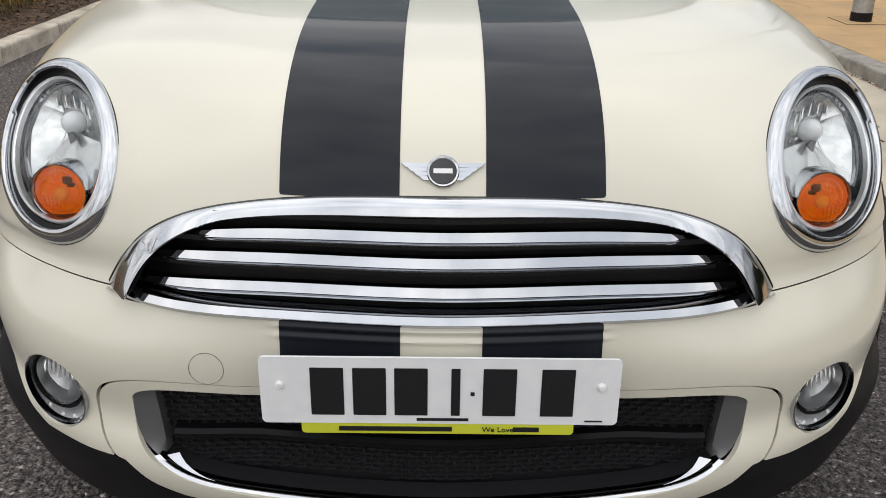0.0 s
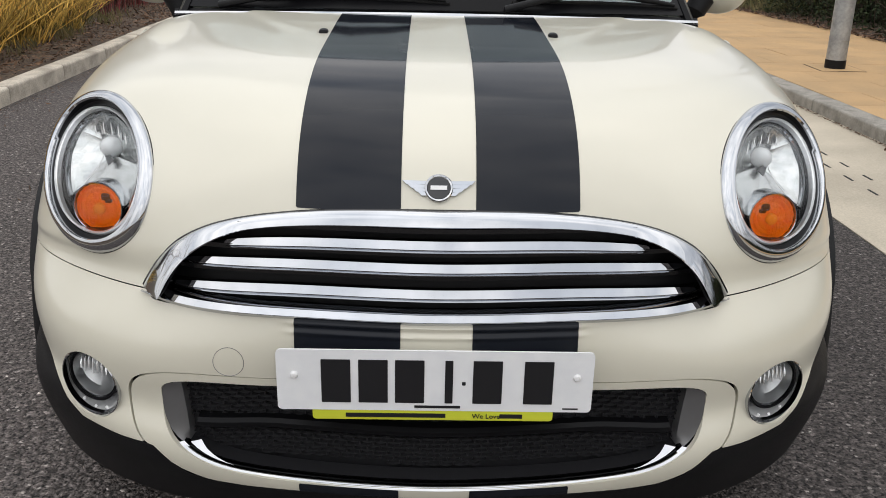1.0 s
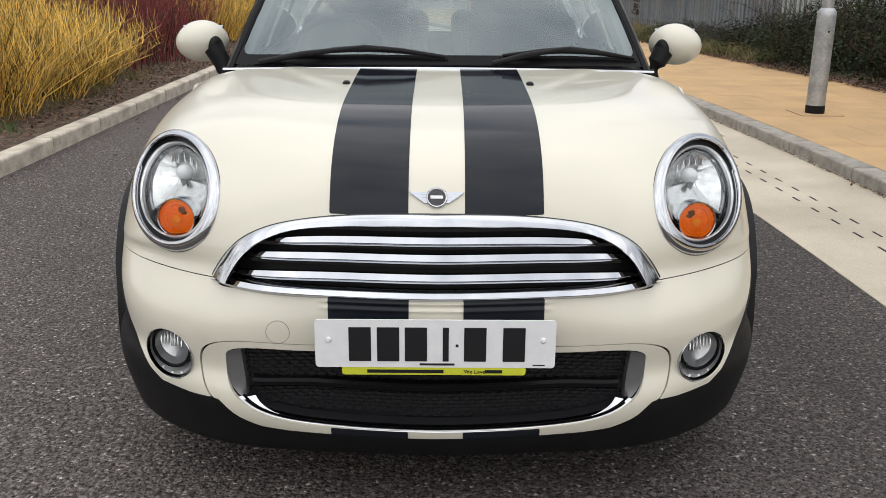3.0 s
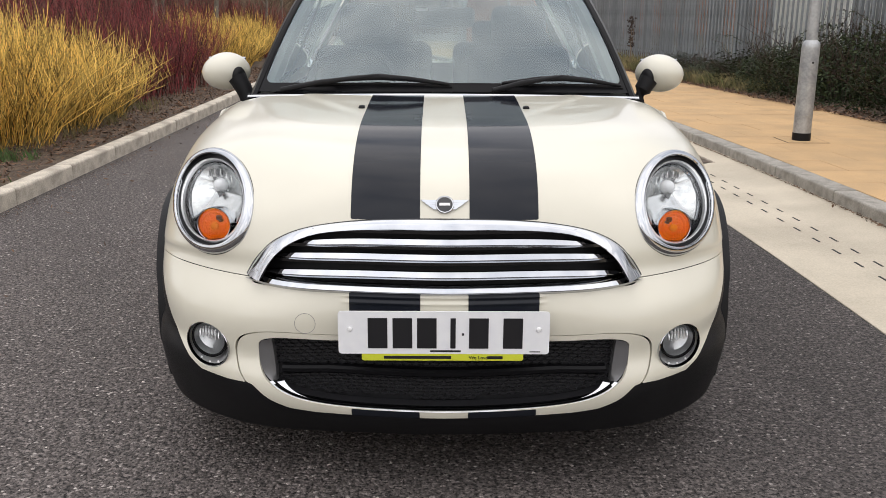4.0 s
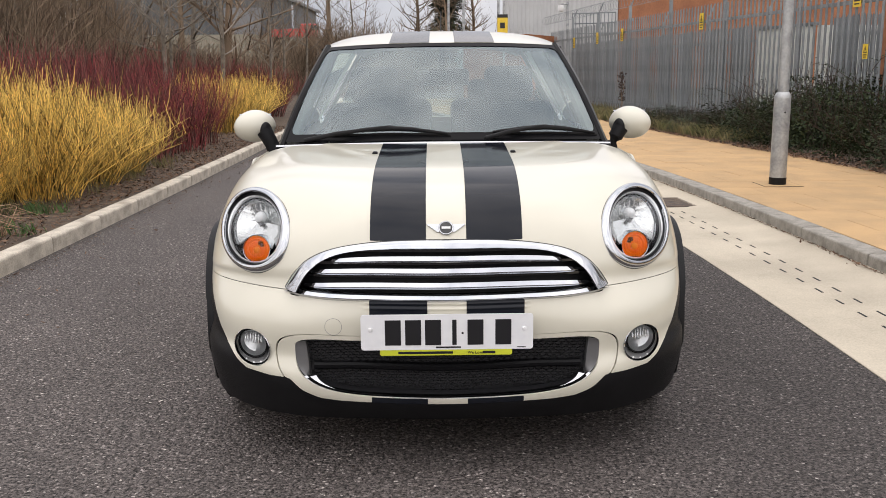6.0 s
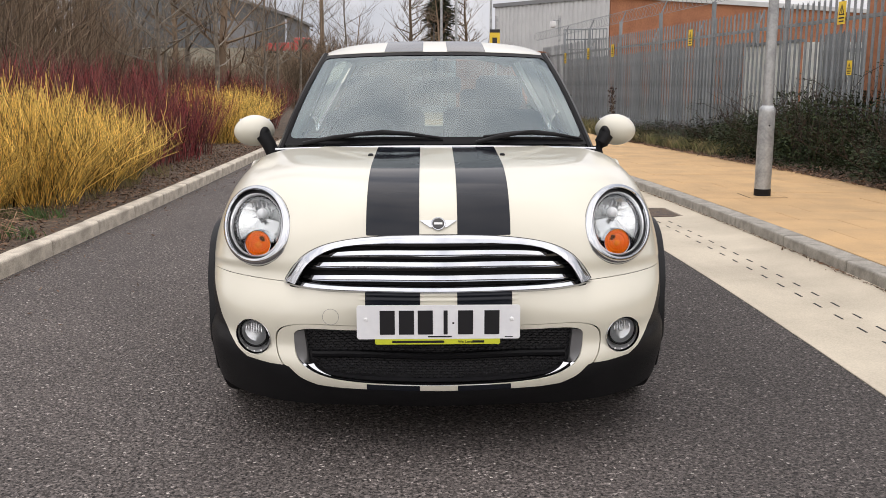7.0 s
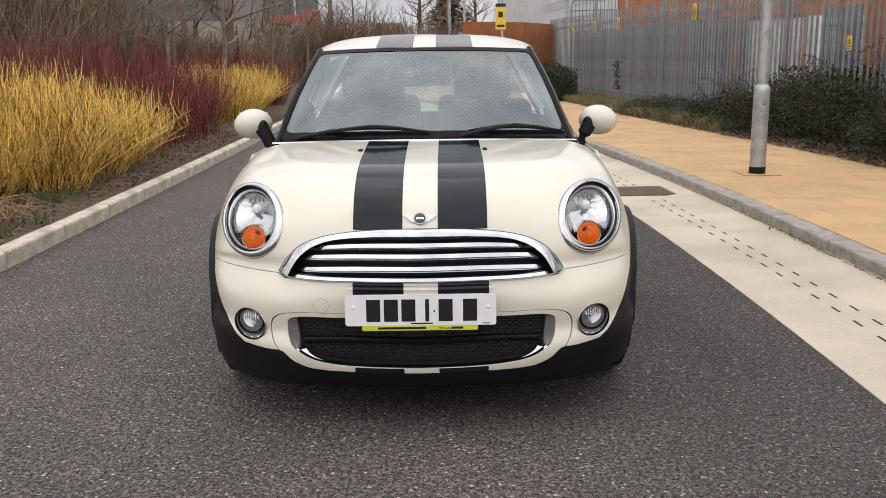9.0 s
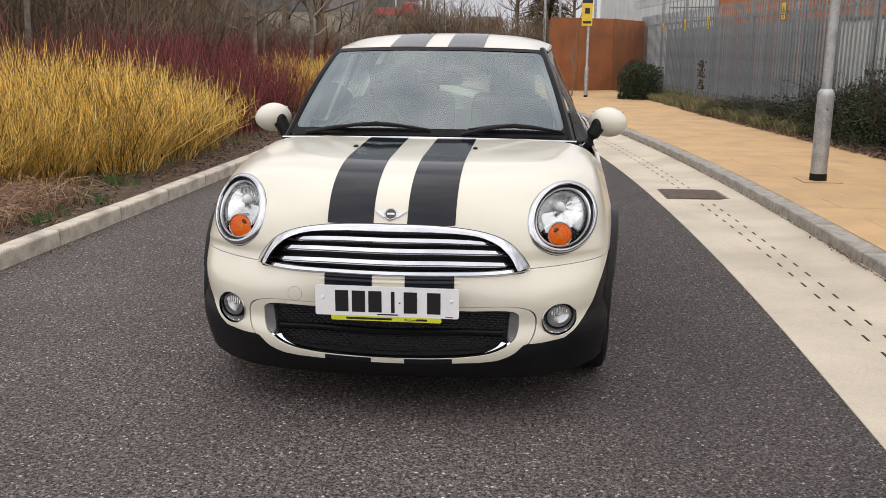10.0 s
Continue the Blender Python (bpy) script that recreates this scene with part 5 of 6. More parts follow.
for k in range(40):
    y = -7.0 + k * 0.917
    ob = part("kerb_stone", stone, None, right_kerb)
    ob.location = (2.580 - bend(y) + rng.uniform(-0.003, 0.003), y, rng.uniform(-0.003, 0.002))
    ob.rotation_euler = (0, 0, math.atan(0.0136 * max(y - 0.5, 0)))


def pavement_edge(y):
    """Where the shrubs begin behind the pavement."""
    return float(np.interp(y, [-10, 4, 6.5, 9.5, 12, 16, 23, 30], [5.0, 4.75, 4.55, 4.2, 3.85, 3.4, 2.75, 2.0]))


rows = []
for y in np.arange(-8, 32, 0.5):
    rows.append([(2.725 - bend(y), y, -0.1), (2.725 - bend(y), y, 0.108), (max(pavement_edge(y), 2.9 - bend(y)) + 0.25, y, 0.108), (max(pavement_edge(y), 2.9 - bend(y)) + 0.25, y, -0.1)])
pavement = structure("pavement", strip(rows, smooth=False), JOINT, "buff paving laid in large slabs")
for i in range(72):
    y0 = -8.0 + i * 0.455
    yc = y0 + 0.2275
    xa, xb = 2.733 - bend(yc), pavement_edge(yc) + rng.uniform(0.05, 0.2)
    x = xa
    first = True
    while x < xb - 0.05:
        w = (0.30 if i % 2 and first else 0.60)
        x1 = min(x + w, xb)
        first = False
        gap = 0.0016
        sk = 0.0136 * max(yc - 0.5, 0) * 0.2275
        verts = []
        dz = rng.uniform(-0.0012, 0.0012)
        for zz, inset in ((0.09, 0), (0.1185 + dz, 0), (0.120 + dz, 0.0018)):
            for px, py, sx, sy in ((x, -1, 1, 1), (x1, -1, -1, 1), (x1, 1, -1, -1), (x, 1, 1, -1)):
                verts.append((px - sk * py + (gap + inset) * sx, yc + py * 0.2275 + (gap + inset) * sy, zz))
        faces = [(8, 9, 10, 11)] + [(r * 4 + k, r * 4 + (k + 1) % 4, (r + 1) * 4 + (k + 1) % 4, (r + 1) * 4 + k) for r in (0, 1) for k in range(4)]
        part("paving_slab", mesh_of(verts, faces), PAVING, pavement)
        x = x1


# the square of paving cut out round the lamp post
part("post_surround_joint", box(3.02, 3.38, 5.68, 6.04, 0.10, 0.1226), SOIL, pavement)
part("paving_slab", box(3.027, 3.373, 5.687, 6.033, 0.10, 0.1236), PAVING, pavement)


# ---- planting ----
def ground_strip(name, f0, f1, z, y0, y1, mat, label):
    rows = []
    r = random.Random(3)
    for y in np.arange(y0, y1, 0.25):
        a, b = f0(y), f1(y)
        rows.append([(a + (b - a) * q, y, z(q) + r.uniform(-0.012, 0.012)) for q in np.linspace(0, 1, 13)])
    return structure(name, strip(rows), mat, label)


ground_strip("planting_bed", lambda y: -2.84 - 0.0012 * max(y - 4, 0) ** 2, lambda y: -16, lambda q: 0.07 + 0.10 * q, -8, 42, SOIL, "dark mulch bed with dead leaves")
ground_strip("shrub_bed", lambda y: pavement_edge(y) + 0.1, lambda y: pavement_edge(y) + 2.6, lambda q: 0.12 + 0.05 * q, -4, 30, SOIL, "dark soil under the shrubs")


def stems_mesh(seed, count, radius, height, spread, thick, twigs=3, lean=0.5, sides=3):
    """A clump of upright whippy stems with side twigs, about the origin."""
    r = random.Random(seed)
    verts, faces, tv, tf = [], [], [], []
    for _ in range(count):
        a, d = r.uniform(0, 2 * math.pi), radius * math.sqrt(r.random())
        bx, by = d * math.cos(a), d * math.sin(a)
        h = height * r.uniform(0.55, 1.0) * (1 - 0.25 * (d / radius) ** 2)
        out = spread * (d / radius) * r.uniform(0.5, 1.3)
        ex, ey = bx + out * math.cos(a) + r.gauss(0, 0.10), by + out * math.sin(a) + r.gauss(0, 0.10)
        pts = []
        for q in (0, 0.25, 0.5, 0.75, 1.0):
            e = q**1.5
            pts.append((bx + (ex - bx) * e + r.gauss(0, 0.022), by + (ey - by) * e + r.gauss(0, 0.022), h * (q - 0.08 * lean * q * q)))
        t = thick * r.uniform(0.7, 1.3)
        tube_into(verts, faces, pts, [t, t * 0.9, t * 0.75, t * 0.6, t * 0.35], sides)
        for _ in range(twigs):
            q = r.uniform(0.25, 0.97)
            i = min(int(q * 4), 3)
            p = Vector(pts[i]).lerp(Vector(pts[i + 1]), q * 4 - i)
            l = height * r.uniform(0.08, 0.26)
            b = r.uniform(0, 2 * math.pi)
            mid = p + Vector((math.cos(b) * l * 0.22, math.sin(b) * l * 0.22, l * 0.40))
            end = mid + Vector((math.cos(b) * l * 0.14, math.sin(b) * l * 0.14, l * 0.6))
            tube_into(tv, tf, [p, mid, end], [t * 0.6, t * 0.5, t * 0.3], sides)
    return mesh_of(verts, faces), mesh_of(tv, tf)


def shrub(name, label, category, group, mesh, mat, x, y, z, turn, size=1.0, tall=1.0):
    ob = thing(name, label, category, group, (x, y, z), turn)
    for called, me in zip(("stem_clump", "twig_clump"), mesh):
        tagged(part(called, me, mat, ob), kind="stuff").scale = (size, size, size * tall)
    return ob


yellow = [stems_mesh(11 + k, 280, 0.42, 1.22, 0.66, 0.0047, 9) for k in range(3)]
red = [stems_mesh(31 + k, 160, 0.45, 1.5, 0.55, 0.0048, 7) for k in range(3)]
rng = random.Random(8)
for x, y, sc in ((-3.75, 5.6, 0.96), (-4.55, 5.2, 1.0), (-5.4, 5.5, 1.0), (-3.75, 6.7, 0.88), (-4.6, 6.5, 1.08), (-5.6, 6.7, 1.15), (-3.75, 7.7, 0.72), (-4.6, 7.8, 0.95), (-6.6, 5.9, 1.1), (-4.4, 4.4, 0.8), (-5.3, 4.2, 0.85), (-3.95, 4.75, 0.62), (-4.3, 3.6, 0.62), (-5.0, 3.3, 0.7),
                 (-3.95, 14.6, 0.85), (-4.7, 14.5, 0.9), (-4.1, 15.9, 0.9), (-4.9, 15.8, 0.95), (-4.3, 17.2, 0.9), (-4.4, 18.6, 0.9)):
    shrub("yellow_dogwood", "bare yellow-stemmed dogwood shrub in the mulch bed", "shrub", "yellow dogwoods in the bed", rng.choice(yellow), YELLOW_STEM, x, y, 0.08, rng.uniform(0, 360), sc, rng.uniform(0.92, 1.05))
for x, y, sc in ((-3.9, 9.3, 0.85), (-4.8, 9.0, 1.0), (-5.8, 8.4, 1.1), (-3.8, 10.5, 0.85), (-4.7, 10.3, 1.0), (-5.7, 10.0, 1.15), (-6.8, 9.4, 1.0), (-3.9, 11.8, 0.85), (-4.9, 11.7, 1.0), (-6.0, 11.6, 1.05), (-7.4, 11.0, 1.0), (-7.8, 8.4, 0.95), (-5.2, 13.0, 1.0), (-6.4, 13.4, 1.1),
                 (-4.3, 20.2, 1.0), (-5.2, 20.0, 1.1), (-4.6, 21.8, 1.0), (-5.8, 21.6, 1.2), (-6.4, 18.8, 1.2), (-6.8, 15.6, 1.25)):
    shrub("red_dogwood", "bare dark red-stemmed dogwood shrub in the mulch bed", "shrub", "red dogwoods in the bed", rng.choice(red), RED_STEM, x, y, 0.08, rng.uniform(0, 360), sc, rng.uniform(0.92, 1.08))
# brown scrub behind, a tangle nobody could count
verts, faces = [], []
r = random.Random(77)
for _ in range(7600):
    y = r.uniform(9, 44)
    x = -r.uniform(7.2, 9 + y * 0.62) - (2.0 if y < 13 else 0)
    if y > 24 and r.random() < 0.35:
        x = r.uniform(-7, -3.6) - bend(y) * 0.4
    h = r.uniform(1.2, 3.2) * (0.7 if y > 30 else 1.0) * (1.0 + 0.6 * min(max((-8 - x) / 6, 0), 1)) * (0.72 if x > -0.30 * (y + 3) else 1.0)
    z = land(x, y)
    pts = [(x, y, z)]
    dx, dy = r.gauss(0, 0.35), r.gauss(0, 0.35)
    for q in (0.33, 0.66, 1.0):
        pts.append((x + dx * q * q * h + r.gauss(0, 0.05), y + dy * q * q * h + r.gauss(0, 0.05), z + h * q))
    t = r.uniform(0.008, 0.018)
    tube_into(verts, faces, pts, [t, t * 0.8, t * 0.55, t * 0.25], 3)
    for _k in range(3):
        i = r.randint(1, 2)
        p = Vector(pts[i])
        e = p + Vector((r.gauss(0, 0.35), r.gauss(0, 0.35), r.uniform(0.2, 0.8)))
        tube_into(verts, faces, [p, (p + e) / 2 + Vector((0, 0, -0.05)), e], [t * 0.6, t * 0.4, t * 0.2], 3)
for _ in range(2600):
    y = r.uniform(13, 34)
    x = -r.uniform(max(8.5, 0.34 * (y + 3)), 14 + y * 0.6)
    h = r.uniform(3.0, 6.5)
    z = land(x, y)
    dx, dy = r.gauss(0, 0.16), r.gauss(0, 0.16)
    pts = [(x + dx * q * q * h + r.gauss(0, 0.07), y + dy * q * q * h + r.gauss(0, 0.07), z + h * q) for q in (0, 0.25, 0.5, 0.75, 1.0)]
    t = r.uniform(0.012, 0.03)
    tube_into(verts, faces, pts, [t, t * 0.85, t * 0.65, t * 0.45, t * 0.2], 3)
    for _k in range(6):
        i = r.randint(1, 3)
        p = Vector(pts[i]).lerp(Vector(pts[i + 1]), r.random())
        e = p + Vector((r.gauss(0, 0.5), r.gauss(0, 0.5), r.uniform(0.1, 0.9)))
        tube_into(verts, faces, [p, (p + e) / 2 + Vector((0, 0, -0.06)), e], [t * 0.45, t * 0.3, t * 0.15], 3)
for _ in range(620):
    x, y, h = -4.7 + r.gauss(0, 0.9), 40 + r.gauss(0, 1.0), r.uniform(1.8, 3.5)
    dx, dy = r.gauss(0, 0.22), r.gauss(0, 0.22)
    pts = [(x + dx * q * q * h + r.gauss(0, 0.05), y + dy * q * q * h + r.gauss(0, 0.05), h * q) for q in (0, 0.33, 0.66, 1.0)]
    tube_into(verts, faces, pts, [0.025, 0.02, 0.014, 0.006], 3)
    for _k in range(5):
        p = Vector(pts[r.randint(1, 2)])
        e = p + Vector((r.gauss(0, 0.35), r.gauss(0, 0.35), r.uniform(0.1, 0.7)))
        tube_into(verts, faces, [p, (p + e) / 2, e], [0.012, 0.009, 0.004], 3)
for _ in range(950):
    x, y = r.uniform(-9.5, 0.9), r.uniform(44, 58)
    h = r.uniform(1.9, 3.7) + 1.5 * noise.noise(Vector((x * 0.9, y * 0.3, 4)))
    dx, dy = r.gauss(0, 0.16), r.gauss(0, 0.16)
    pts = [(x + dx * q * q * h + r.gauss(0, 0.05), y + dy * q * q * h + r.gauss(0, 0.05), h * q) for q in (0, 0.33, 0.66, 1.0)]
    tube_into(verts, faces, pts, [0.03, 0.024, 0.016, 0.007], 3)
    for _k in range(6):
        p = Vector(pts[r.randint(1, 2)])
        e = p + Vector((r.gauss(0, 0.45), r.gauss(0, 0.45), r.uniform(0.1, 0.9)))
        tube_into(verts, faces, [p, (p + e) / 2, e], [0.014, 0.010, 0.005], 3)
tagged(part("brown_scrub", mesh_of(verts, faces), BROWN_STEM), "tangle of bare brown scrub on the bank", "scrub", kind="stuff")


def grow(verts, faces, r, p, d, length, radius, depth, droop=0.0, sides=5):
    """Adds a branch and its side branches."""
    pts, radii = [p], [radius]
    n = 4 if depth > 1 else 3
    for k in range(n):
        d = (d + Vector((r.gauss(0, 0.13), r.gauss(0, 0.13), r.gauss(0, 0.06) - droop))).normalized()
        p = p + d * (length / n)
        pts.append(p)
        radii.append(radius * (1 - 0.62 * (k + 1) / n))
    tube_into(verts, faces, pts, radii, sides if depth > 2 else 3)
    if depth == 0:
        return
    for _ in range(r.randint(3, 5)):
        q = r.uniform(0.3, 1.0)
        i = min(int(q * n), n - 1)
        at = pts[i].lerp(pts[i + 1], q * n - i)
        w = r.uniform(0, 2 * math.pi)
        side = Vector((math.cos(w), math.sin(w), r.uniform(0.1, 0.7)))
        nd = (d * r.uniform(0.4, 0.9) + side * r.uniform(0.5, 0.9)).normalized()
        grow(verts, faces, r, at, nd, length * r.uniform(0.45, 0.7), radii[i] * r.uniform(0.4, 0.6), depth - 1, droop, sides)


def bare_tree(label, x, y, z, seed, height, radius, low=0.3, depth=3, mat=None, crown_from=0.25, group="bare trees behind the bed"):
    r = random.Random(seed)
    tree = thing("tree", label, "tree", group, (x, y, z))
    verts, faces = [], []
    pts, radii, p, d = [Vector((0, 0, -0.1))], [radius * 1.25], Vector((0, 0, -0.1)), Vector((0, 0, 1))
    for k in range(8):
        d = (d + Vector((r.gauss(0, 0.05), r.gauss(0, 0.05), 0.1))).normalized()
        p = p + d * height / 8
        pts.append(p)
        radii.append(radius * (1 - 0.8 * (k + 1) / 8))
    tube_into(verts, faces, pts, radii, 9)
    part("trunk", mesh_of(verts, faces, True), mat or BARK, tree)
    verts, faces = [], []
    for _ in range(int(height * 4.2)):
        q = r.uniform(crown_from, 1.0)
        i = min(int(q * 8), 7)
        at = pts[i].lerp(pts[i + 1], q * 8 - i)
        w = r.uniform(0, 2 * math.pi)
        d = Vector((math.cos(w), math.sin(w), r.uniform(0.1, 0.9))).normalized()
        grow(verts, faces, r, at, d, height * r.uniform(0.14, 0.34) * (1.15 - q * 0.5), radii[i] * 0.42, depth - 1, -0.09)
    part("crown", mesh_of(verts, faces), mat or BARK, tree, "bare twiggy crown")
    return tree


for k, (x, y, h, rad) in enumerate(((-5.4, 15.4, 6.0, 0.055), (-4.75, 17.6, 6.5, 0.06), (-4.3, 20.5, 5.5, 0.04), (-6.1, 18.3, 6.5, 0.04), (-3.9, 24.0, 5.5, 0.045), (-4.9, 26.5, 6.0, 0.05), (-8.6, 12.6, 6.5, 0.07), (-7.0, 23.5, 7.0, 0.09), (-10.4, 17.5, 7.5, 0.08), (-11.8, 13.2, 7.0, 0.08), (-9.2, 26.0, 7.5, 0.09), (-13.5, 20.0, 8.0, 0.1), (-2.8, 30.0, 6.0, 0.05), (-15.0, 15.0, 7.5, 0.09), (-12.5, 28.0, 8.0, 0.1))):
    bare_tree("slender leafless tree with grey bark among the scrub", x, y, land(x, y), 100 + k, h, rad)


for k, (x, y, h, rad) in enumerate(((-6.4, 1.2, 5.5, 0.06), (-7.6, 3.4, 6.0, 0.07), (-6.9, -1.4, 5.5, 0.06), (-8.8, 5.6, 6.5, 0.08), (-8.2, -3.8, 6.0, 0.07))):
    bare_tree("slender leafless tree with grey bark beside the road", x, y, land(x, y), 160 + k, h, rad)


bare_tree("dark leafless tree with spreading level limbs", -5.6, 22.0, land(-5.6, 22.0), 140, 7.5, 0.13, mat=BROWN_STEM, crown_from=0.16)


def leafy(seed, count, half, height, leaf, flat=1.0):
    """A crown of many small leaves round twigs: half widths along x and y."""
    r = random.Random(seed)
    verts, faces = [], []
    for _ in range(count):
        while True:
            p = Vector((r.uniform(-1, 1), r.uniform(-1, 1), r.uniform(0, 1)))
            top = 1 - 0.35 * (p.x * p.x + p.y * p.y) + 0.22 * noise.noise(Vector((p.x * 2.5 * half[0] + seed, p.y * 2.5 * half[1], 0)))
            if p.z < top and p.x * p.x + p.y * p.y < 1.0 + 0.2 * noise.noise(Vector((p.z * 5, seed, p.x * 3))):
                break
        c = Vector((p.x * half[0], p.y * half[1], p.z * height))
        d = Vector((r.gauss(0, 1), r.gauss(0, 1), r.gauss(0.3, 0.7))).normalized()
        s = d.orthogonal().normalized()
        l = leaf * r.uniform(0.6, 1.4)
        b = len(verts)
        verts += [tuple(c - d * l), tuple(c + s * l * 0.42), tuple(c + d * l), tuple(c - s * l * 0.42)]
        faces += [(b, b + 1, b + 2), (b, b + 2, b + 3)]
    return mesh_of(verts, faces)


hedge = [leafy(5 + k, 3900, (0.85, 0.85), 1.0, 0.026) for k in range(3)]
twigs = [stems_mesh(60 + k, 22, 0.55, 1.28, 1.0, 0.006, 9) for k in range(2)]
rng = random.Random(21)
for y in np.arange(2.2, 14.6, 0.95):
    for x, sc in ((0.75, 0.9), (1.7, 1.05)):
        ob = thing("evergreen_shrub", "dark evergreen shrub with arching twigs beside the fence", "shrub", "evergreen shrubs along the fence", (pavement_edge(y) + x + rng.uniform(-0.12, 0.12), y + rng.uniform(-0.2, 0.2), 0.12), rng.uniform(0, 360))
        low = rng.uniform(0.60, 1.08) * (1.0 if y < 10.5 else max(0.35, 1.0 - (y - 10.5) * 0.2))
        p = part("leaf_crown", rng.choice(hedge), LEAF, ob)
        p.scale = (sc, sc, sc * low * rng.uniform(0.9, 1.15))
        for called, me in zip(("stem_clump", "twig_clump"), rng.choice(twigs)):
            tagged(part(called, me, DARKSEED, ob), kind="stuff").scale = (sc, sc, sc * low * 1.05)
# the hedge goes on beside and behind the car
more = random.Random(22)
for y in np.arange(-4.2, 1.7, 1.15):
    ob = thing("evergreen_shrub", "dark evergreen shrub with arching twigs beside the fence", "shrub", "evergreen shrubs along the fence", (pavement_edge(y) + 1.15 + more.uniform(-0.15, 0.15), y, 0.12), more.uniform(0, 360))
    part("leaf_crown", more.choice(hedge), LEAF, ob).scale = (1.1, 1.1, more.uniform(0.9, 1.15))
    for called, me in zip(("stem_clump", "twig_clump"), more.choice(twigs)):
        tagged(part(called, me, DARKSEED, ob), kind="stuff").scale = (1.05, 1.05, 1.1)


def bramble(seed, canes):
    """Long arching canes with small leaves: the canes, and the leaves."""
    r = random.Random(seed)
    verts, faces, lv, lf = [], [], [], []
    for _ in range(canes):
        w, h, reach = r.uniform(0, 6.28), r.uniform(0.9, 1.6), r.uniform(0.3, 1.0)
        p, pts = Vector((r.gauss(0, 0.25), r.gauss(0, 0.25), 0)), []
        for q in np.linspace(0, 1, 9):
            pts.append(p + Vector((math.cos(w) * reach * q**1.7, math.sin(w) * reach * q**1.7, h * (1.45 * q - 0.45 * q * q) - 0.25 * q**4 * reach)) + Vector((r.gauss(0, 0.02), r.gauss(0, 0.02), 0)))
        tube_into(verts, faces, pts, list(np.linspace(0.0075, 0.003, 9)), 4)
        for k in range(80):
            i = r.randint(2, 7)
            c = pts[i].lerp(pts[i + 1], r.random()) + Vector((r.gauss(0, 0.05), r.gauss(0, 0.05), r.gauss(0, 0.04)))
            d = Vector((r.gauss(0, 1), r.gauss(0, 1), r.gauss(0, 0.6))).normalized() * r.uniform(0.008, 0.019)
            q = d.orthogonal() * 0.5
            b = len(lv)
            lv += [tuple(c - d), tuple(c + q), tuple(c + d), tuple(c - q)]
            lf += [(b, b + 1, b + 2), (b, b + 2, b + 3)]
    return mesh_of(verts, faces), mesh_of(lv, lf)


canes = [bramble(71 + k, 5) for k in range(3)]
for k, y in enumerate((3.6, 4.7, 5.8, 6.7, 7.7, 8.6, 9.6, 10.9, 12.4)):
    ob = thing("bramble", "tall arching bramble rising out of the evergreen shrubs", "shrub", "brambles along the fence", (pavement_edge(y) + rng.uniform(0.7, 1.5), y, 0.12), rng.uniform(0, 360))
    cane, leaves = canes[k % 3]
    tagged(part("canes", cane, DARKSEED, ob), kind="stuff").scale = (1, 1, rng.uniform(0.75, 1.0) * (1 if y < 10 else 0.75))
    tagged(part("leaves", leaves, LEAF, ob), kind="stuff").scale = ob.children[0].scale
ob = thing("evergreen_shrub", "rounded dark evergreen bush near the rust panels", "shrub", "", (2.96, 20.0, 0.1))
part("leaf_crown", leafy(40, 6800, (0.56, 0.56), 1.02, 0.03), LEAF, ob)
# dry grass along the fence foot and dead leaves on both beds
def tufts(name, label, spots, mat, height, seed):
    r = random.Random(seed)
    verts, faces = [], []
    for x, y, z in spots:
        for _ in range(7):
            a, h = r.uniform(0, 6.28), height * r.uniform(0.5, 1.2)
            w = 0.004
            px, py = x + r.gauss(0, 0.04), y + r.gauss(0, 0.04)
            ex, ey = px + math.cos(a) * h * 0.5, py + math.sin(a) * h * 0.5
            b = len(verts)
            verts += [(px - w, py, z), (px + w, py, z), ((px + ex) / 2 + w * 0.7, (py + ey) / 2, z + h * 0.7), (ex, ey, z + h)]
            faces += [(b, b + 1, b + 2), (b, b + 2, b + 3)]
    return tagged(part(name, mesh_of(verts, faces), mat), label, "grass", kind="stuff")


r = random.Random(9)
tufts("dry_grass", "tufts of dry grass at the fence foot", [(pavement_edge(y) + 0.1 + abs(r.gauss(0, 0.5)), y, 0.11) for y in (r.uniform(10.5, 24) for _ in range(1100))], STRAW, 0.18, 1)
# withered brown stalks by the kerb
verts, faces = [], []
for _ in range(2300):
    x, y = -3.15 - abs(r.gauss(0, 0.7)), r.uniform(1.0, 3.9)
    h, a = r.uniform(0.06, 0.34), r.uniform(0, 6.28)
    e = (x + math.cos(a) * h * 1.1, y + math.sin(a) * h * 1.1)
    tube_into(verts, faces, [(x, y, 0.06), (x * 0.6 + e[0] * 0.4, y * 0.6 + e[1] * 0.4, 0.06 + h * 0.7), (e[0], e[1], 0.07 + h * r.uniform(0.3, 0.9))], [0.004, 0.003, 0.0015], 3)
tagged(part("withered_stalks", mesh_of(verts, faces), WITHERED), "withered brown stalks lying in the mulch", "dead plants", kind="stuff")
tufts("weed_patch", "green weeds in the mulch beside the kerb", [(-3.25 + r.gauss(0, 0.09), 4.75 + r.gauss(0, 0.10), 0.09) for _ in range(11)] + [(-3.15 + r.gauss(0, 0.12), 3.75 + r.gauss(0, 0.16), 0.08) for _ in range(12)] + [(-3.12 + r.gauss(0, 0.10), 3.1 + r.gauss(0, 0.16), 0.08) for _ in range(9)], WEED, 0.09, 2)
tufts("pale_dead_grass", "flattened pale dead grass under the dogwoods", [(-3.3 - abs(r.gauss(0, 0.9)), r.uniform(3.0, 9), 0.07) for _ in range(260)], STRAW, 0.12, 3)


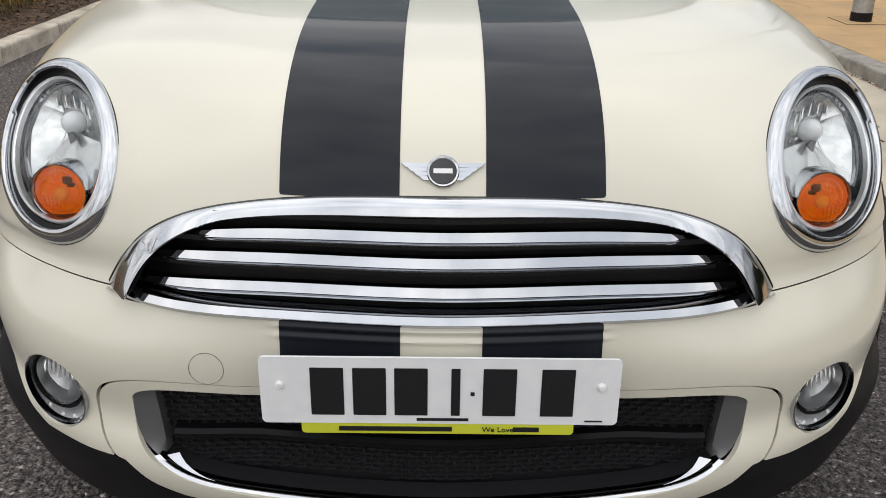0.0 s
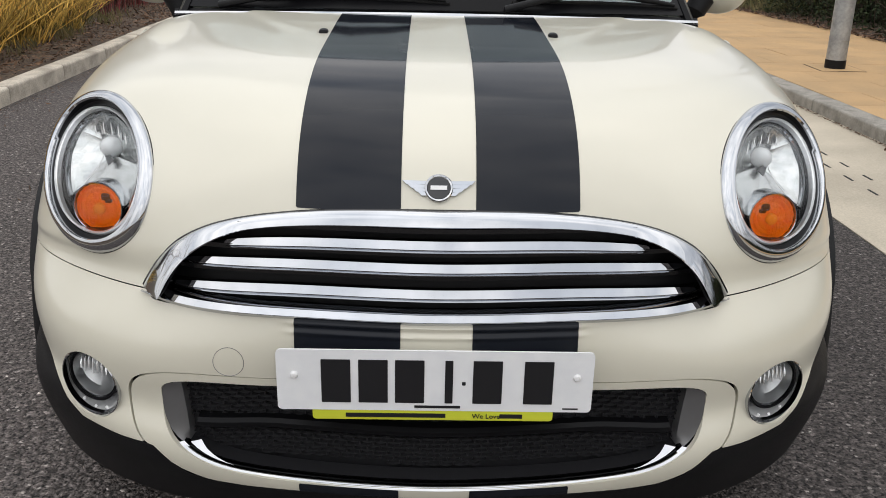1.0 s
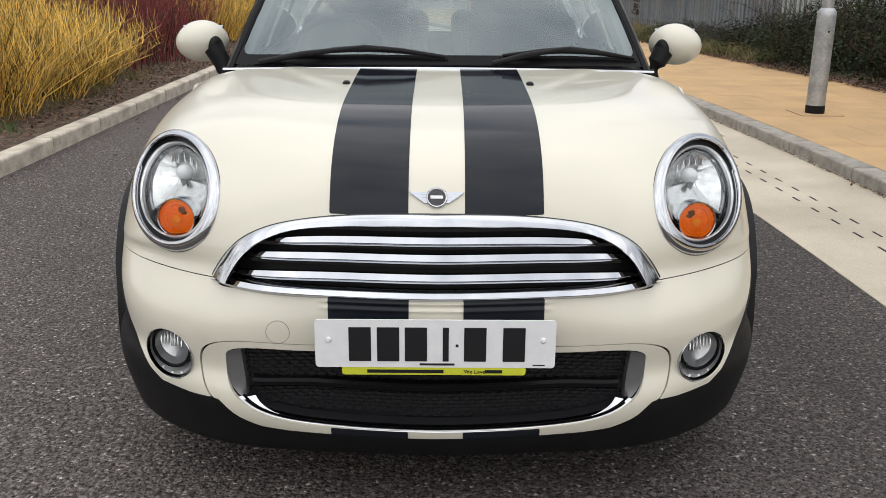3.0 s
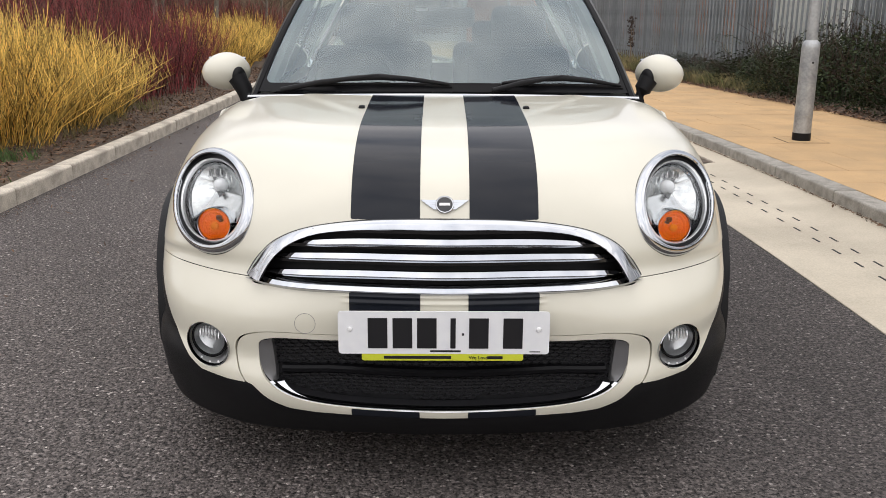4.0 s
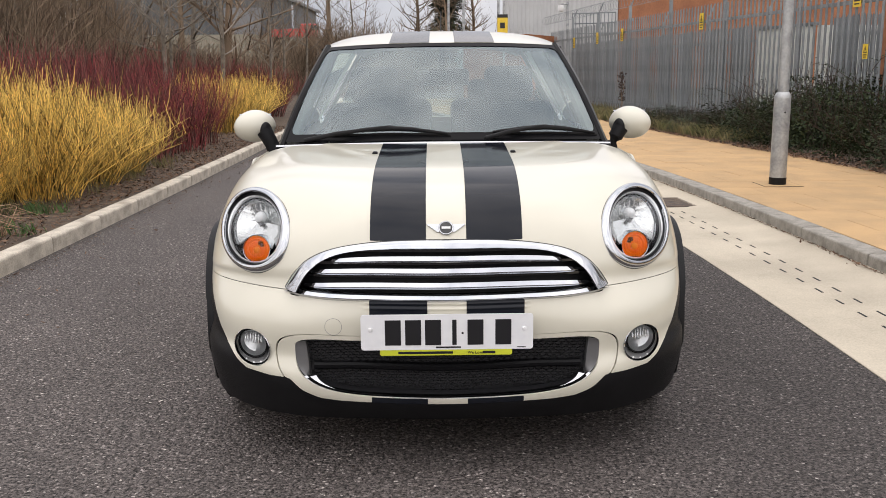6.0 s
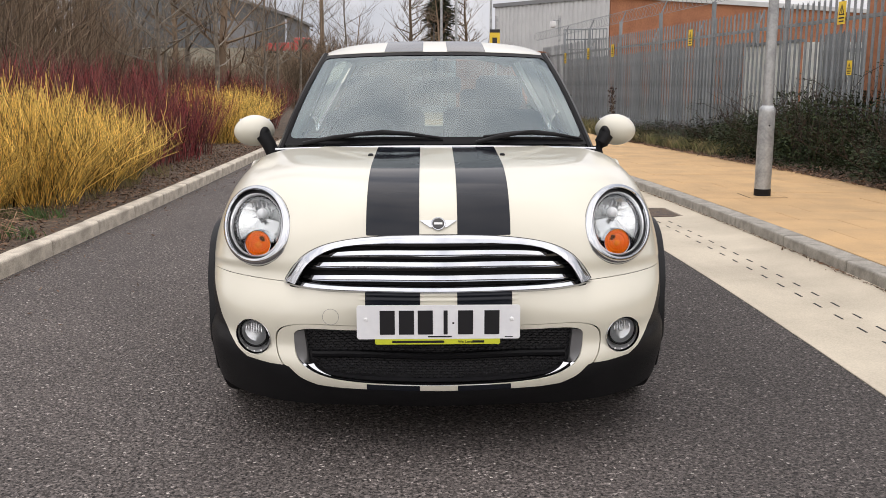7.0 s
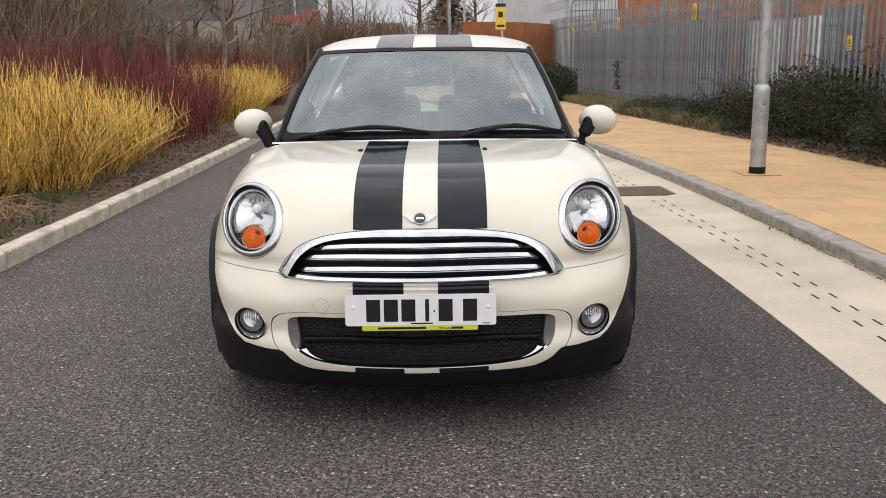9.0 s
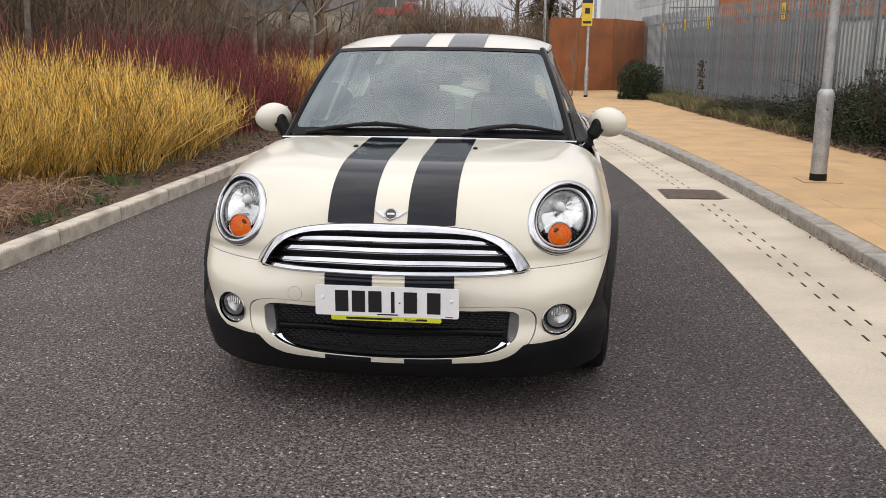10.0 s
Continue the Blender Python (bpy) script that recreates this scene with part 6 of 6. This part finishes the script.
def litter(name, label, spots, seed, size):
    r = random.Random(seed)
    verts, faces = [], []
    for x, y, z in spots:
        s, t = Vector((r.gauss(0, 1), r.gauss(0, 1), r.gauss(0, 0.3))).normalized(), Vector((r.gauss(0, 1), r.gauss(0, 1), r.gauss(0, 0.3))).normalized()
        l = size * r.uniform(0.5, 1.4)
        c = Vector((x, y, z + l * 0.35))
        b = len(verts)
        verts += [tuple(c - s * l), tuple(c + t * l * 0.4), tuple(c + s * l + Vector((0, 0, l * 0.3))), tuple(c - t * l * 0.4)]
        faces += [(b, b + 1, b + 2), (b, b + 2, b + 3)]
    return tagged(part(name, mesh_of(verts, faces), DEADLEAF), label, "leaf litter", kind="stuff")


litter("leaf_litter", "brown dead leaves and bark chips on the mulch", [(-2.9 - abs(r.gauss(0, 0.7)), r.uniform(1, 16), 0.095) for _ in range(9500)], 5, 0.022)
litter("leaf_litter", "brown dead leaves under the evergreen shrubs", [(pavement_edge(y) - 0.02 + abs(r.gauss(0, 0.28)), y, 0.125) for y in (r.uniform(2, 16) for _ in range(5200))], 6, 0.03)
litter("gutter_grit", "dark grit and crumbs of earth along the kerb", [(-2.70 + abs(r.gauss(0, 0.10)), r.uniform(-1, 13), 0.0) for _ in range(1500)], 8, 0.007)
litter("kerb_dirt", "dark crumbs along the foot of the grey kerb", [(2.572 - bend(y) - abs(r.gauss(0, 0.012)), y, 0.042) for y in (r.uniform(-1, 16) for _ in range(4200))], 18, 0.008)
litter("road_debris", "bits of bark and stone strewn on the asphalt near the kerb", [(-2.62 + abs(r.gauss(0, 0.35)), r.uniform(0.5, 9), 0.0) for _ in range(75)], 19, 0.020)
litter("gutter_leaves", "a few dead leaves in the gutter", [(2.57 - bend(y) - abs(r.gauss(0, 0.025)), y, 0.044) for y in (2.55 + abs(r.gauss(0, 0.5)) for _ in range(50))] + [(-2.68 + abs(r.gauss(0, 0.06)), r.uniform(0, 12), 0.002) for _ in range(190)], 7, 0.014)

bare_tree("thin leafless sapling in front of the rust panels", 1.32, 21.2, 0.1, 190, 2.5, 0.018, group="saplings")

# ---- lamp post and fence ----
def lamp_post(label, x, y, z, tall):
    ob = thing("lamp_post", label, "lamp post", at=(x, y, z))
    part("base_band", turned([(0, 0.0), (0, 0.079), (0.07, 0.079), (0.07, 0.077)], (0, 0, 0), (0, 0, 1), 32), PLASTIC, ob, "black band at the foot")
    part("lower_tube", turned([(0.0, 0.076), (0.805, 0.076), (0.835, 0.074), (0.858, 0.060), (0.868, 0.048)], (0, 0, 0), (0, 0, 1), 40), POST_STEEL, ob)
    part("upper_tube", turned([(0.84, 0.048), (tall * 0.6, 0.043), (tall, 0.036), (tall, 0.0)], (0, 0, 0), (0, 0, 1), 32), POST_STEEL, ob)
    rows = [[(rr * math.sin(a), -rr * math.cos(a), zz) for a in np.linspace(-0.75, 0.75, 13)] for zz, rr in ((0.22, 0.0765), (0.221, 0.0815), (0.72, 0.0815), (0.721, 0.0765))]
    part("access_door", strip(rows), POST_STEEL, ob, "flush steel access door")
    part("lock", turned([(0, 0.0), (0, 0.009), (0.004, 0.008), (0.004, 0)], (0.0, -0.0815, 0.68), (0, -1, 0), 12), PLASTIC, ob)
    return ob


lamp_post("galvanised steel lamp post standing on the buff pavement", 3.20, 5.86, 0.12, 6.0)
part("lantern", box(-0.7, -0.1, -0.12, 0.12, 5.95, 6.05, 0.03), POST_STEEL, bpy.data.objects["lamp_post"])


def pale(width, height):
    """One upright of a palisade fence: a ridged strip with a split pointed head."""
    prof = ((-0.5, 0.010), (-0.28, 0.010), (-0.15, -0.006), (0.15, -0.006), (0.28, 0.010), (0.5, 0.010))
    verts, faces = [], []
    for zz, top in ((0.04, 0), (height - 0.07, 0), (height, 1)):
        for k, (a, d) in enumerate(prof):
            q = a * width
            zq = zz - (0.055 if top and k in (2, 3) else 0.0)
            verts.append((d, q * (0.55 if top and k in (0, 5) else 1), zq))
    for i in range(2):
        for k in range(5):
            faces.append((i * 6 + k, i * 6 + k + 1, (i + 1) * 6 + k + 1, (i + 1) * 6 + k))
    return mesh_of(verts, faces)


def fence_x(y):
    return 6.5 - 0.1 * y


def fence(name, label, spots, height, mat, pitch=0.155, start=0.0, width=0.068, group=""):
    """A palisade from point to point, with a post at each, rails, pales and a strut for wire above."""
    me = pale(width, height)
    me.materials.append(mat)
    for k, ((xa, ya), (xb, yb)) in enumerate(zip(spots, spots[1:])):
        run = math.hypot(xb - xa, yb - ya)
        turn = math.degrees(math.atan2(-(xb - xa), yb - ya))
        ob = thing(name, label, "fence", group, (xa, ya, start), turn)
        part("fence_post", box(0.01, 0.075, -0.03, 0.03, 0, height + 0.28, 0.004), mat, ob)
        part("strut", tube([(0.04, 0, height + 0.26), (0.16, 0, height + 0.52)], 0.016, 6), mat, ob)
        for zz in (0.35, height - 0.32):
            part("rail", box(0.008, 0.048, 0, run, zz - 0.025, zz + 0.025), mat, ob)
        n = int(run / pitch)
        for j in range(n):
            p = part("pale", me, None, ob)
            p.location = (-0.004, (j + 0.5) * run / n, 0)


spots = [(fence_x(y), y) for y in np.arange(-5.25, 29.5, 2.75)]
fence("palisade_fence", "grey galvanised steel palisade fence panel behind the shrubs", spots, 2.36, STEEL, pitch=0.15, width=0.068, group="palisade fence panels")
# wire coils along the top
verts, faces = [], []
pts = []
for k in range(2232):
    y = -5.246 + k * 0.0155
    w = k * 0.42
    pts.append((fence_x(y) + 0.14 + 0.13 * math.cos(w), y, 2.77 + 0.13 * math.sin(w)))
tube_into(verts, faces, pts, [0.004] * len(pts), 3)
tagged(part("wire_coil", mesh_of(verts, faces), STEEL), "coil of galvanised security wire along the fence top", "wire")


def fence_sign(y, z, w, h):
    """A yellow warning plate with a black triangle outline and bars for its small print."""
    ob = thing("warning_sign", "small yellow warning sign with black triangle on the fence", "sign", "warning signs on the fence", (fence_x(y) - 0.022, y, z), math.degrees(math.atan(0.1)))
    part("sign_plate", box(-0.004, 0.0, -w / 2, w / 2, -h / 2, h / 2), YELLOW, ob)
    bm = bmesh.new()
    outer = [(0, h * 0.38), (-w * 0.38, -h * 0.10), (w * 0.38, -h * 0.10)]
    inner = [(a * 0.68, b * 0.68 + h * 0.03) for a, b in outer]
    o = [bm.verts.new((-0.0065, a, b)) for a, b in outer]
    i_ = [bm.verts.new((-0.0065, a, b)) for a, b in inner]
    for k in range(3):
        q = (k + 1) % 3
        bm.faces.new((o[k], o[q], i_[q], i_[k]))
    part("triangle", bm, INK, ob)
    part("mark", box(-0.0065, -0.003, -w * 0.05, w * 0.05, -h * 0.02, h * 0.2), INK, ob)
    part("sign_bar", box(-0.0065, -0.003, -w * 0.36, w * 0.36, -h * 0.26, -h * 0.19), INK, ob)
    part("sign_bar", box(-0.0065, -0.003, -w * 0.30, w * 0.30, -h * 0.40, -h * 0.34), INK, ob)


for y, z in ((9.6, 2.12), (14.9, 2.05), (19.9, 1.98), (22.1, 1.97), (24.6, 1.92)):
    fence_sign(y, z, 0.19, 0.30)
fence_sign(9.32, 1.39, 0.12, 0.19)
# a second, lower palisade and a pale enclosure behind the fence
for y0, y1 in ((6.0, 12.1), (14.4, 28.5)):
    spots = [(fence_x(y) + 1.0, y) for y in np.linspace(y0, y1, 3 if y0 < 10 else 6)]
    fence("inner_palisade", "lower grey steel palisade behind the main fence", spots, 2.0, STEEL, 0.15, 0.0, 0.142, "inner palisade panels")


def ribbed_wall(length, height, pitch, depth):
    verts, faces = [], []
    x = 0.0
    while x < length:
        for q, d in ((0, 0), (0.35, 0), (0.5, depth), (0.85, depth)):
            verts += [(x + q * pitch, -d, 0), (x + q * pitch, -d, height)]
        x += pitch
    for i in range(len(verts) // 2 - 1):
        faces.append((2 * i, 2 * i + 2, 2 * i + 3, 2 * i + 1))
    return mesh_of(verts, faces)


kiosk = thing("steel_enclosure", "pale grey ribbed steel enclosure behind the fence", "enclosure", at=(fence_x(14.3) + 0.8, 14.3, 0), turn=-84)
part("front_panel", ribbed_wall(2.05, 1.85, 0.14, 0.03), STEEL_PALE, kiosk)
w = part("end_panel", ribbed_wall(1.6, 1.85, 0.14, 0.03), STEEL_PALE, kiosk)
w.rotation_euler, w.location = (0, 0, math.radians(90)), (2.1, 0, 0)
part("top_rail", box(-0.05, 2.15, -0.05, 0.02, 1.85, 1.90), STEEL, kiosk)
pier = thing("brick_pier", "orange brick gate pier behind the fence", "pier", at=(6.15, 9.75, 0))
part("shaft", box(0, 0.45, 0, 0.45, 0, 2.7, 0.006), BRICK, pier)
part("cap", box(-0.03, 0.48, -0.03, 0.48, 2.7, 2.78, 0.01), CLADDING, pier)

# rust panels closing the end of the pavement
hoarding = thing("rust_wall", "tall rust-brown panelled wall at the end of the pavement", "wall")
for k, ((xa, ya), (xb, yb)) in enumerate((((0.74, 23.66), (1.55, 24.2)), ((1.55, 24.2), (2.6, 24.9)), ((2.6, 24.9), (3.25, 26.3)), ((3.25, 26.3), (3.9, 27.7)))):
    run, turn = math.hypot(xb - xa, yb - ya), math.degrees(math.atan2(yb - ya, xb - xa))
    p = part("panel", box(0.004, run - 0.004, -0.03, 0.03, 0, 2.12), RUST, hoarding)
    p.matrix_world = pose(xa, ya, 0.08, 0, 0, turn)
# sign on a post
sp = thing("sign_post", "yellow notice on a grey post at the pavement's end", "sign", at=(1.66, 20.6, 0.11))
part("post", turned([(0, 0), (0, 0.05), (0.75, 0.05), (0.8, 0.032), (2.75, 0.032), (2.75, 0)], (0, 0, 0), (0, 0, 1), 16), POST_STEEL, sp)
part("foot_band", turned([(0, 0.0505), (0.06, 0.0505)], (0, 0, 0), (0, 0, 1), 16), PLASTIC, sp)
part("notice", box(-0.17, 0.09, -0.05, -0.04, 1.78, 2.42, 0.004), YELLOW, sp)
part("notice_head", box(-0.17, 0.09, -0.054, -0.051, 2.34, 2.42), INK, sp)
part("notice_mark", box(-0.10, 0.02, -0.054, -0.051, 2.08, 2.22), INK, sp)
part("notice_bar", box(-0.14, 0.06, -0.054, -0.051, 1.84, 1.90), INK, sp)

# ---- far buildings ----
hall = thing("warehouse", "pale ribbed metal warehouse with an orange brick wing behind the fence", "building", at=(3.7, 50, 0))
w = part("clad_wall", ribbed_wall(8.0, 5.4, 0.30, 0.05), CLADDING, hall, "pale ribbed cladding")
w.rotation_euler = (0, 0, math.radians(-48))
w = part("clad_end", ribbed_wall(14, 5.4, 0.30, 0.05), CLADDING, hall)
w.rotation_euler = (0, 0, math.radians(60))
w = part("roof_edge", box(-0.05, 8.0, -0.12, 0.1, 5.4, 5.6), ROOFGREY, hall)
w.rotation_euler = (0, 0, math.radians(-48))
w = part("brick_wing", box(0, 26, -0.1, 8, 0, 5.4), BRICK, hall, "orange brick wing")
w.matrix_local = pose(5.36, -5.95, 0, 0, 0, 31)
w = part("brick_roof", box(-0.1, 26.2, -0.25, 8, 5.4, 5.65), CLADDING, hall)
w.matrix_local = pose(5.36, -5.95, 0, 0, 0, 31)
shed = thing("shed", "dark grey metal shed with a sloping roof on the bank", "building", at=(-38.5, 98, 4.6))
SLOPE = 0.31
bm = bmesh.new()
a = [bm.verts.new(p) for p in ((-0.3, -0.4, 11.0), (23.4, -0.4, 11.0 - 23.7 * SLOPE), (23.4, 20, 11.0 - 23.7 * SLOPE), (-0.3, 20, 11.0), (-0.3, -0.4, 11.3), (23.4, -0.4, 11.3 - 23.7 * SLOPE), (23.4, 20, 11.3 - 23.7 * SLOPE), (-0.3, 20, 11.3))]
for f in ((3, 2, 1, 0), (4, 5, 6, 7), (0, 1, 5, 4), (1, 2, 6, 5), (2, 3, 7, 6), (3, 0, 4, 7)):
    bm.faces.new([a[k] for k in f])
part("roof", bm, ROOFGREY, shed)
verts, faces = [], []
for k in range(60):
    x = k * 23 / 60
    for q, d in ((0, 0), (0.19, 0.06)):
        verts += [(x + q, -d, 0), (x + q, -d, 10.95 - (x + q) * SLOPE)]
for k in range(len(verts) // 2 - 1):
    faces.append((2 * k, 2 * k + 2, 2 * k + 3, 2 * k + 1))
part("wall", mesh_of(verts, faces), SHED, shed)
part("end_wall", mesh_of([(23, 0, 0), (23, 19, 0), (23, 19, 3.8), (23, 0, 3.8)], [(0, 1, 2, 3)]), SHED, shed)
part("door", box(15.5, 19.5, -0.12, -0.07, 0, 3.2), ROOFGREY, shed)
house = thing("brick_house", "far brick house with a grey roof among trees", "building", at=(-7.2, 96, 0))
part("wall", box(0, 3.0, 0, 5, 0, 4.2), BRICK, house)
part("roof", box(-0.2, 3.2, -0.2, 5.2, 4.2, 4.55, 0.05), ROOFGREY, house)
for k in range(2):
    part("window", box(0.6 + k * 1.35, 1.3 + k * 1.35, -0.03, 0.02, 2.9, 3.7), GLOSSBLACK, house)
lorry = thing("lorry", "red lorry parked far off on the bank", "lorry", at=(-14.0, 90, 3.85), turn=-20)
part("cab", box(1.0, 2.6, -1.0, 1.0, 0.5, 2.3, 0.15), RED, lorry)
part("windscreen", box(1.5, 2.65, -0.95, 0.95, 1.45, 2.1, 0.05), GLOSSBLACK, lorry)
part("bed", box(-3.4, 0.9, -1.1, 1.1, 0.7, 1.7, 0.06), RED, lorry)
for x in (-2.6, 1.8):
    for s in (-1, 1):
        part("wheel", turned([(-0.14, 0), (-0.14, 0.42), (0.14, 0.42), (0.14, 0)], (x, s * 0.95, 0.42), (0, 1, 0), 20), RUBBER, lorry)
lorry.scale = (0.78, 0.78, 0.78)
# distant trees and lamp columns
for k, (x, y, h, rad) in enumerate(((-1.5, 70, 9.5, 0.2), (1.0, 64, 7.0, 0.15), (-14, 48, 9, 0.18), (-5.5, 40, 5.5, 0.09), (-7.2, 36, 5.5, 0.08), (3.0, 75, 9, 0.2), (-18, 40, 9, 0.18), (-22, 34, 9, 0.18), (-4.0, 46, 5.0, 0.08))):
    bare_tree("distant leafless tree against the pale sky", x, y, land(x, y) if y < 60 else 0.5, 300 + k, h, rad, mat=BROWN_STEM, group="distant trees", depth=3)
conifer = thing("conifer", "dark distant conifer against the pale sky", "tree", at=(0.7, 68, 0.5))
part("trunk", tube([(0, 0, 0), (0, 0, 9)], [0.25, 0.05], 8), BARK, conifer)
r = random.Random(2)
verts, faces = [], []
for _ in range(3600):
    zz = r.uniform(1.5, 10)
    rad = 2.0 * (1 - (zz - 1.5) / 11) * r.uniform(0.2, 1.0) * (1 + 0.35 * math.sin(zz * 2.4))
    w = r.uniform(0, 6.28)
    c = Vector((rad * math.cos(w), rad * math.sin(w), zz))
    d = Vector((math.cos(w), math.sin(w), -0.25)).normalized() * 0.42
    s = Vector((-math.sin(w), math.cos(w), 0)) * 0.16
    b = len(verts)
    verts += [tuple(c - d), tuple(c + s), tuple(c + d), tuple(c - s)]
    faces += [(b, b + 1, b + 2), (b, b + 2, b + 3)]
part("crown", mesh_of(verts, faces), LEAF, conifer)
for x, y, h in ((0.6, 46, 7.5), (1.38, 46, 9.0), (3.2, 46, 9.0)):
    ob = thing("lamp_column", "thin distant street lamp column", "street lamp", "distant lamp columns", (x, y, 0))
    part("column", tube([(0, 0, 0), (0, 0, h)], [0.08, 0.05], 8), POST_STEEL, ob)
    part("lantern", box(-0.9, 0.0, -0.1, 0.1, h - 0.1, h + 0.03, 0.02), POST_STEEL, ob)
pole = thing("telegraph_pole", "dark wooden telegraph pole far off", "pole", at=(-7.3, 60, 1.0))
part("pole", tube([(0, 0, 0), (0, 0, 9)], [0.16, 0.12], 10), BROWN_STEM, pole)

# trees and scrub that close the road behind, seen only mirrored in the chrome and glass
for k, (x, y, h, rad) in enumerate(((-9, -13, 7, 0.1), (-6.5, -16, 8, 0.12), (-11, -6, 7, 0.1), (-3.5, -19, 7.5, 0.1), (9.5, -12, 7, 0.1), (12, -5, 7.5, 0.1), (6.5, -17, 8, 0.11), (-12, 1, 7, 0.1))):
    bare_tree("leafless roadside tree behind the parked car's front", x, y, 0, 500 + k, h, rad, mat=BROWN_STEM, group="trees behind the road")
verts, faces = [], []
r = random.Random(55)
for _ in range(2600):
    w = r.uniform(math.pi * 0.98, math.pi * 2.02)
    d = r.uniform(11, 17)
    x, y, h = d * math.cos(w), d * math.sin(w) - 2, r.uniform(0.5, 1.7)
    if abs(x) < 5:
        continue
    e = (x + r.gauss(0, 0.3), y + r.gauss(0, 0.3), h)
    tube_into(verts, faces, [(x, y, -0.03), ((x + e[0]) / 2, (y + e[1]) / 2, h * 0.55), e], [0.03, 0.03, 0.01], 3)
tagged(part("roadside_scrub", mesh_of(verts, faces), BROWN_STEM), "bare brown scrub along the road behind", "scrub", kind="stuff")

# a dead dock stalk at the fence foot
dock = thing("dock_stalk", "dead brown dock stalk at the fence foot", "plant", at=(3.83, 16.5, 0.12))
r = random.Random(14)
verts, faces = [], []
for k in range(3):
    e = Vector((r.gauss(0, 0.06), r.gauss(0, 0.06), r.uniform(0.7, 0.95)))
    tube_into(verts, faces, [Vector((0, 0, 0)), e * 0.5, e], [0.008, 0.006, 0.003], 4)
part("stalk", mesh_of(verts, faces), BROWN_STEM, dock)
verts, faces = [], []
for k in range(160):
    c = Vector((r.gauss(0, 0.035), r.gauss(0, 0.035), r.uniform(0.40, 1.0)))
    d = Vector((r.gauss(0, 1), r.gauss(0, 1), r.gauss(0, 1))).normalized() * 0.025
    q = d.orthogonal() * 0.6
    b = len(verts)
    verts += [tuple(c - d), tuple(c + q), tuple(c + d), tuple(c - q)]
    faces += [(b, b + 1, b + 2), (b, b + 2, b + 3)]
tagged(part("seed_head", mesh_of(verts, faces), DARKSEED, dock), kind="stuff")
# camera on a pole and steel railing in the yard
mast = thing("camera_mast", "white security camera on a grey pole in the yard", "security camera", at=(5.7, 38, -0.5))
part("mast", tube([(0, 0, 0), (0, 0, 4.6)], [0.07, 0.06], 10), POST_STEEL, mast)
part("camera_dome", turned([(0.0, 0.0), (0.0, 0.13), (-0.16, 0.15), (-0.26, 0.10), (-0.30, 0.0)], (-0.3, -0.1, 4.35), (0, 0, 1), 16), WHITE, mast)
part("bracket", tube([(0, 0, 4.4), (-0.3, -0.1, 4.4)], 0.03, 8), POST_STEEL, mast)
railing = thing("yard_railing", "galvanised railing on a ramp in the yard", "railing", at=(6.2, 40, 2.4))
for k in range(13):
    part("baluster", tube([(k * 0.15, -k * 0.083, -2.45), (k * 0.15, -k * 0.083, 1.2)], 0.02, 6), STEEL, railing)
for zz in (0.3, 0.75, 1.2):
    part("handrail", tube([(0, 0, zz), (1.8, -1.0, zz)], 0.03, 6), STEEL, railing)
